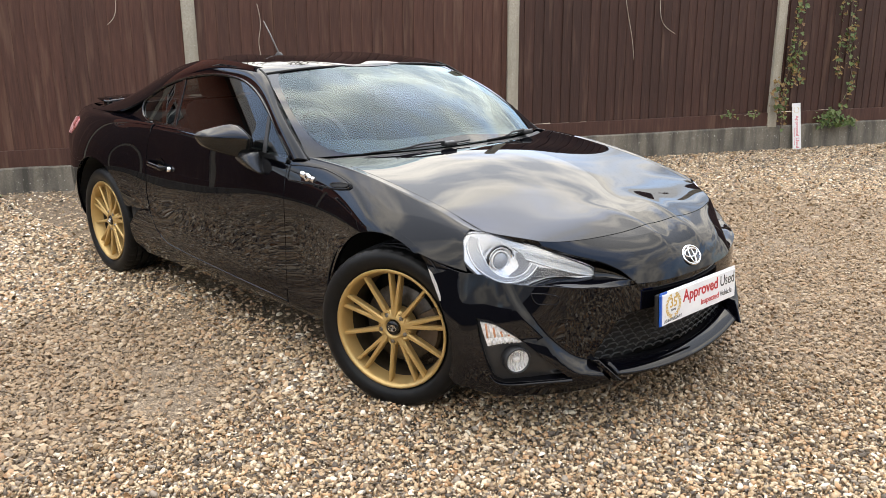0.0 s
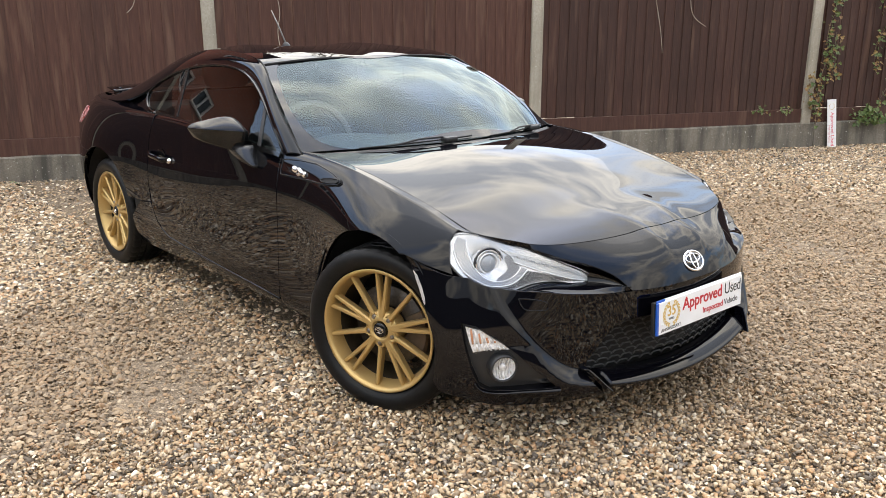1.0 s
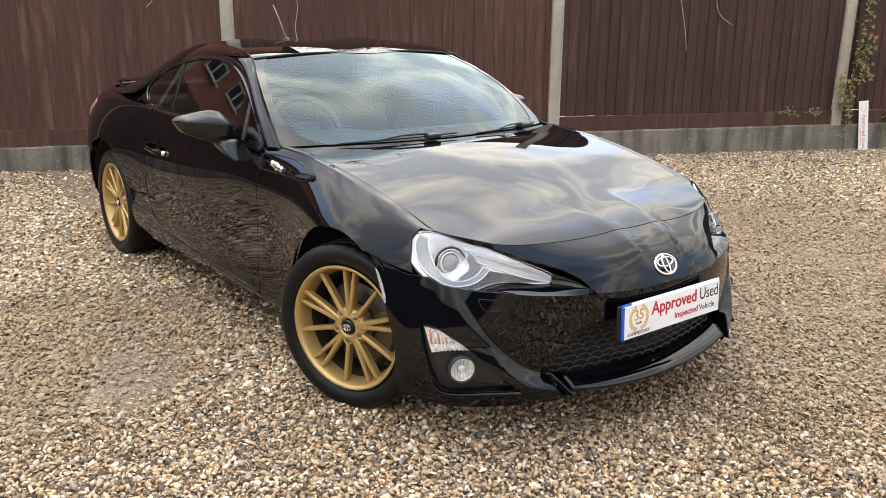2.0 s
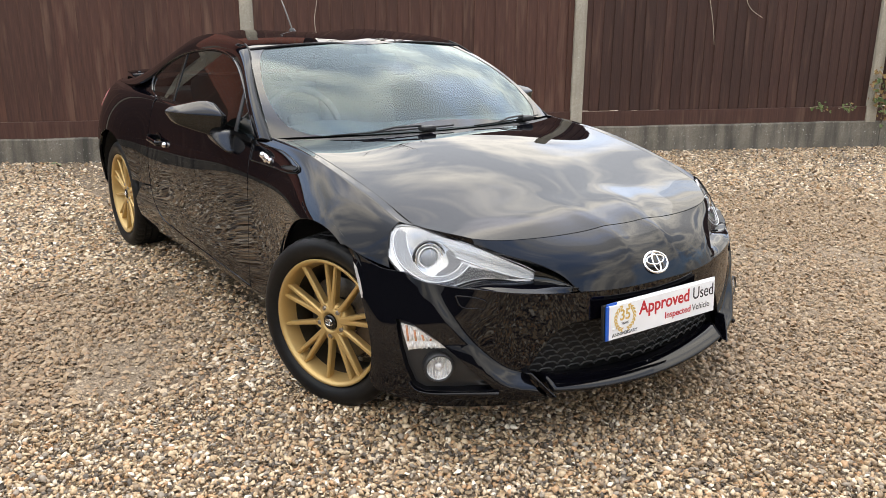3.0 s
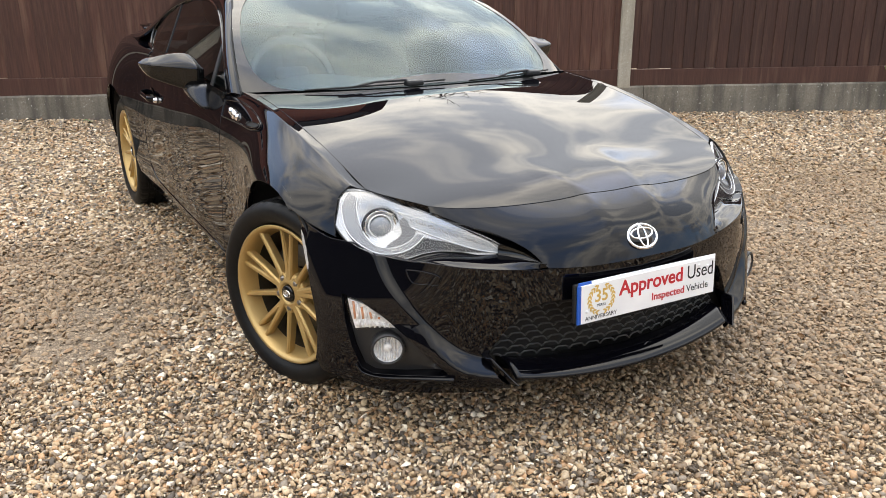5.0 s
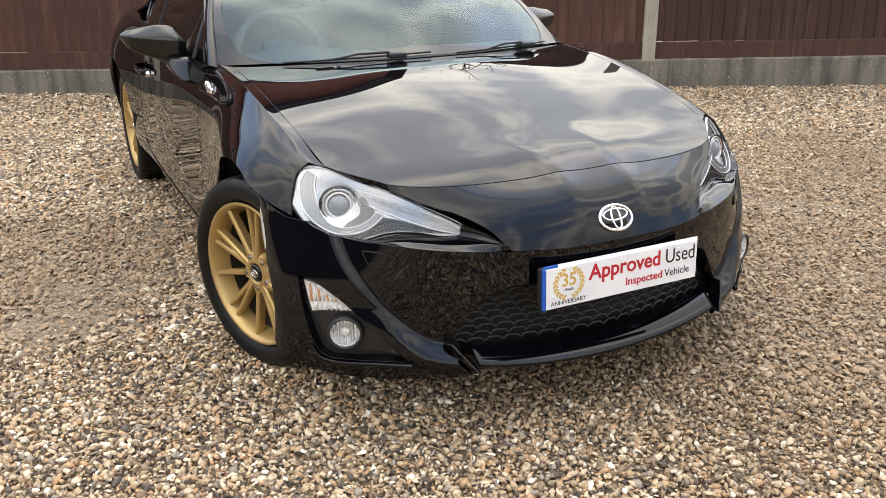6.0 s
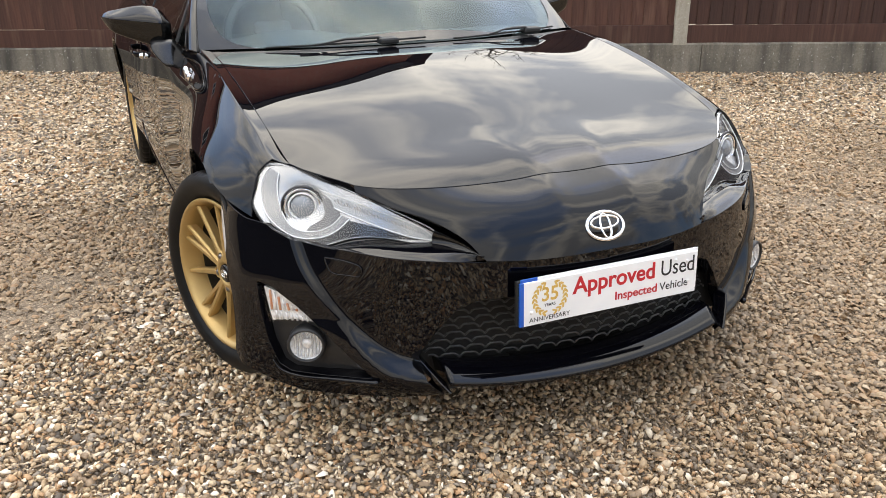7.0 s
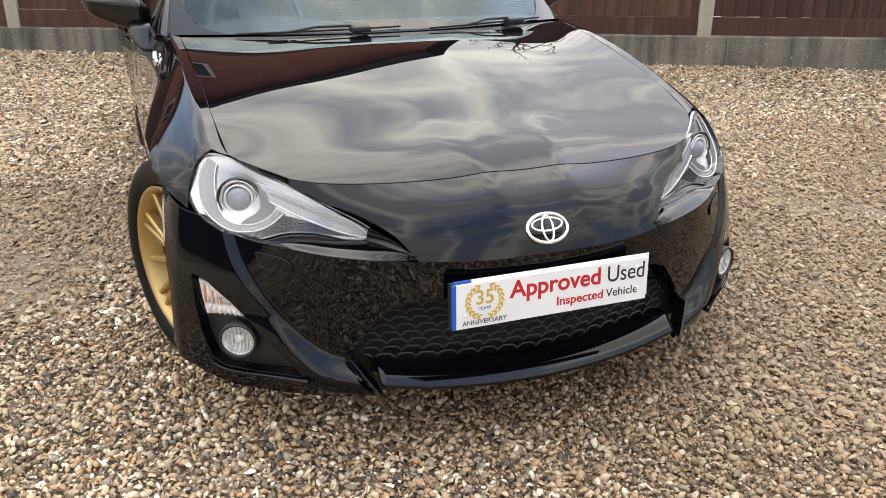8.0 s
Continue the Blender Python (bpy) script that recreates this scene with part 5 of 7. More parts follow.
def build_plate():
    """Dealer plate in the number plate's place, in a dark holder with a second plate behind it."""
    root = part("plate", box_bm(0.006, 0.514, 0.111, (0, 0, 0), 0.0015), WHITE, car, "white dealer plate with red and black lettering")
    root.matrix_basis = pose(2.074, 0.002, 0.4225, 0, -3, 0)
    part("plate_holder", box_bm(0.014, 0.518, 0.112, (-0.0145, 0, 0.001), 0.003), SATIN, root)
    part("plate_behind", box_bm(0.004, 0.515, 0.111, (-0.0052, 0.006, 0.007), 0.001), WHITE, root)
    part("blue_band", box_bm(0.0066, 0.012, 0.1112, (-0.0002, -0.2512, 0), 0.0012), BLUE, root)
    part("blue_tab", box_bm(0.0044, 0.045, 0.1112, (-0.0050, -0.229, 0.0072), 0.001), BLUE, root)
    up = Matrix(((0, 0, 1, 0), (1, 0, 0, 0), (0, 1, 0, 0), (0, 0, 0, 1)))
    face = lambda y, z: Matrix.Translation((0.0034, y, z)) @ up
    words("Approved", 0.060, RED, root, face(-0.112, 0.005), bold=0.0012, width=0.240)
    words("Used", 0.060, INK, root, face(0.143, 0.005), width=0.102)
    words("Inspected", 0.031, RED, root, face(0.008, -0.034), bold=0.0005, width=0.125)
    words("Vehicle", 0.031, INK, root, face(0.143, -0.034), width=0.088)
    words("35", 0.050, GILT, root, face(-0.176, 0.002), align="CENTER", bold=0.0008, width=0.044)
    words("YEARS", 0.011, INK, root, face(-0.176, -0.013), align="CENTER")
    words("ANNIVERSARY", 0.0165, INK, root, face(-0.176, -0.0475), align="CENTER", width=0.112)
    bm = bmesh.new()
    for m in (1, -1):
        for i in range(9):
            a = radians(-70 + 17 * i)
            for k, (r, tw) in enumerate(((0.039, 35), (0.0455, -25))):
                c = (m * r * math.cos(a), 0.008 + r * 0.95 * math.sin(a))
                t = a + radians(90 - tw)
                pts = [(c[0] + m * (0.0080 * math.cos(u) * math.cos(t) - 0.0030 * math.sin(u) * math.sin(t)), c[1] + 0.0080 * math.cos(u) * math.sin(t) + 0.0030 * math.sin(u) * math.cos(t)) for u in np.linspace(0, 2 * math.pi, 8, endpoint=False)]
                bm.faces.new([bm.verts.new((0.0037, -0.176 + y, z)) for y, z in pts])
    part("laurel_wreath", bm, GILT, root)
    for y, z in ((-0.226, -0.022), (0.232, -0.022), (0.19, 0.0405), (0.226, 0.033)):
        p = put_mesh("screw_cap", *lathe([(0.0005, 0.0055), (0.0045, 0.005), (0.005, 0.003)], 12, "x"), WHITE, root)
        p.location = (0, y, z)


build_plate()


def oval_ring(bm, cy, cz, ry, rz, wid, th, n=44):
    rows = []
    for i in range(n):
        a = 2 * math.pi * i / n
        c, s = math.cos(a), math.sin(a)
        rows.append([bm.verts.new((dx, cy + (ry + dr) * c, cz + (rz + dr) * s)) for dx, dr in ((0, -wid / 2), (th, -wid * 0.25), (th, wid * 0.25), (0, wid / 2))])
    for i in range(n):
        a, b = rows[i], rows[(i + 1) % n]
        for j in range(3):
            bm.faces.new((a[j], a[j + 1], b[j + 1], b[j]))


def build_emblem(parent, m, k, name="emblem", label="chrome oval emblem"):
    bm = bmesh.new()
    oval_ring(bm, 0, 0, 0.066 * k, 0.045 * k, 0.011 * k, 0.0035 * k)
    oval_ring(bm, 0, 0.011 * k, 0.050 * k, 0.020 * k, 0.0085 * k, 0.0038 * k)
    oval_ring(bm, 0, -0.002 * k, 0.0175 * k, 0.040 * k, 0.0085 * k, 0.0042 * k)
    bmesh.ops.recalc_face_normals(bm, faces=bm.faces)
    o = part(name, bm, CHROME, parent, label, smooth=True)
    o.matrix_basis = m
    b = bmesh.new()
    V, F = lathe([(0.0005, 0.001), (1.0, 0.001), (1.02, -0.002)], 40, "x")
    put_mesh("backing", [(x * k, y * 0.062 * k, z * 0.042 * k) for x, y, z in V], F, GLOSS, o)
    return o


ep = nose([0.0], [0.150])[0]
build_emblem(car, pose(ep[0] + 0.001, 0, ep[2] + 0.001, 0, -34, 0), 0.78)
# tow eye cover and washer covers on the bumper
for m in (1, -1):
    w_ = [(m * s_w(w), z) for w, z in ((0.652, 0.520), (0.590, 0.512), (0.580, 0.505), (0.583, 0.484), (0.60, 0.483), (0.640, 0.489))]
    sheet("washer_cover", skin_in(-0.0035), w_, PAINT, car, cell=0.01, gap=0.0, rim=0.006, out=(1, -m, 0))
    loop = space_curve(w_ + w_[:1])(np.linspace(0, 1, 50))
    part("cover_edge", tube_bm([tuple(p) for p in skin_in(-0.0025)(loop[:, 0], loop[:, 1])], 0.0022, 6), PAINT, car, smooth=True)
tc = [(s_w(0.425) + 0.036 * math.cos(a), 0.398 + 0.036 * math.sin(a)) for a in np.linspace(0, 2 * math.pi, 32, endpoint=False)]
sheet("tow_cover", skin_in(-0.001), tc, PAINT, car, cell=0.012, gap=0.0, rim=0.004, out=(1, 0, 0))
for m in (1, -1):
    # it runs along the arch edge of the bumper
    band = [(arch_edge[k][0] - 0.0015, arch_edge[k][1]) for k in range(3, 10)] + [(arch_edge[k][0] - wd, arch_edge[k][1] + 0.3 * wd) for k, wd in ((9, 0.006), (8, 0.012), (6, 0.015), (4, 0.013))]
    mk = [(m * a, b) for a, b in band]
    lens = sheet("side_marker", skin_in(-0.0005), mk, surf("marker_reflector", (0.42, 0.40, 0.38), (0.6, 0.56, 0.52), 0.25, grain=50), car, cell=0.01, gap=0, rim=0.004, label="clear side marker lamp", out=(0.5, -m, 0))
    sheet("lens", skin_in(-0.0018), mk, CLEAR, lens, cell=0.01, gap=0, rim=0, out=(0.5, -m, 0))

# ---- headlights ----
def lamp_x(w, z):
    a, b = np.asarray(w) - 0.6, np.asarray(z) - 0.6
    return 1.765 - 0.633 * a - 0.649 * b - 0.224 * a * a - 1.968 * a * b


LENS = ring((0.718, 0.699), (0.675, 0.701), (0.631, 0.682), (0.557, 0.655), (0.487, 0.621), (0.423, 0.590), (0.386, 0.555), (0.397, 0.547), (0.475, 0.550), (0.540, 0.555), (0.584, 0.549), (0.619, 0.539), (0.658, 0.534), (0.700, 0.543), (0.738, 0.563), (0.761, 0.597), (0.767, 0.640), (0.753, 0.673), n=90)
LAMP_DARK = surf("lamp_dark_insert", (0.042, 0.042, 0.045), (0.062, 0.062, 0.066), 0.20, metal=0.6, grain=20)
LAMP_GREY = surf("lamp_grey_insert", (0.13, 0.132, 0.14), (0.19, 0.192, 0.20), 0.3, metal=0.4, grain=20)
REFLECT = surf("lamp_reflector", (0.45, 0.455, 0.465), (0.56, 0.565, 0.575), 0.22, metal=0.66, grain=30, broad=14)
HOOK = surf("light_tube", (0.22, 0.225, 0.235), (0.30, 0.305, 0.315), 0.2, metal=0.5, grain=12)
GUIDE = surf("crystal_guide", (0.34, 0.355, 0.37), (0.52, 0.54, 0.555), 0.15, metal=0.35, grain=160)
CELL = surf("led_crystal", (0.50, 0.52, 0.55), (0.66, 0.68, 0.71), 0.1, metal=0.3, grain=200)
DRL = surf("light_guide", (0.82, 0.84, 0.86), (0.9, 0.91, 0.92), 0.2, metal=0.3, grain=200)


def lens_at(m, depth):
    return lambda w, z: np.stack([lamp_x(w, z) - depth, -m * np.asarray(w), np.asarray(z) - depth * 0.1], -1)


def housing_at(m):
    """Reflector: shallow behind the lens, a bowl round the projector."""
    def f(w, z):
        w, z = np.asarray(w, float), np.asarray(z, float)
        d = 0.007 + 0.032 * np.exp(-((w - 0.657) ** 2 + (z - 0.613) ** 2) / 0.052 ** 2)
        return np.stack([lamp_x(w, z) - d, -m * w, z - d * 0.1], -1)
    return f


for m in (1, -1):
    lens = sheet("headlight", lens_at(m, 0.0), LENS, CLEAR, car, cell=0.006, gap=0.001, rim=0, label="swept-back clear headlight with projector lens", out=(1, -m, 0.3))
    sheet("housing", housing_at(m), [tuple(p) for p in inset(LENS, -0.003)], REFLECT, lens, cell=0.006, gap=0, rim=0, out=(1, -m, 0.3))
    # bowl wall from lens edge to housing
    V, F = [], []
    n = len(LENS)
    for d, k in ((0.001, 0.0), (0.005, -0.001), (0.010, -0.003)):
        P = inset(LENS, k)
        V += [tuple(p) for p in lens_at(m, d)(P[:, 0], P[:, 1])]
    F = [(r * n + i, r * n + (i + 1) % n, (r + 1) * n + (i + 1) % n, (r + 1) * n + i) for r in range(2) for i in range(n)]
    put_mesh("inner_wall", V, F, REFLECT, lens)
    dark = [(0.570, 0.590), (0.513, 0.577), (0.437, 0.554), (0.400, 0.550), (0.475, 0.553), (0.54, 0.558), (0.584, 0.552), (0.62, 0.543), (0.658, 0.538), (0.698, 0.547), (0.728, 0.566), (0.746, 0.598), (0.738, 0.594), (0.720, 0.572), (0.695, 0.556), (0.66, 0.553), (0.621, 0.561), (0.590, 0.579)]
    sheet("dark_insert", lens_at(m, 0.0050), seg(*dark[:4], n=16)[:-1] + seg(*dark[3:12], n=40)[:-1] + seg(*(dark[11:] + dark[:1]), n=36)[:-1], LAMP_DARK, lens, cell=0.005, gap=0, rim=0.004, out=(1, -m, 0.3))
    crescent = [(0.598, 0.638), (0.586, 0.603), (0.600, 0.587), (0.632, 0.570), (0.664, 0.565), (0.650, 0.577), (0.630, 0.588), (0.616, 0.606), (0.614, 0.632)]
    sheet("dark_crescent", lens_at(m, 0.009), ring(*crescent, n=50), LAMP_GREY, lens, cell=0.005, gap=0, rim=0.004, out=(1, -m, 0.3))
    # hooked light tube round the projector, between two bright edges
    hook_out = [(0.713, 0.695), (0.733, 0.671), (0.744, 0.639), (0.743, 0.596), (0.724, 0.571), (0.697, 0.554), (0.660, 0.550), (0.621, 0.558), (0.588, 0.577), (0.568, 0.595)]
    hook_in = [(0.696, 0.684), (0.706, 0.655), (0.709, 0.631), (0.707, 0.597), (0.694, 0.573), (0.666, 0.564), (0.632, 0.569), (0.600, 0.586), (0.584, 0.601)]
    sheet("light_hook", lens_at(m, 0.0045), seg(*hook_out, n=30) + seg(*hook_in[::-1], n=30), HOOK, lens, cell=0.005, gap=0.0004, rim=0.006, out=(1, -m, 0.3))
    strip_low = [(0.598, 0.634), (0.596, 0.617), (0.568, 0.604), (0.513, 0.581), (0.437, 0.556), (0.394, 0.549)]
    strip_up = [(0.618, 0.655), (0.549, 0.632), (0.485, 0.607), (0.428, 0.584), (0.406, 0.569), (0.391, 0.553)]
    sheet("light_guide", lens_at(m, 0.0040), strip_up + strip_low[::-1], GUIDE, lens, cell=0.006, gap=0, rim=0.008, out=(1, -m, 0.3))
    for line, r in ((hook_out, 0.0017), (hook_in, 0.0015), (strip_low[1:], 0.0019), (strip_up, 0.0011)):
        c = np.array(seg(*line, n=36))
        part("bright_edge", tube_bm([tuple(p) for p in lens_at(m, 0.0036)(c[:, 0], c[:, 1])], r, 6), DRL, lens, smooth=True)
    for i in range(30):
        w = 0.590 - 0.0062 * i
        lo_z, hi_z = np.interp(w, [0.394, 0.437, 0.513, 0.596], [0.549, 0.556, 0.581, 0.617]), np.interp(w, [0.391, 0.428, 0.485, 0.549, 0.618], [0.553, 0.584, 0.607, 0.632, 0.655])
        bl = part("led_cell", box_bm(0.0016, 0.0026, (0.74 if i % 3 else 0.5) * (hi_z - lo_z), (0, 0, 0), 0, None, Euler((m * 0.30, 0, 0)).to_matrix()), CELL, lens)
        bl.location = lens_at(m, 0.0042)(np.array([w]), np.array([lo_z + (hi_z - lo_z) * 0.5]))[0]
    # projector: ring shroud, ball lens
    c = Vector(lens_at(m, 0.024)(np.array([0.658]), np.array([0.615]))[0])
    aim = Matrix.Translation(c) @ Matrix.Rotation(radians(-m * 18), 4, "Z") @ Matrix.Rotation(radians(-6), 4, "Y") @ Matrix.Scale(0.86, 4)
    pr = put_mesh("projector", *lathe([(0.054, -0.03), (0.054, 0.006), (0.052, 0.011), (0.048, 0.009), (0.044, -0.006), (0.043, -0.02)], 48, "x"), CHROME, lens, "projector with chrome shroud")
    pr.matrix_basis = aim
    put_mesh("trim_ring", *lathe([(0.0545, 0.000), (0.0565, 0.012), (0.060, 0.0125), (0.0615, 0.004)], 48, "x"), LAMP_DARK, pr)
    q = put_mesh("inner_ring", *lathe([(0.040, -0.012), (0.041, 0.008), (0.039, 0.011), (0.036, 0.010), (0.034, -0.005)], 48, "x"), SILVER, pr)
    q = put_mesh("ball_lens", *lathe([(0.034, -0.006), (0.032, 0.006), (0.026, 0.013), (0.015, 0.018), (0.0005, 0.020)], 48, "x"), surf("projector_glass", (0.24, 0.26, 0.29), (0.30, 0.32, 0.35), 0.02, coat=1.0, grain=2, broad=1), pr)
    q = put_mesh("shroud_back", *lathe([(0.054, -0.028), (0.04, -0.03), (0.0005, -0.031)], 32, "x"), LAMP_DARK, pr)
    # gloss black surround between lamp and body
    opening = ring((0.722, 0.706), (0.672, 0.703), (0.615, 0.686), (0.548, 0.655), (0.46, 0.605), (0.392, 0.567), (0.376, 0.551), (0.392, 0.541), (0.48, 0.544), (0.545, 0.549), (0.61, 0.535), (0.662, 0.528), (0.713, 0.541), (0.746, 0.565), (0.767, 0.597), (0.772, 0.640), (0.757, 0.677), n=90)
    V, F = [], []
    Lp, Op = np.array(LENS), np.array(opening)
    ox = lamp_x(Op[:, 0], Op[:, 1])
    ahead = ox + 0.011 - 0.008 * (Op[:, 1] > 0.64)
    V += [(a - 0.006, -m * b, c_) for a, (b, c_) in zip(lamp_x(Lp[:, 0], Lp[:, 1]), Lp)]
    V += [(a - 0.012, -m * b, c_) for a, (b, c_) in zip(lamp_x(Lp[:, 0], Lp[:, 1]) * 0.5 + ahead * 0.5, (Lp + Op) / 2)]
    V += [(a - 0.010, -m * b, c_) for a, (b, c_) in zip(ahead, Op)]
    F = [(r * 90 + i, r * 90 + (i + 1) % 90, (r + 1) * 90 + (i + 1) % 90, (r + 1) * 90 + i) for r in range(2) for i in range(90)]
    put_mesh("surround", V, F, GLOSS, lens, "gloss black surround")
    # black tail between the lamp's tip and the nose
    up_line = space_curve([(1.905, 0.395, 0.577), (1.960, 0.35, 0.5575), (2.008, 0.318, 0.5335)])(np.linspace(0, 1, 10))
    low_line_ = space_curve([(1.903, 0.402, 0.5445), (1.955, 0.36, 0.5415), (2.009, 0.318, 0.5325)])(np.linspace(0, 1, 10))
    V = [(x - 0.004, -m * w, z) for x, w, z in up_line] + [(x - 0.010, -m * w, z) for x, w, z in (up_line + low_line_) / 2] + [(x - 0.002, -m * w, z) for x, w, z in low_line_]
    put_mesh("lamp_tail", V, [(r * 10 + i, r * 10 + i + 1, r * 10 + i + 11, r * 10 + i + 10) for r in range(2) for i in range(9)], GLOSS, lens)

# shelf of the bumper under each lamp
SH_A = space_curve([(0.314, 0.5235), (0.39, 0.5245), (0.46, 0.529), (0.54, 0.537), (0.60, 0.5435), (0.66, 0.5475), (0.70, 0.553)])
SH_B = space_curve([(2.012, 0.318, 0.534), (1.957, 0.36, 0.542), (1.906, 0.40, 0.5455), (1.870, 0.47, 0.5475), (1.834, 0.54, 0.551), (1.815, 0.584, 0.545), (1.801, 0.619, 0.5355), (1.784, 0.658, 0.531), (1.756, 0.70, 0.540)])
for m in (1, -1):
    def shelf(u, q, m=m):
        u, q = np.atleast_1d(np.asarray(u, float)) / 0.5, np.atleast_1d(np.asarray(q, float)) / 0.05
        a2 = SH_A(u)
        a3 = skin([s_w(w) for w in a2[:, 0]], a2[:, 1])
        b = SH_B(u)
        b = np.stack([b[:, 0], -b[:, 1], b[:, 2]], -1)
        p = a3 + (b - a3) * q[:, None]
        p[:, 2] += 0.005 * np.sin(np.pi * np.clip(q, 0, 1))
        p[:, 1] *= m
        return p
    sheet("lamp_shelf", shelf, [(u, 0.0) for u in np.linspace(0, 0.5, 30)] + [(u, 0.05) for u in np.linspace(0.5, 0.0, 30)], PAINT, car, cell=0.01, gap=0, rim=0.004, out=(0.4, 0, 1))

# ---- glasshouse ----
OUTER = space_curve([(0.575, 0.752, 0.846), (0.40, 0.707, 0.955), (0.22, 0.652, 1.062), (0.02, 0.614, 1.135), (-0.22, 0.603, 1.160), (-0.50, 0.612, 1.142), (-0.78, 0.643, 1.080), (-0.96, 0.678, 1.010), (-1.15, 0.706, 0.950), (-1.42, 0.700, 0.920), (-1.75, 0.66, 0.912)])
INNER = space_curve([(0.672, 0.724, 0.856), (0.50, 0.690, 0.958), (0.32, 0.640, 1.066), (0.12, 0.574, 1.180), (-0.10, 0.545, 1.220), (-0.35, 0.535, 1.233), (-0.65, 0.53, 1.213), (-0.95, 0.525, 1.153), (-1.25, 0.52, 1.065), (-1.50, 0.52, 0.985), (-1.74, 0.52, 0.922)])


def rail(t, q):
    """The pillar and roof rail: t along from the windscreen's foot to the tail, q across from window to roof."""
    t, q = np.atleast_1d(np.asarray(t, float)) / 2.6, np.atleast_1d(np.asarray(q, float)) / 0.12
    a, b = OUTER(t), INNER(t)
    p = a + (b - a) * q[:, None]
    bow = 0.012 * np.sin(np.pi * np.clip(q, -0.05, 1.05))[:, None] * np.array([0.25, 0.62, 0.72])
    p = p + bow
    return np.stack([p[:, 0], -p[:, 1], p[:, 2]], -1)


sheet("roof_rail", rail, [(t, 0.0) for t in np.linspace(0, 2.6, 90)] + [(t, 0.12) for t in np.linspace(2.6, 0, 90)], PAINT, car, cell=0.02, gap=0.001, rim=0.012, mirror=True, out=(0, -1, 1))


def side_glass(x, z):
    x, z = np.atleast_1d(np.asarray(x, float)), np.atleast_1d(np.asarray(z, float))
    w = 0.765 - (z - 0.85) * 0.52 - 0.12 * np.clip(-0.6 - x, 0, 9) ** 2 - 0.05 * np.clip(x - 0.25, 0, 9)
    return np.stack([x, -w + 0.004, z], -1)


_o = OUTER(np.linspace(0, 1, 200))
top_line = lambda x: float(np.interp(-x, -_o[:, 0], _o[:, 2]))
belt = natural([-1.0, -0.75, -0.5, 0.0, 0.5, 0.6], [0.925, 0.901, 0.894, 0.868, 0.838, 0.832])
glass_top = [(x, top_line(x) + 0.004) for x in np.linspace(0.56, -0.90, 50)]
tail_tip = seg((-0.945, 1.008), (-0.962, 0.985), (-0.93, 0.945), (-0.86, 0.915), (-0.78, 0.903), n=10)
low_line = [(x, float(belt(x))) for x in np.linspace(-0.72, 0.555, 24)]
split = lambda z: -0.505 - (z - 0.90) * 0.34
rear_win = [(x, top_line(x) + 0.004) for x in np.linspace(split(1.13) - 0.010, -0.90, 16)] + tail_tip + [(x, float(belt(x))) for x in np.linspace(-0.72, split(0.9) - 0.010, 8)]
front_win = [(x, top_line(x) + 0.004) for x in np.linspace(0.30, split(1.13) + 0.018, 30)] + [(x, float(belt(x))) for x in np.linspace(split(0.9) + 0.018, 0.372, 20)]
tri_win = [(x, top_line(x) + 0.004) for x in np.linspace(0.55, 0.325, 10)] + [(0.395, float(belt(0.395))), (0.535, float(belt(0.535)))]
sheet("quarter_window", side_glass, rear_win, TINTED, car, cell=0.03, gap=0, rim=0.004, mirror=True, out=(0, -1, 0))
sheet("door_window", side_glass, front_win, TINTED, car, cell=0.03, gap=0, rim=0.004, mirror=True, out=(0, -1, 0))
sheet("fixed_quarterlight", side_glass, tri_win, TINTED, car, cell=0.03, gap=0, rim=0.004, mirror=True, out=(0, -1, 0))


def glass_off(d):
    def f(x, z):
        p = side_glass(x, z)
        return p + np.array([0, -0.887 * d, 0.46 * d])
    return f


strip = [(split(0.885) - 0.012, float(belt(-0.5))), (split(0.885) + 0.020, float(belt(-0.5))), (split(1.14) + 0.020, top_line(split(1.14)) + 0.002), (split(1.14) - 0.012, top_line(split(1.14)) + 0.002)]
sheet("centre_pillar", glass_off(0.004), strip, GLOSS, car, cell=0.02, gap=0, rim=0.006, mirror=True, out=(0, -1, 0))
strip = [(0.392, float(belt(0.4))), (0.368, float(belt(0.37))), (0.296, top_line(0.296)), (0.322, top_line(0.322))]
sheet("division_bar", glass_off(0.004), strip, SATIN, car, cell=0.02, gap=0, rim=0.006, mirror=True, out=(0, -1, 0))
# weather strip along the belt, bright edge round the rear of the window
bl = [(x, float(belt(x)) - 0.004) for x in np.linspace(0.556, -0.74, 40)] + [(x, float(belt(x)) + 0.012) for x in np.linspace(-0.74, 0.556, 40)]
sheet("belt_strip", glass_off(0.009), bl, GLOSS, car, cell=0.02, gap=0, rim=0.012, mirror=True, out=(0, -1, 0))
for m in (1, -1):
    pts = [(x, z) for x, z in glass_top[::2]] + tail_tip + [(-0.74, 0.900)]
    P = glass_off(0.004)([p[0] for p in pts], [p[1] for p in pts])
    part("window_seal", tube_bm([(x, m * y, z) for x, y, z in P], 0.0065, 6), GLOSS, car, smooth=True)
# skin behind the window between seal and quarter
sail = [(-0.72, 0.885), (-0.74, 0.902), (-0.80, 0.905), (-0.86, 0.916), (-0.93, 0.946), (-0.962, 0.985), (-0.95, 1.006), (-1.05, 0.982), (-1.15, 0.954), (-1.42, 0.924), (-1.42, 0.88), (-1.0, 0.872)]
sheet("rear_sail", glass_off(-0.003), sail, PAINT, car, cell=0.02, gap=0, rim=0.0, mirror=True, out=(0, -1, 0))


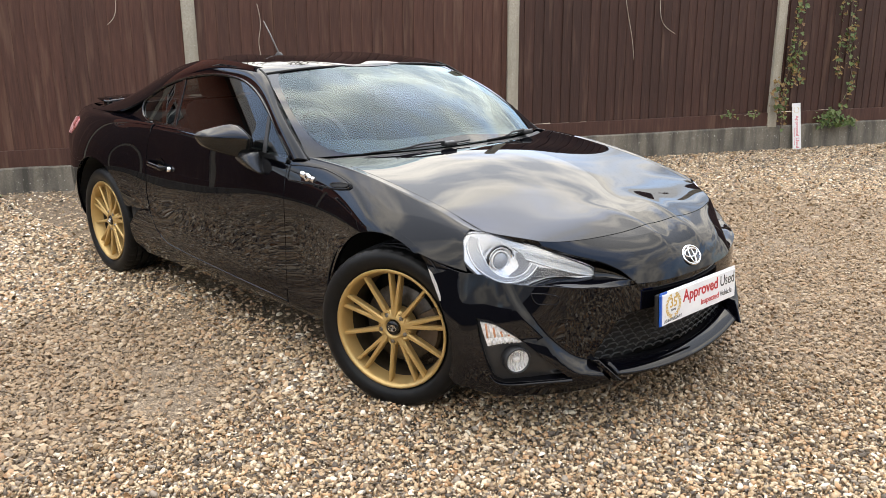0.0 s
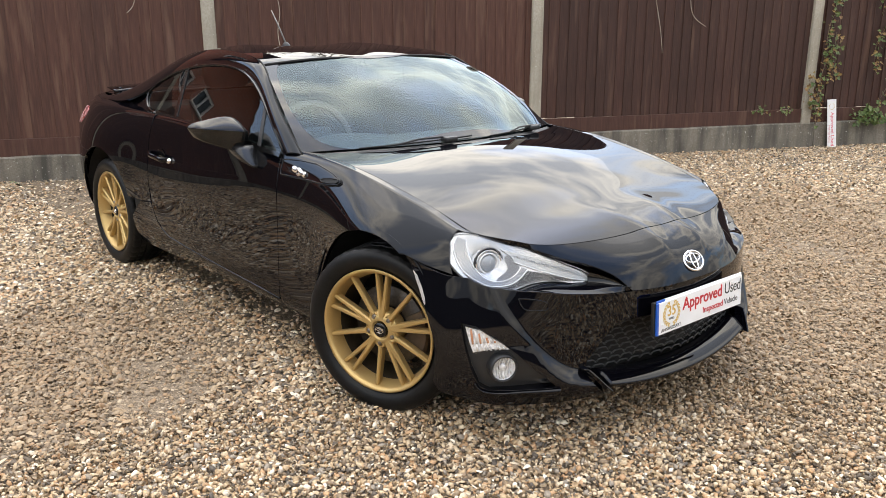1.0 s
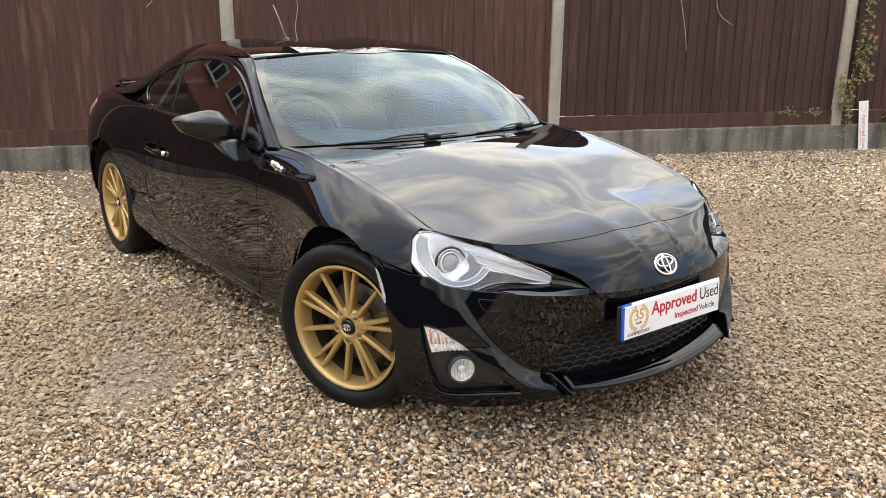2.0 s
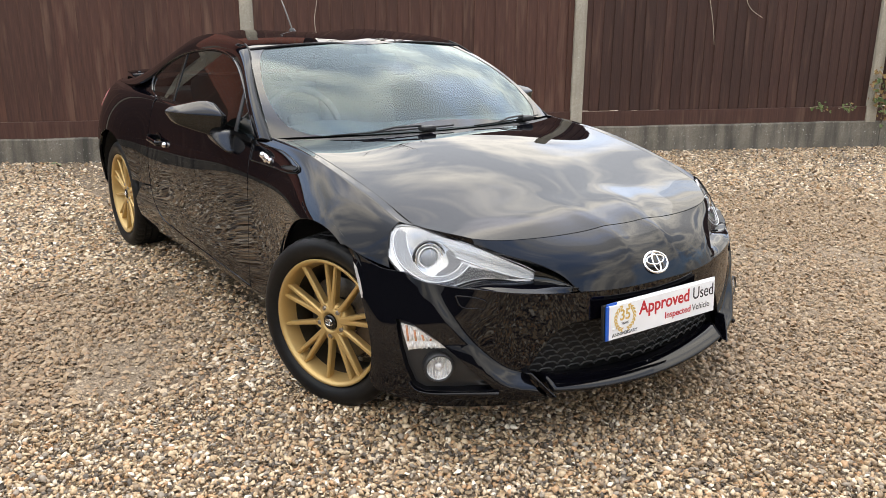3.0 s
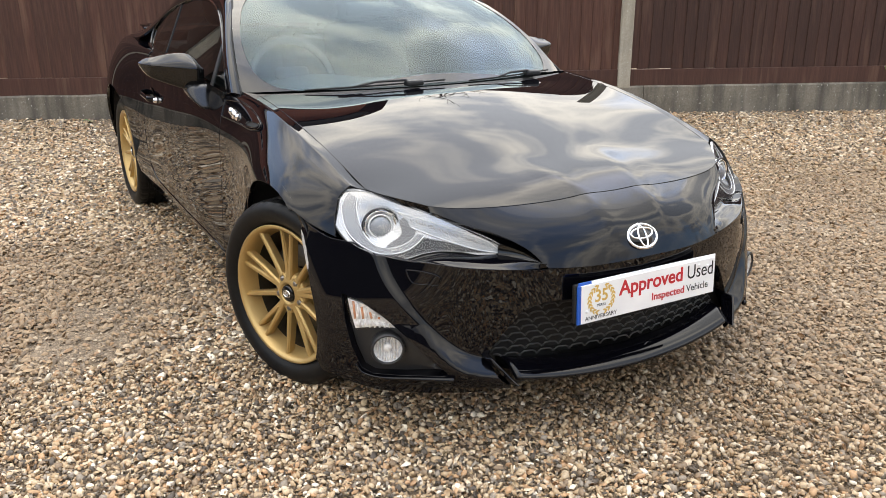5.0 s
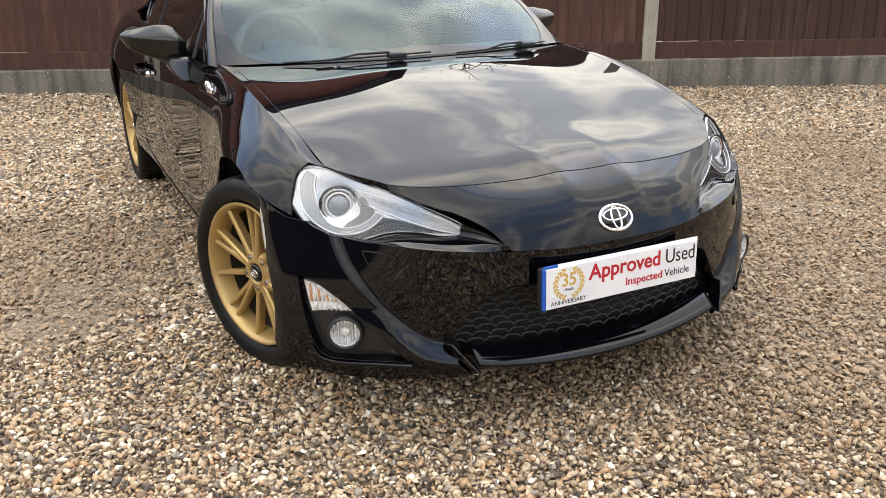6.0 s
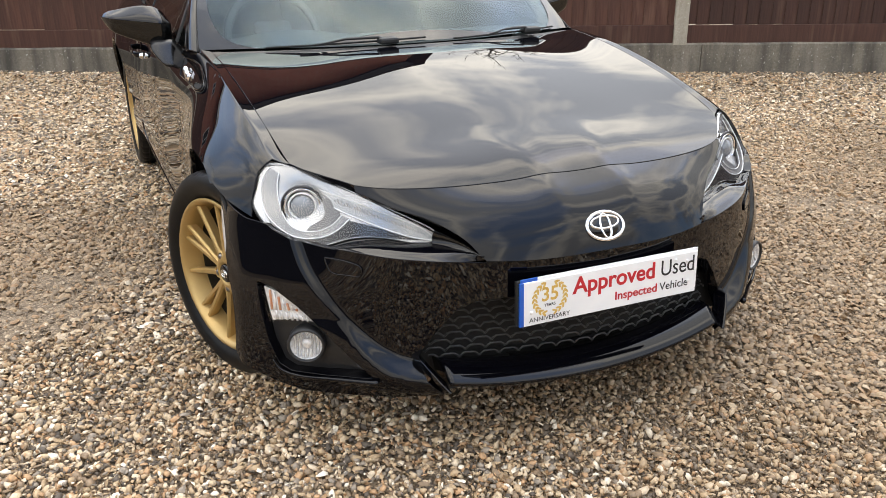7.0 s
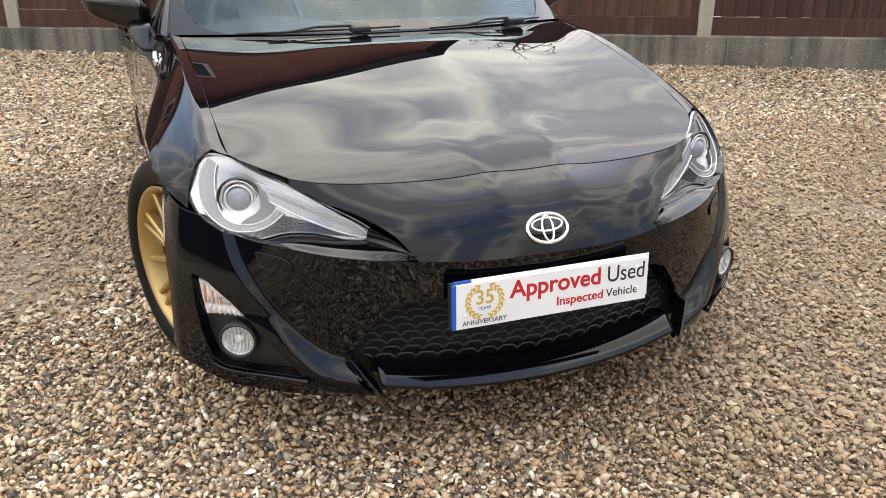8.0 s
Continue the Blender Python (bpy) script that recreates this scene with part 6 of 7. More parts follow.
def roof_skin(x, y):
    x, y = np.atleast_1d(np.asarray(x, float)), np.atleast_1d(np.asarray(y, float))
    zc = natural([-1.75, -1.5, -1.25, -0.95, -0.65, -0.35, -0.10, 0.16, 0.3], [0.937, 1.008, 1.088, 1.175, 1.228, 1.245, 1.239, 1.208, 1.183])(x)
    I = INNER(np.linspace(0.2, 1, 200))
    ze = np.interp(-x, -I[:, 0], I[:, 2])
    we = np.interp(-x, -I[:, 0], I[:, 1])
    u = np.abs(y) / we
    hump = 0.013 * np.clip((-x - 0.08) / 0.4, 0, 1) * np.exp(-(((u - 0.62) / 0.22) ** 2)) - 0.004 * np.exp(-((u / 0.25) ** 2))
    return np.stack([x, y, zc + (ze - zc) * u**3.2 + hump * np.clip((x + 1.4) / 0.5, 0, 1)], -1)


we_at = lambda x: float(np.interp(-x, -INNER(np.linspace(0.2, 1, 200))[:, 0], INNER(np.linspace(0.2, 1, 200))[:, 1]))
header = lambda y: 0.172 - 0.052 * (y / 0.57) ** 2
roof = [(header(y), y) for y in np.linspace(-0.565, 0.565, 30)] + [(x, we_at(x) - 0.002) for x in np.linspace(0.08, -0.88, 30)] + [(-0.93 + 0.04 * (y / 0.52) ** 2, y) for y in np.linspace(0.5, -0.5, 16)] + [(x, -we_at(x) + 0.002) for x in np.linspace(-0.88, 0.08, 30)]
sheet("roof", roof_skin, roof, PAINT, car, cell=0.022, gap=0.001, rim=0.01, out=(0, 0, 1))
rg = [(-0.935 + 0.04 * (y / 0.52) ** 2, y) for y in np.linspace(-0.5, 0.5, 16)] + [(x, 0.517) for x in np.linspace(-0.95, -1.55, 12)] + [(-1.60 - 0.03 * (1 - (y / 0.5) ** 2), y) for y in np.linspace(0.5, -0.5, 10)] + [(x, -0.517) for x in np.linspace(-1.55, -0.95, 12)]
sheet("rear_window", roof_skin, rg, TINTED, car, cell=0.04, gap=0, rim=0.004, out=(-0.3, 0, 1))


def screen(a, q):
    a, q = np.atleast_1d(np.asarray(a, float)), np.atleast_1d(np.asarray(q, float))
    aa = np.clip(np.abs(a), 0, 1.1)
    b = np.stack([0.865 - 0.205 * aa**2, 0.722 * a, 0.874 - 0.014 * aa**2], -1)
    h = np.stack([0.168 - 0.052 * aa**2, 0.570 * a, 1.209 - 0.030 * aa**2], -1)
    p = b + (h - b) * q[:, None]
    bow = np.sin(np.pi * np.clip(q, -0.05, 1.05))
    p[:, 0] += 0.014 * bow
    p[:, 2] += 0.022 * bow
    p[:, 1] += 0.019 * bow * a
    return p


quad = [(a, 0.0) for a in np.linspace(-0.995, 0.995, 30)] + [(0.995, q) for q in np.linspace(0.04, 0.96, 20)] + [(a, 0.998) for a in np.linspace(0.995, -0.995, 30)] + [(-0.995, q) for q in np.linspace(0.96, 0.04, 20)]
sheet("windscreen", screen, quad, SCREEN, car, cell=0.05, gap=0, rim=0, out=(1, 0, 1))
# black ceramic band behind the edge of the screen
hole = ring((-0.90, 0.11), (0, 0.075), (0.90, 0.11), (0.945, 0.30), (0.945, 0.70), (0.90, 0.945), (0, 0.955), (-0.90, 0.945), (-0.945, 0.70), (-0.945, 0.30), n=90)


def screen_in(a, q):
    return screen(a, q) + np.array([0.0012, 0, 0.0014])


sheet("screen_band", screen_in, quad, FRIT, car, [hole], cell=0.035, gap=0, rim=0, out=(1, 0, 1))
# dark joint round the screen
for m in (1, -1):
    P = INNER(np.linspace(0.0, 0.285, 30))
    part("screen_seal", tube_bm([(x + 0.002, -m * (w - 0.001), z + 0.001) for x, w, z in P], 0.0042, 6), MATT, car, smooth=True)
part("screen_seal", tube_bm([(header(y) + 0.001, y, float(roof_skin([header(y)], [y])[0, 2]) - 0.001) for y in np.linspace(-0.565, 0.565, 24)], 0.005, 6), MATT, car, smooth=True)
# cowl under the wipers
V = []
ys = np.linspace(-0.70, 0.70, 29)
for y in ys:
    a = y / 0.722
    V += [(0.875 - 0.205 * a * a + 0.0, y, 0.866 - 0.012 * a * a), (0.925 - 0.165 * (y / 0.69) ** 2, y, 0.848 - 0.016 * a * a), (0.925 - 0.165 * (y / 0.69) ** 2, y, 0.80)]
put_mesh("cowl", V, [(i * 3 + j, i * 3 + j + 1, i * 3 + j + 4, i * 3 + j + 3) for i in range(28) for j in range(2)], SATIN, car)


def build_wiper(y0, y1, yp):
    """Wiper: pivot cap, arm and long blade lying low on the glass."""
    ye = y0 + (y1 - y0) * 0.3
    root = new("wiper"); root.parent = car
    on = lambda y, q, lift: tuple(screen(np.array([y / 0.70]), np.array([q]))[0] + np.array([0.5, 0, 0.8]) * lift)
    blade = [on(y, -0.012 + 0.022 * (y - y0) / (y1 - y0), 0.010) for y in np.linspace(y0, y1, 14)]
    bm = tube_bm(blade, 0.0034, 6)
    part("blade", bm, MATT, root, smooth=True)
    arm = [on(yp, -0.02, 0.022), on(yp + (ye - yp) * 0.15, -0.005, 0.032), on(yp + (ye - yp) * 0.6, 0.005, 0.024), blade[4]]
    part("arm", tube_bm(arm, 0.0065, 8, taper=0.5), SATIN, root, smooth=True)
    c = box_bm(0.04, 0.07, 0.022, (0, 0, 0), 0.007)
    o = part("pivot_cap", c, SATIN, root)
    o.location = Vector(on(yp, -0.015, 0.022))


build_wiper(-0.50, 0.02, -0.12)
build_wiper(0.12, 0.60, 0.46)


# ---- mirrors, handles, badges, aerial, spoiler ----
def build_mirror(m):
    """Door mirror: gloss cap over a satin shell, deep and square at the car's side, drawn out to a low tip, on a short foot."""
    top = natural([0.755, 0.775, 0.82, 0.88, 0.94, 0.975, 0.988], [0.918, 0.950, 0.976, 0.974, 0.964, 0.953, 0.942])
    seam = natural([0.755, 0.82, 0.90, 0.988], [0.914, 0.921, 0.930, 0.940])
    bottom = natural([0.755, 0.775, 0.815, 0.88, 0.94, 0.970, 0.988], [0.846, 0.836, 0.834, 0.855, 0.880, 0.904, 0.936])

    def shell(name, material, parent, upper):
        ws = np.r_[0.7552, np.linspace(0.758, 0.982, 26), 0.9875]
        k = 12
        V, F = [], []
        for w in ws:
            zt, zs, zb = float(top(w)), float(seam(w)), float(bottom(w))
            end = min(1.0, (0.9885 - w) / 0.03) ** 0.5 * min(1.0, 0.55 + (w - 0.755) / 0.035 * 0.45)
            depth = (0.108 - 0.20 * (w - 0.755)) * end
            back = 0.235 - 0.16 * max(0.0, w - 0.80)
            z0, z1 = (zs + 0.0007, max(zt, zs + 0.0015)) if upper else (min(zb, zs - 0.003), zs - 0.0007)
            for q in range(k + 1):
                z = z0 + (z1 - z0) * q / k
                v = (z - zs) / max(zt - zs, 0.002) if upper else (z - zb) / max(zs - zb, 0.002)
                v = min(1.0, max(0.0, v))
                x = back + depth * (1 - 0.82 * v ** 1.5 if upper else 0.70 + 0.30 * v ** 0.45) - (0.0 if upper else 0.002)
                V.append((x, -m * w, z))
            V += [(back, -m * w, z1), (back, -m * w, z0)]
        n = k + 3
        for r in range(len(ws) - 1):
            F += [(r * n + q, r * n + (q + 1) % n, (r + 1) * n + (q + 1) % n, (r + 1) * n + q) for q in range(n)]
        F += [tuple(range(n)), tuple(range((len(ws) - 1) * n, len(ws) * n))]
        ob = part(name, mesh_of(V, F), material, parent, smooth=True)
        ob.data.set_sharp_from_angle(angle=radians(38))
        return ob
    root = new("door_mirror"); root.parent = car
    tagged(root, "door mirror with gloss black cap")
    shell("cap", PAINT, root, True)
    shell("shell", GLOSS, root, False)
    bm = bmesh.new()
    rows = []
    for t in np.linspace(0, 1, 7):
        w = 0.786 - 0.022 * t * t + 0.010 * math.sin(math.pi * t)
        x, z = 0.292 + 0.050 * t, 0.858 - 0.070 * t
        hx, hw = 0.052 + 0.016 * t, 0.050 - 0.004 * t
        rows.append([bm.verts.new((x + hx * math.copysign(abs(math.cos(a)) ** 0.5, math.cos(a)), -m * (w + hw * math.copysign(abs(math.sin(a)) ** 0.5, math.sin(a))), z - 0.018 * t * math.cos(a))) for a in np.linspace(0, 2 * math.pi, 24, endpoint=False)])
    for a, b in zip(rows, rows[1:]):
        for j in range(24):
            bm.faces.new((a[j], a[(j + 1) % 24], b[(j + 1) % 24], b[j]))
    bm.faces.new(rows[0]); bm.faces.new(rows[-1])
    bmesh.ops.recalc_face_normals(bm, faces=bm.faces)
    part("foot", bm, surf("mirror_foot", (0.010, 0.010, 0.011), (0.015, 0.015, 0.016), 0.22, grain=200), root, smooth=True)
    o = part("mirror_glass", box_bm(0.004, 0.13, 0.066, (0, 0, 0), 0.001), CHROME, root)
    o.matrix_basis = pose(0.232, -m * 0.848, 0.903, 0, 0, -m * 9)


def build_handle(m):
    p = flank([-0.55], [v_at(-0.55, 0.705)])[0]
    root = new("door_handle"); root.parent = car
    tagged(root, "black pull handle in a dished recess")
    bm = bmesh.new()
    pts = [(-0.655, 0.004, 0.712), (-0.64, 0.028, 0.712), (-0.58, 0.036, 0.707), (-0.52, 0.034, 0.702), (-0.48, 0.026, 0.699), (-0.468, 0.002, 0.698)]
    rows = []
    for i, (x, d, z) in enumerate(space_curve(pts)(np.linspace(0, 1, 16))):
        w = -p[1] + d
        rows.append([bm.verts.new((x, -m * (w + 0.007 * math.cos(a)), z + 0.0135 * math.sin(a))) for a in np.linspace(0, 2 * math.pi, 10, endpoint=False)])
    for a, b in zip(rows, rows[1:]):
        for j in range(10):
            bm.faces.new((a[j], a[(j + 1) % 10], b[(j + 1) % 10], b[j]))
    bm.faces.new(rows[0]); bm.faces.new(rows[-1])
    bmesh.ops.recalc_face_normals(bm, faces=bm.faces)
    part("grip", bm, PAINT, root, smooth=True)
    V, F = lathe([(0.0005, 0.004), (0.030, 0.003), (0.040, 0.0), (0.043, -0.003)], 28, "y")
    V = [(-0.56 + x * 1.3, -m * (-p[1] + 0.001 - (0.004 - h) * 0.3), 0.703 + z * 0.95) for x, h, z in V]
    put_mesh("dish", V, F, GLOSS, root)
    V, F = lathe([(0.0005, 0.012), (0.010, 0.011), (0.013, 0.004), (0.014, -0.004)], 20, "y")
    put_mesh("lock_cap", [(-0.445 + x, -m * (-p[1] + 0.006 + h), 0.696 + z) for x, h, z in V], F, CHROME, root)


def build_wing_badge(m):
    """Chrome badge of two crossed flat-engine pistons, and the long wing garnish it sits on."""
    g = side([(0.585, 0.826), (0.70, 0.833), (0.82, 0.832), (0.93, 0.815), (1.0, 0.799), (1.012, 0.790), (1.0, 0.782), (0.95, 0.775), (0.90, 0.773), (0.80, 0.773), (0.70, 0.772), (0.59, 0.770)])

    def lifted(d):
        def f(x, v):
            e = 0.002
            p = flank(x, v)
            n = np.cross(flank(np.asarray(x) + e, v) - flank(np.asarray(x) - e, v), flank(x, np.asarray(v) + e) - flank(x, np.asarray(v) - e))
            n /= np.linalg.norm(n, axis=1)[:, None]
            n = np.where(n[:, 1:2] > 0, -n, n)
            q = p + n * d
            q[:, 1] *= m
            return q
        return f
    sheet("garnish_joint", lifted(0.0015), [tuple(q) for q in inset(g, -0.005)], MATT, car, cell=0.014, gap=0, rim=0.0, out=(0, -m, 0))
    garnish = sheet("wing_garnish", lifted(0.005), g, PAINT, car, cell=0.014, gap=0, rim=0.008, out=(0, -m, 0))
    rim = lifted(0.0058)(*np.array(even(g + g[:1], 0.012)).T)
    part("garnish_edge", tube_bm([tuple(p) for p in rim], 0.0024, 6), PAINT, garnish, smooth=True)
    sl = side([(0.90, 0.790), (0.955, 0.797), (0.993, 0.797), (1.0, 0.790), (0.985, 0.783), (0.94, 0.779), (0.90, 0.779), (0.885, 0.783)])
    rim = lifted(0.0085)(*np.array(even(sl + sl[:1], 0.008)).T)
    part("slot_edge", tube_bm([tuple(p) for p in rim], 0.0022, 6), PAINT, garnish, smooth=True)
    sheet("slot", lifted(0.0075), sl, MATT, garnish, cell=0.01, gap=0, rim=0.005, out=(0, -m, 0))
    c = lifted(0.008)(np.array([0.728]), np.array([v_at(0.728, 0.793)]))[0]
    badge = new("wing_badge"); badge.parent = car
    tagged(badge, "chrome piston-shaped wing badge")
    for k in (1, -1):
        V, F = lathe([(0.0005, 0.046), (0.0125, 0.046), (0.0135, 0.043), (0.0135, 0.022), (0.011, 0.021), (0.011, 0.019), (0.0135, 0.018), (0.0135, 0.014), (0.006, 0.012), (0.006, 0.0)], 16, "x")
        o = put_mesh("piston", [(k * x, y * 0.75, z) for x, y, z in V], F if k > 0 else [f[::-1] for f in F], CHROME, badge)
        o.matrix_basis = Matrix.Translation(c) @ Matrix.Rotation(radians(10), 4, "Y")
    V, F = lathe([(0.006, 0.009), (0.010, 0.011), (0.017, 0.009), (0.018, 0.0)], 24, "y")
    o = put_mesh("ring", [(x, -m * h, z) for x, h, z in V], F, CHROME, badge)
    o.matrix_basis = Matrix.Translation(c)


for m in (1, -1):
    build_mirror(m)
    build_handle(m)
    build_wing_badge(m)

az = float(roof_skin([-0.64], [0.0])[0, 2])
aerial = part("aerial", tube_bm([(-0.655, 0, az + 0.02), (-0.74, 0, az + 0.13), (-0.80, 0, az + 0.20)], 0.0048, 6, taper=0.6), surf("grey_rod", (0.16, 0.15, 0.14), (0.22, 0.21, 0.2), 0.5), car, "short rod aerial", smooth=True)
V, F = lathe([(0.0005, 0.030), (0.012, 0.027), (0.022, 0.014), (0.030, -0.004)], 20, "z")
put_mesh("foot", [(-0.655 + x * 1.5, y * 0.7, az + z) for x, y, z in V], F, SATIN, aerial)


def build_spoiler():
    V, F = [], []
    ys = np.linspace(-0.58, 0.58, 31)
    for y in ys:
        u = abs(y) / 0.58
        x = -1.86 + 0.07 * u * u
        z = 0.962 - 0.012 * u**3
        V += [(x + a, y, z + b) for a, b in ((0.07, -0.008), (0.04, 0.003), (-0.02, 0.009), (-0.075, 0.014), (-0.078, 0.009), (-0.02, 0.0), (0.04, -0.008))]
    F = [(i * 7 + j, i * 7 + (j + 1) % 7, (i + 1) * 7 + (j + 1) % 7, (i + 1) * 7 + j) for i in range(30) for j in range(7)]
    F += [tuple(range(7)), tuple(range(210 + 6, 209, -1))]
    sp = part("spoiler", mesh_of(V, F), PAINT, car, "slim black boot spoiler", smooth=True)
    for m in (1, -1):
        part("stay", box_bm(0.10, 0.02, 0.06, (-1.83, m * 0.53, 0.935), 0.004), PAINT, sp)


build_spoiler()
# boot lid, tail panel, tail lamps
boot = [(-1.58, y) for y in np.linspace(-0.60, 0.60, 14)] + [(-2.05, y) for y in np.linspace(0.52, -0.52, 14)]


def boot_skin(x, y):
    x, y = np.atleast_1d(np.asarray(x, float)), np.atleast_1d(np.asarray(y, float))
    k = [10, 9, 8, 7]
    W = np.stack([RIBS[i][0](x) for i in k], -1)
    Z = np.stack([RIBS[i][1](x) for i in k], -1)
    z = np.array([np.interp(abs(b), w, h) for b, w, h in zip(y, W, Z)])
    return np.stack([x, y, z], -1)


sheet("boot_lid", boot_skin, boot, PAINT, car, cell=0.04, gap=0.002, out=(0, 0, 1))
P = flank(np.full(60, -2.055), np.linspace(0, 10, 60) * V_STEP)
V, F = [], []
for k, (s, dx) in enumerate(((1.0, 0.0), (0.96, -0.03), (0.8, -0.06), (0.4, -0.075), (0.0, -0.08))):
    V += [(p[0] + dx, p[1] * s, 0.5 + (p[2] - 0.5) * (0.35 + 0.65 * s)) for p in P]
    if k:
        F += [((k - 1) * 60 + i, (k - 1) * 60 + i + 1, k * 60 + i + 1, k * 60 + i) for i in range(59)]
part("tail_panel", mesh_of(V, F), PAINT, car, smooth=True)
part("tail_panel", mesh_of([(x, -y, z) for x, y, z in V], F), PAINT, car, smooth=True)
for m in (1, -1):
    tl = [(-1.79, v_at(-1.79, 0.842)), (-1.90, v_at(-1.90, 0.852)), (-2.045, v_at(-2.045, 0.84)), (-2.045, v_at(-2.045, 0.74)), (-1.92, v_at(-1.92, 0.75)), (-1.81, v_at(-1.81, 0.80))]

    def tail_fit(x, v, m=m):
        p = flank(x, v)
        p[:, 1] = m * (p[:, 1] - 0.004)
        p[:, 2] += 0.002
        return p
    sheet("tail_lamp", tail_fit, tl, TAILRED, car, cell=0.02, gap=0, rim=0.01, label="clear and red tail lamp", out=(0, -m, 0))


# ---- wheels ----
def wheel_meshes():
    R, LIP = 0.311, 0.2325
    steps = 120
    prof = [(LIP - 0.006, 0.085), (LIP + 0.004, 0.092), (LIP + 0.014, 0.103), (LIP + 0.035, 0.1105), (LIP + 0.052, 0.109), (R - 0.014, 0.101), (R - 0.005, 0.092), (R - 0.001, 0.080), (R, 0.062), (R - 0.006, 0.060), (R - 0.006, 0.052), (R, 0.050), (R + 0.001, 0.028), (R - 0.006, 0.026), (R - 0.006, 0.018), (R + 0.001, 0.016), (R + 0.001, 0.0)]
    prof = prof + [(r, -h) for r, h in prof[-2::-1]]
    V, F = lathe(prof, steps, "y")
    n = len(prof)
    V = np.array(V)
    # tread cuts: every third step is drawn in across the shoulder ribs
    for i in range(steps):
        if i % 3 == 0:
            for k in list(range(6, 9)) + list(range(n - 9, n - 6)) + [11, 12, n - 13, n - 12]:
                a = 2 * math.pi * i / steps
                V[i * n + k] -= np.array([math.cos(a), 0, math.sin(a)]) * 0.0022
    bm = mesh_of([tuple(v) for v in V], F)
    tyre = bpy.data.meshes.new("tyre"); bm.to_mesh(tyre); bm.free()
    tyre.materials.append(RUBBER)
    tyre.polygons.foreach_set("use_smooth", [math.hypot(q.center.x, q.center.z) < R - 0.011 for q in tyre.polygons])
    # rim barrel, open to the outside (+y is outside here)
    prof = [(LIP - 0.004, 0.088), (LIP, 0.095), (LIP + 0.001, 0.099), (LIP - 0.003, 0.1015), (LIP - 0.010, 0.099), (LIP - 0.016, 0.088), (LIP - 0.021, 0.072), (LIP - 0.028, 0.050), (LIP - 0.031, 0.040)]
    rim_v, rim_f = lathe(prof, 72, "y")
    bm = mesh_of(rim_v, rim_f)
    rim = bpy.data.meshes.new("rim"); bm.to_mesh(rim); bm.free()
    rim.materials.append(GOLD)
    rim.polygons.foreach_set("use_smooth", [True] * len(rim.polygons))

    def spoke(r0, r1, w0, w1, lean, name):
        """A tapered bar from hub to rim, dished, with chamfered edges; lean shifts its outer end sideways."""
        bm = bmesh.new()
        rows = []
        for t in np.linspace(0, 1, 9):
            r = r0 + (r1 - r0) * t
            w = w0 + (w1 - w0) * t
            face = 0.078 + 0.009 * t**1.6
            deep = 0.030 - 0.004 * t
            x = lean * t
            rows.append([bm.verts.new((x + a * w, face - b, r)) for a, b in ((-0.5, deep), (-0.5, 0.006), (-0.28, 0.0), (0.28, 0.0), (0.5, 0.006), (0.5, deep))])
        for a, b in zip(rows, rows[1:]):
            for j in range(6):
                bm.faces.new((a[j], a[(j + 1) % 6], b[(j + 1) % 6], b[j]))
        bm.faces.new(rows[0]); bm.faces.new(rows[-1])
        bmesh.ops.recalc_face_normals(bm, faces=bm.faces)
        me = bpy.data.meshes.new(name); bm.to_mesh(me); bm.free()
        me.materials.append(GOLD)
        return me
    single = spoke(0.062, LIP - 0.012, 0.019, 0.014, 0.0, "spoke")
    left, right_ = spoke(0.040, LIP - 0.012, 0.020, 0.0145, 0.014, "spoke"), spoke(0.040, LIP - 0.012, 0.020, 0.0145, -0.014, "spoke")
    hub_v, hub_f = lathe([(0.0005, 0.068), (0.030, 0.070), (0.034, 0.079), (0.040, 0.081), (0.050, 0.076), (0.066, 0.070), (0.072, 0.062), (0.072, 0.02)], 48, "y")
    bm = mesh_of(hub_v, hub_f)
    hub = bpy.data.meshes.new("hub"); bm.to_mesh(hub); bm.free()
    hub.materials.append(GOLD)
    hub.polygons.foreach_set("use_smooth", [True] * len(hub.polygons))
    return tyre, rim, single, left, right_, hub


WM = wheel_meshes()
NUT = mesh_of(*lathe([(0.0005, 0.016), (0.007, 0.015), (0.0105, 0.010), (0.0105, -0.005)], 6, "y"))
NUT_ME = bpy.data.meshes.new("wheel_nut"); NUT.to_mesh(NUT_ME); NUT.free(); NUT_ME.materials.append(STEEL)
SEAT = mesh_of(*lathe([(0.0105, -0.006), (0.0125, 0.001), (0.017, 0.003), (0.020, -0.002), (0.021, -0.012)], 20, "y"))
SEAT_ME = bpy.data.meshes.new("nut_seat"); SEAT.to_mesh(SEAT_ME); SEAT.free(); SEAT_ME.materials.append(GOLD)


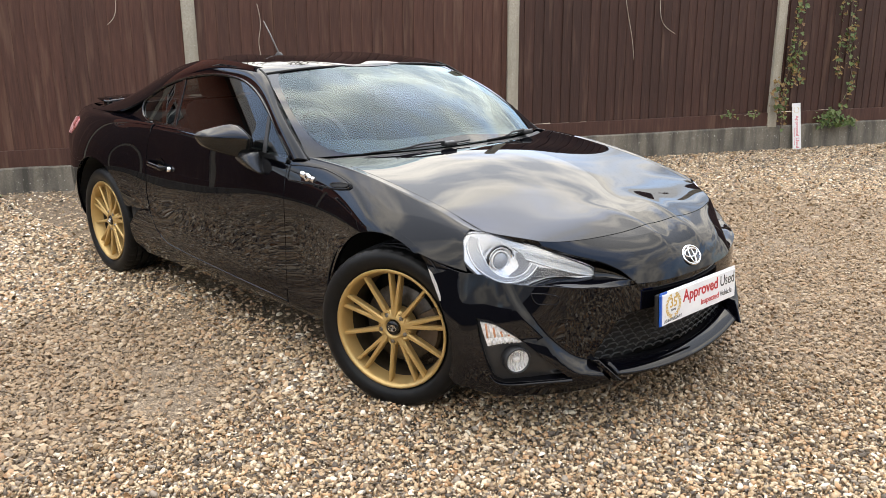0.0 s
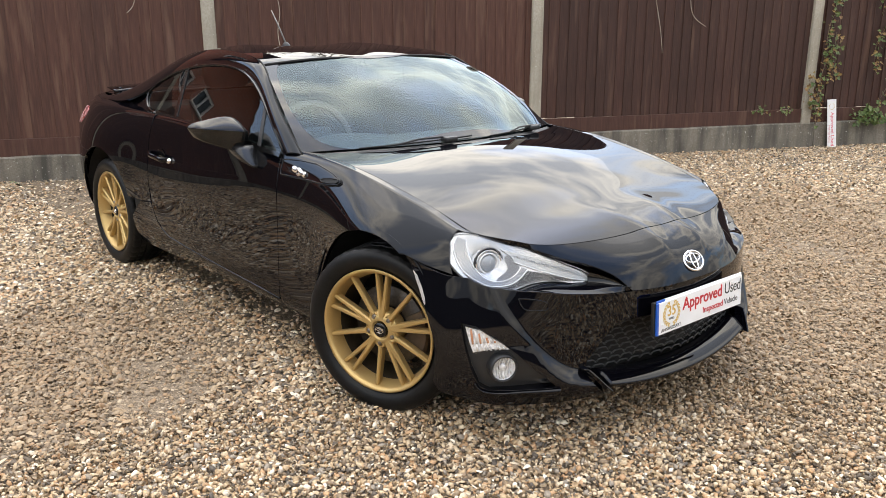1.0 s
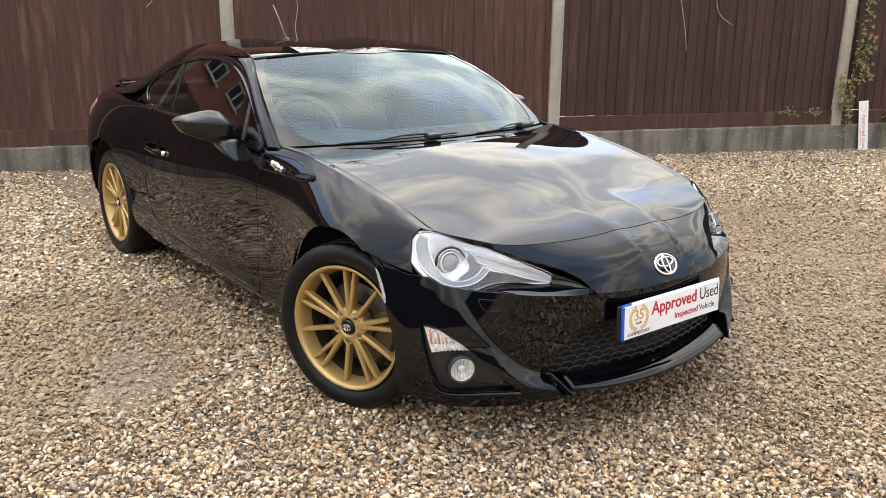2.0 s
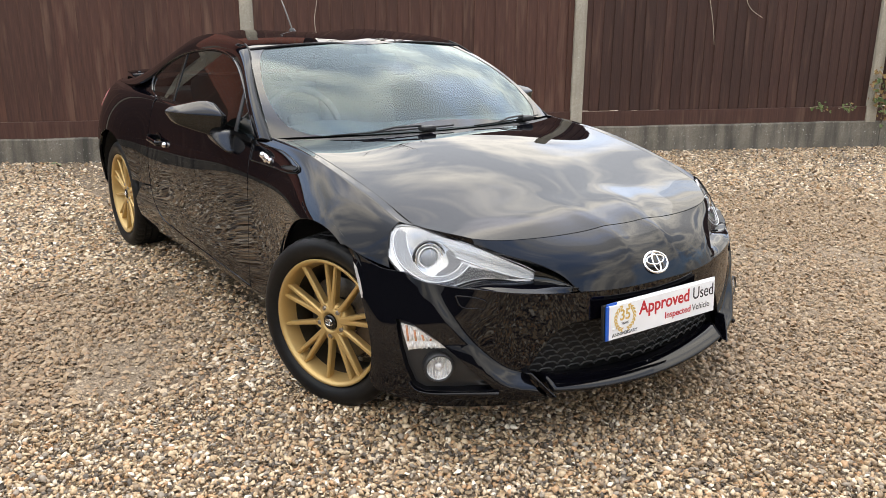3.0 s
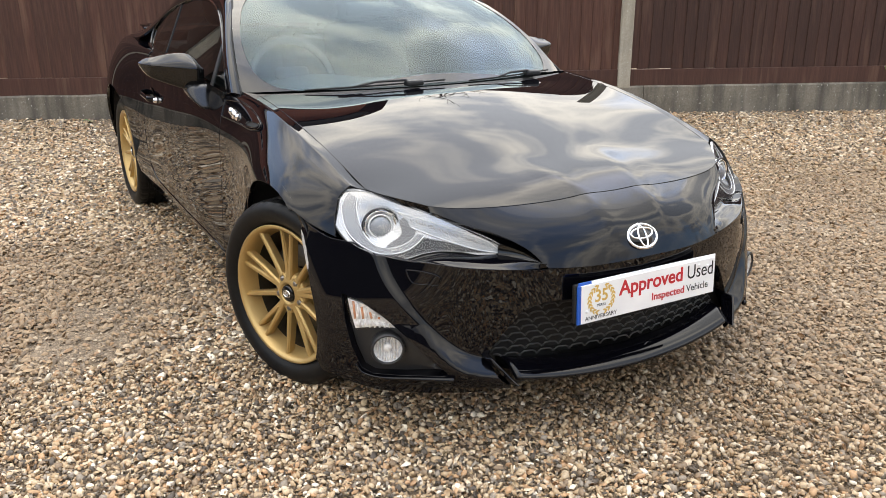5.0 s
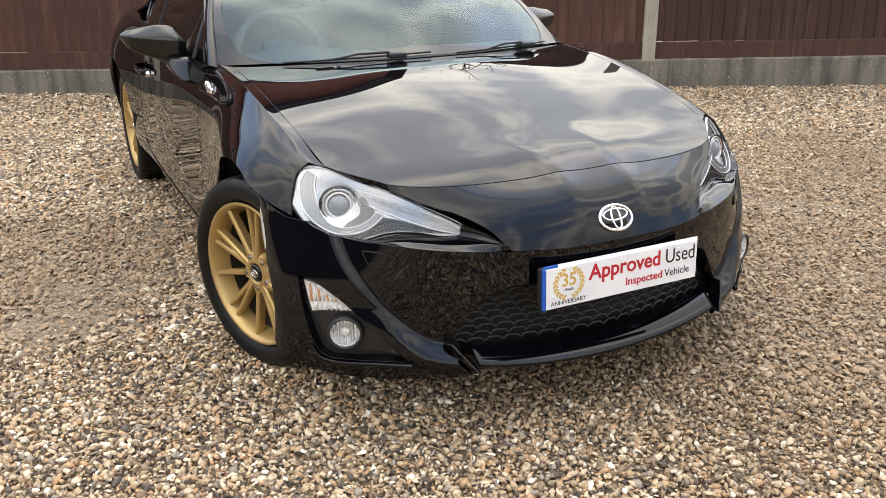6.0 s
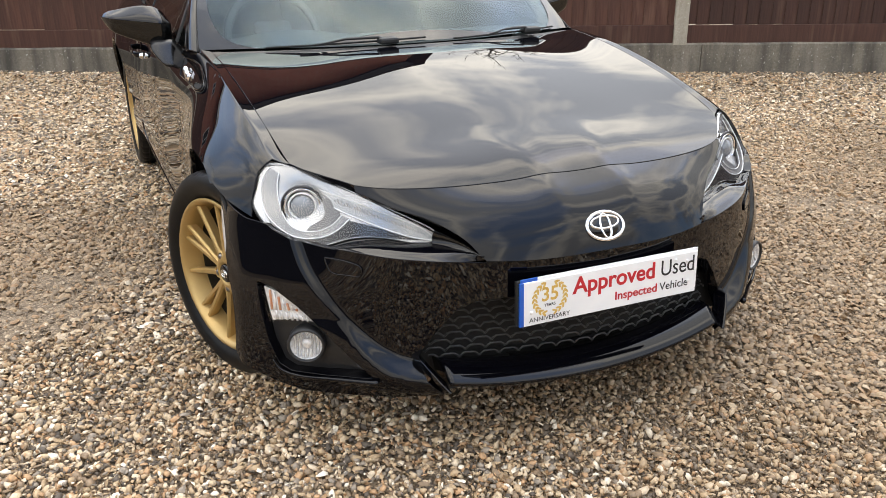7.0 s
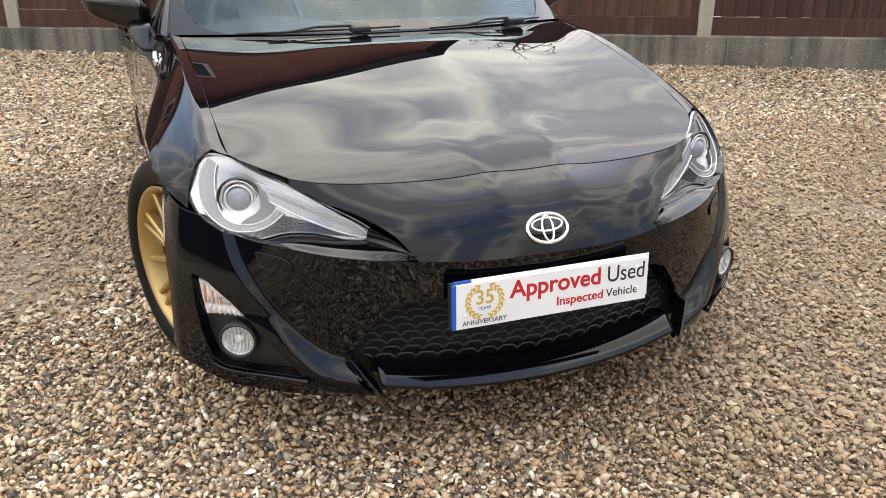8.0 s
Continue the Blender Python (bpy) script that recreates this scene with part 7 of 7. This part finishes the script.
def build_wheel(x, m, steer, spin, hub_w):
    tyre, rim, single, left, right_, hub = WM
    root = new("wheel", rim); root.parent = car
    tagged(root, "gold multi-spoke alloy wheel with black tyre")
    # outside of the wheel is +y in its own frame
    base = Matrix.Translation((x, -m * hub_w, 0.297)) @ Matrix.Rotation(radians(180 if m > 0 else 0) + radians(steer), 4, "Z") @ Matrix.Translation((0, -0.080, 0)) @ Matrix.Rotation(radians(spin), 4, "Y")
    root.matrix_basis = base

    def child(name, me, mm):
        o = new(name, me); o.parent = root; o.matrix_basis = mm
        return o
    child("tyre", tyre, Matrix())
    put_mesh("barrel", *lathe([(0.202, 0.041), (0.198, 0.0), (0.203, -0.08), (0.230, -0.095)], 60, "y"), surf("dark_barrel", (0.035, 0.028, 0.018), (0.06, 0.046, 0.028), 0.6, metal=0.3), root)
    child("hub", hub, Matrix())
    for i in range(5):
        t = Matrix.Rotation(radians(72 * i), 4, "Y")
        child("spoke", single, t)
        child("spoke", left, t @ Matrix.Rotation(radians(36 + 2.2), 4, "Y"))
        child("spoke", right_, t @ Matrix.Rotation(radians(36 - 2.2), 4, "Y"))
        child("wheel_nut", NUT_ME, t @ Matrix.Translation((0, 0.064, 0.052)))
        child("nut_seat", SEAT_ME, t @ Matrix.Translation((0, 0.073, 0.052)))
    put_mesh("centre_cap", *lathe([(0.0005, 0.084), (0.024, 0.083), (0.0275, 0.080), (0.029, 0.070)], 36, "y"), GLOSS, root)
    bm = bmesh.new()
    oval_ring(bm, 0, 0, 0.0165, 0.0115, 0.003, 0.0012, 24)
    oval_ring(bm, 0, 0.003, 0.0105, 0.0045, 0.0025, 0.0014, 20)
    oval_ring(bm, 0, -0.001, 0.004, 0.0095, 0.0025, 0.0016, 20)
    em = part("cap_emblem", bm, CHROME, root)
    em.matrix_basis = Matrix.Rotation(radians(-spin), 4, "Y") @ Matrix.Translation((0, 0.0842, 0)) @ Matrix.Rotation(radians(90), 4, "Z")
    put_mesh("brake_disc", *lathe([(0.075, 0.012), (0.148, 0.012), (0.150, 0.009), (0.150, -0.010), (0.148, -0.013), (0.075, -0.013)], 64, "y"), DISC, root)
    bm = bmesh.new()
    rows = []
    for a in np.radians(np.linspace(-30, 30, 11)):
        rows.append([bm.verts.new((r * math.cos(a), y, r * math.sin(a))) for r, y in ((0.095, 0.034), (0.165, 0.034), (0.172, 0.02), (0.172, -0.04), (0.165, -0.045), (0.095, -0.045))])
    for p, q in zip(rows, rows[1:]):
        for j in range(6):
            bm.faces.new((p[j], p[(j + 1) % 6], q[(j + 1) % 6], q[j]))
    bm.faces.new(rows[0]); bm.faces.new(rows[-1])
    bmesh.ops.recalc_face_normals(bm, faces=bm.faces)
    ca = part("brake_caliper", bm, surf("cast_iron", (0.10, 0.07, 0.045), (0.18, 0.13, 0.09), 0.6, metal=0.5), root)
    ca.matrix_basis = Matrix.Rotation(radians(-spin + (180 if m > 0 and x > 0 else 0) + (0 if m > 0 or x < 0 else 0)), 4, "Y")


build_wheel(1.285, 1, 20, 32, 0.800)
build_wheel(1.285, -1, 20, 50, 0.800)
build_wheel(-1.285, 1, 0, 30, 0.805)
build_wheel(-1.285, -1, 0, 50, 0.805)


# ---- what lies behind the skin ----
def build_inner():
    for cx in (AX, -AX):
        for m in (1, -1):
            bm = bmesh.new()
            r = 0.385
            rows = []
            for a in np.radians(np.linspace(2, 178, 30)):
                rows.append([bm.verts.new((cx + r * math.cos(a), -m * w, AZ + r * math.sin(a))) for w in (min(0.825, float(plan_w(s_x(cx + r * math.cos(a)))) - 0.026 if cx > 0 and a < 1.2 else 0.825), 0.54)])
            for p, q in zip(rows, rows[1:]):
                bm.faces.new((p[0], p[1], q[1], q[0]))
            c = bm.verts.new((cx, -m * 0.53, AZ))
            for p, q in zip(rows, rows[1:]):
                bm.faces.new((p[1], c, q[1]))
            part("wheel_liner", bm, MATT, car)
    bm = bmesh.new()
    box_bm(4.0, 1.05, 0.12, (-0.1, 0, 0.26), 0, bm)
    box_bm(1.75, 1.50, 0.10, (0.0, 0, 0.25), 0, bm)
    part("underbody", bm, MATT, car)
    for m in (1, -1):
        V, F = [], []
        xs = np.linspace(-2.0, 1.60, 90)
        vs = np.linspace(0.2, 5.4, 14) * V_STEP
        G = np.array([[flank([x], [v])[0] for v in vs] for x in xs])
        keep = {}
        for i, x in enumerate(xs):
            for j in range(len(vs)):
                p = G[i, j]
                V.append((p[0], m * (p[1] + 0.024), p[2]))
        for i in range(len(xs) - 1):
            for j in range(len(vs) - 1):
                c = G[i : i + 2, j : j + 2].reshape(-1, 3).mean(0)
                if min(math.hypot(c[0] - AX, c[2] - AZ), math.hypot(c[0] + AX, c[2] - AZ)) > 0.40:
                    k = len(vs)
                    F.append((i * k + j, i * k + j + 1, (i + 1) * k + j + 1, (i + 1) * k + j))
        put_mesh("inner_skin", V, F, MATT, car)
    # engine bay lid under the bonnet and nose, so joints look into the dark
    V, F = [], []
    xs, ys = np.linspace(0.80, 1.90, 30), np.linspace(-0.70, 0.70, 30)
    for x in xs:
        for y in ys:
            yy = float(np.clip(y, -0.68, 0.68))
            lim = min(x, float(EDGE(np.clip(y, -0.6, 0.6))) + 0.04)
            if abs(y) > 0.55:
                lim = min(lim, 1.76 - 1.0 * (abs(y) - 0.55))
            V.append((lim, y * 0.99, float(deck_z([lim], [yy])[0]) - 0.022))
    F = [(i * 30 + j, i * 30 + j + 1, (i + 1) * 30 + j + 1, (i + 1) * 30 + j) for i in range(29) for j in range(29)]
    put_mesh("bonnet_liner", V, F, MATT, car)


build_inner()


# ---- cabin ----
def build_cabin():
    bm = bmesh.new()
    box_bm(1.9, 1.36, 0.04, (-0.35, 0, 0.33), 0, bm)
    part("cabin_floor", bm, CABIN, car)
    V, F = [], []
    ys = np.linspace(-0.66, 0.66, 23)
    for y in ys:
        cowl_x = 0.82 - 0.19 * (y / 0.69) ** 2
        hump = 0.03 * math.exp(-(((y + 0.36) / 0.16) ** 2))
        V += [(cowl_x, y, 0.862), (0.50, y, 0.862 + hump), (0.36, y, 0.845 + hump), (0.31, y, 0.79), (0.34, y, 0.62), (0.45, y, 0.5)]
    F = [(i * 6 + j, i * 6 + j + 1, (i + 1) * 6 + j + 1, (i + 1) * 6 + j) for i in range(22) for j in range(5)]
    part("dashboard", mesh_of(V, F), CABIN, car, smooth=True)
    sw = new("steering_wheel"); sw.parent = car
    sw.matrix_basis = pose(0.215, -0.36, 0.835, 0, 66, 0)
    a = np.linspace(0, 2 * math.pi, 40, endpoint=False)
    V, F = [], []
    for t in a:
        for u in np.linspace(0, 2 * math.pi, 10, endpoint=False):
            r = 0.178 + 0.0155 * math.cos(u)
            V.append((r * math.cos(t), r * math.sin(t), 0.0155 * math.sin(u)))
    F = [(i * 10 + j, ((i + 1) % 40) * 10 + j, ((i + 1) % 40) * 10 + (j + 1) % 10, i * 10 + (j + 1) % 10) for i in range(40) for j in range(10)]
    part("rim", mesh_of(V, F), surf("grey_leather", (0.10, 0.10, 0.105), (0.15, 0.15, 0.155), 0.4), sw, smooth=True)
    bm = box_bm(0.12, 0.15, 0.05, (0, 0, 0.0), 0.02)
    part("boss", bm, CABIN, sw, smooth=True)
    for x, y, t in ((0, 0.11, 0), (0, -0.11, 0), (0.10, 0, 90)):
        part("spoke", box_bm(0.03, 0.12, 0.018, (x, y, 0), 0.005, None, None) if t == 0 else box_bm(0.12, 0.035, 0.018, (x, y, 0), 0.005), CABIN, sw)
    for y in (-0.36, 0.36):
        seat = new("front_seat"); seat.parent = car
        seat.matrix_basis = pose(-0.28, y, 0.36)
        part("cushion", box_bm(0.50, 0.48, 0.16, (0.05, 0, 0.08), 0.05), CLOTH, seat, smooth=True)
        b = box_bm(0.13, 0.46, 0.56, (0, 0, 0.28), 0.05)
        o = part("backrest", b, CLOTH, seat, smooth=True)
        o.matrix_basis = pose(-0.20, 0, 0.12, 0, -18, 0)
        h = part("headrest", box_bm(0.09, 0.25, 0.16, (0, 0, 0), 0.04), CLOTH, seat, smooth=True)
        h.matrix_basis = pose(-0.41, 0, 0.74, 0, -12, 0)
    o = part("rear_bench", box_bm(0.14, 1.1, 0.42, (0, 0, 0), 0.05), CLOTH, car, smooth=True)
    o.matrix_basis = pose(-1.02, 0, 0.70, 0, -24, 0)
    o = part("parcel_shelf", box_bm(0.62, 1.1, 0.03, (-1.36, 0, 0.86)), CABIN, car)
    mr = part("interior_mirror", box_bm(0.03, 0.23, 0.06, (0, 0, 0), 0.012), CABIN, car, smooth=True)
    mr.matrix_basis = pose(0.235, 0.0, 1.125, 0, 10, 0)
    V, F = [], []
    for x in np.linspace(0.10, -0.9, 12):
        for y in np.linspace(-0.52, 0.52, 12):
            V.append((x, y, float(roof_skin([x], [y])[0, 2]) - 0.03))
    F = [(i * 12 + j, i * 12 + j + 1, (i + 1) * 12 + j + 1, (i + 1) * 12 + j) for i in range(11) for j in range(11)]
    part("headlining", mesh_of(V, F), surf("grey_headlining", (0.25, 0.25, 0.24), (0.3, 0.3, 0.29), 0.9), car)
    for m in (1, -1):
        V = []
        xs = np.linspace(0.5, -1.1, 17)
        for x in xs:
            w = 0.70 if x > -0.7 else 0.66
            V += [(x, -m * w, 0.36), (x, -m * w, float(belt(max(x, -0.9))) - 0.02)]
        put_mesh("door_card", V, [(i * 2, i * 2 + 1, i * 2 + 3, i * 2 + 2) for i in range(16)], CABIN, car)


build_cabin()

# ---- small things by the fence ----
def build_board():
    """A spare dealer plate stood on end against the wall."""
    root = part("leaning_plate", box_bm(0.111, 0.005, 0.52, (0, 0, 0.26), 0.001), WHITE, None, smooth=False)
    tagged(root, "white dealer plate stood on end against the wall", "sign")
    root.matrix_world = TO_FENCE @ pose(7.945, -0.075, 0.045, -6, 0, 0) @ Matrix.Rotation(radians(-3.0), 4, "Y")
    face = Matrix(((0, 1, 0, 0), (0, 0, -1, -0.0031), (-1, 0, 0, 0), (0, 0, 0, 1)))
    words("Approved Used", 0.056, PINK, root, Matrix.Translation((-0.012, 0, 0.385)) @ face, bold=0.0006)
    words("Inspected Vehicle", 0.026, PINK, root, Matrix.Translation((-0.040, 0, 0.25)) @ face)
    bm = bmesh.new()
    for i in range(14):
        a = 2 * math.pi * i / 14
        if 1.2 < a < 1.9:
            continue
        c = (0.032 * math.cos(a), 0.445 + 0.032 * math.sin(a))
        bm.faces.new([bm.verts.new((c[0] + 0.007 * math.cos(u), -0.0033, c[1] + 0.004 * math.sin(u))) for u in np.linspace(0, 2 * math.pi, 8, endpoint=False)])
    part("wreath_print", bm, surf("pale_gold_print", (0.62, 0.5, 0.3), (0.7, 0.58, 0.38), 0.5), root)


build_board()


def leaf_into(bm, at, size, rnd, mat_index):
    """One ivy leaf of five blunt points, bent along its middle."""
    out = [(0, 0), (0.35, -0.12), (0.52, 0.18), (0.30, 0.42), (0.34, 0.72), (0, 1.0), (-0.34, 0.72), (-0.30, 0.42), (-0.52, 0.18), (-0.35, -0.12)]
    m = Matrix.Translation(at) @ Euler((rnd.uniform(-1.0, 0.4) - 1.9, rnd.uniform(-0.6, 0.6), rnd.uniform(-0.9, 0.9)), "XYZ").to_matrix().to_4x4() @ Matrix.Rotation(rnd.uniform(-1.2, 1.2), 4, "Z")
    mid = bm.verts.new(m @ Vector((0, 0.35 * size, 0.06 * size)))
    vs = [bm.verts.new(m @ Vector((x * size, y * size, -0.05 * size * abs(x) * 4))) for x, y in out]
    for i in range(len(vs)):
        f = bm.faces.new((mid, vs[i], vs[(i + 1) % len(vs)]))
        f.material_index = mat_index


def build_ivy(name, label, paths, per_m, size, seed, dry=0.3, spread=0.07):
    """Ivy: stems that climb or hang on the fence, with leaves along them."""
    rnd = random.Random(seed)
    root = tagged(new(name), label, "ivy", "ivy on the fence")
    bm, st = bmesh.new(), bmesh.new()
    for pts in paths:
        c = space_curve(pts)(np.linspace(0, 1, 24))
        c = [Vector((s + rnd.uniform(-.008, .008), -0.035 + rnd.uniform(-.012, .004), z)) for s, z in c]
        tube_bm(c, 0.0035, 5, st, taper=0.5)
        ln = sum((b - a).length for a, b in zip(c, c[1:]))
        for _ in range(int(ln * per_m * 1.15)):
            i = rnd.randrange(len(c) - 1)
            p = c[i].lerp(c[i + 1], rnd.random()) + Vector((rnd.gauss(0, spread), rnd.uniform(-0.05, -0.005), rnd.gauss(0, 0.025)))
            leaf_into(bm, p, size * rnd.uniform(0.35, 0.9), rnd, 1 if rnd.random() < dry else 0)
    part("stems", st, STEM, root, smooth=True)
    part("leaves", bm, [LEAF, DRYLEAF], root)
    root.matrix_world = TO_FENCE


build_ivy("ivy", "climbing ivy turning brown on the concrete post", [[(7.74, 0.31), (7.71, 0.53), (7.73, 0.77), (7.77, 0.96), (7.76, 1.21), (7.81, 1.45), (7.83, 1.74)], [(7.76, 0.91), (7.85, 1.06), (7.87, 1.25)], [(7.67, 0.43), (7.61, 0.62), (7.64, 0.82)], [(7.79, 0.96), (7.86, 0.87), (7.90, 0.80)]], 95, 0.055, 3, 0.45, 0.035)
build_ivy("ivy", "long ivy trail hanging down the boards", [[(8.47, 1.93), (8.51, 1.59), (8.54, 1.35), (8.53, 1.11), (8.60, 0.91), (8.57, 0.67), (8.49, 0.52)], [(8.53, 1.35), (8.41, 1.20), (8.38, 0.96), (8.44, 0.82)], [(8.41, 1.89), (8.39, 1.59), (8.37, 1.50)]], 85, 0.055, 5, 0.35, 0.03)
build_ivy("ivy", "green ivy clump at the foot of the fence", [[(8.23, 0.39), (8.41, 0.41), (8.59, 0.36), (8.70, 0.31)], [(8.31, 0.45), (8.43, 0.47)], [(8.23, 0.35), (8.37, 0.33), (8.53, 0.33)]], 150, 0.062, 8, 0.05, 0.05)
build_ivy("ivy", "small ivy shoots on the gravel board", [[(6.94, 0.46), (7.04, 0.47), (7.10, 0.42)], [(7.24, 0.45), (7.34, 0.47), (7.43, 0.45)]], 60, 0.05, 9, 0.05, 0.03)


def build_tendril(points, label="dry bare tendril hanging on the fence"):
    c = [Vector((s, 0.012, z)) for s, z in space_curve(points)(np.linspace(0, 1, 20))]
    o = part("tendril", tube_bm(c, 0.0032, 5), surf("pale_dry_stem", (0.42, 0.36, 0.30), (0.5, 0.44, 0.36), 0.8), None, smooth=True)
    tagged(o, label, "stem", "dry tendrils")
    o.matrix_world = TO_FENCE


build_tendril([(5.76, 1.93), (5.79, 1.59), (5.86, 1.30), (5.90, 1.06)])
build_tendril([(6.16, 1.93), (6.17, 1.59), (6.21, 1.42), (6.36, 1.31)])
build_tendril([(1.02, 1.92), (1.02, 1.59), (0.99, 1.47), (0.94, 1.42)])
build_tendril([(2.17, 1.59), (2.19, 1.40), (2.17, 1.28), (2.19, 1.11)])

bm = bmesh.new()
rnd = random.Random(2)
for k in range(3):
    leaf_into(bm, Vector((0.03 * k, 0.012 * k, 0.02)), 0.07, rnd, 0)
for v in bm.verts:
    v.co.z = 0.012 + abs(v.co.z - 0.02) * 0.15
lf = part("fallen_leaf", bm, surf("bright_leaf", (0.16, 0.30, 0.10), (0.28, 0.42, 0.2), 0.5), None)
tagged(lf, "bright green leaf lying on the gravel by the wall", "leaf")
lf.location = (-3.90, -0.71, 0.062)
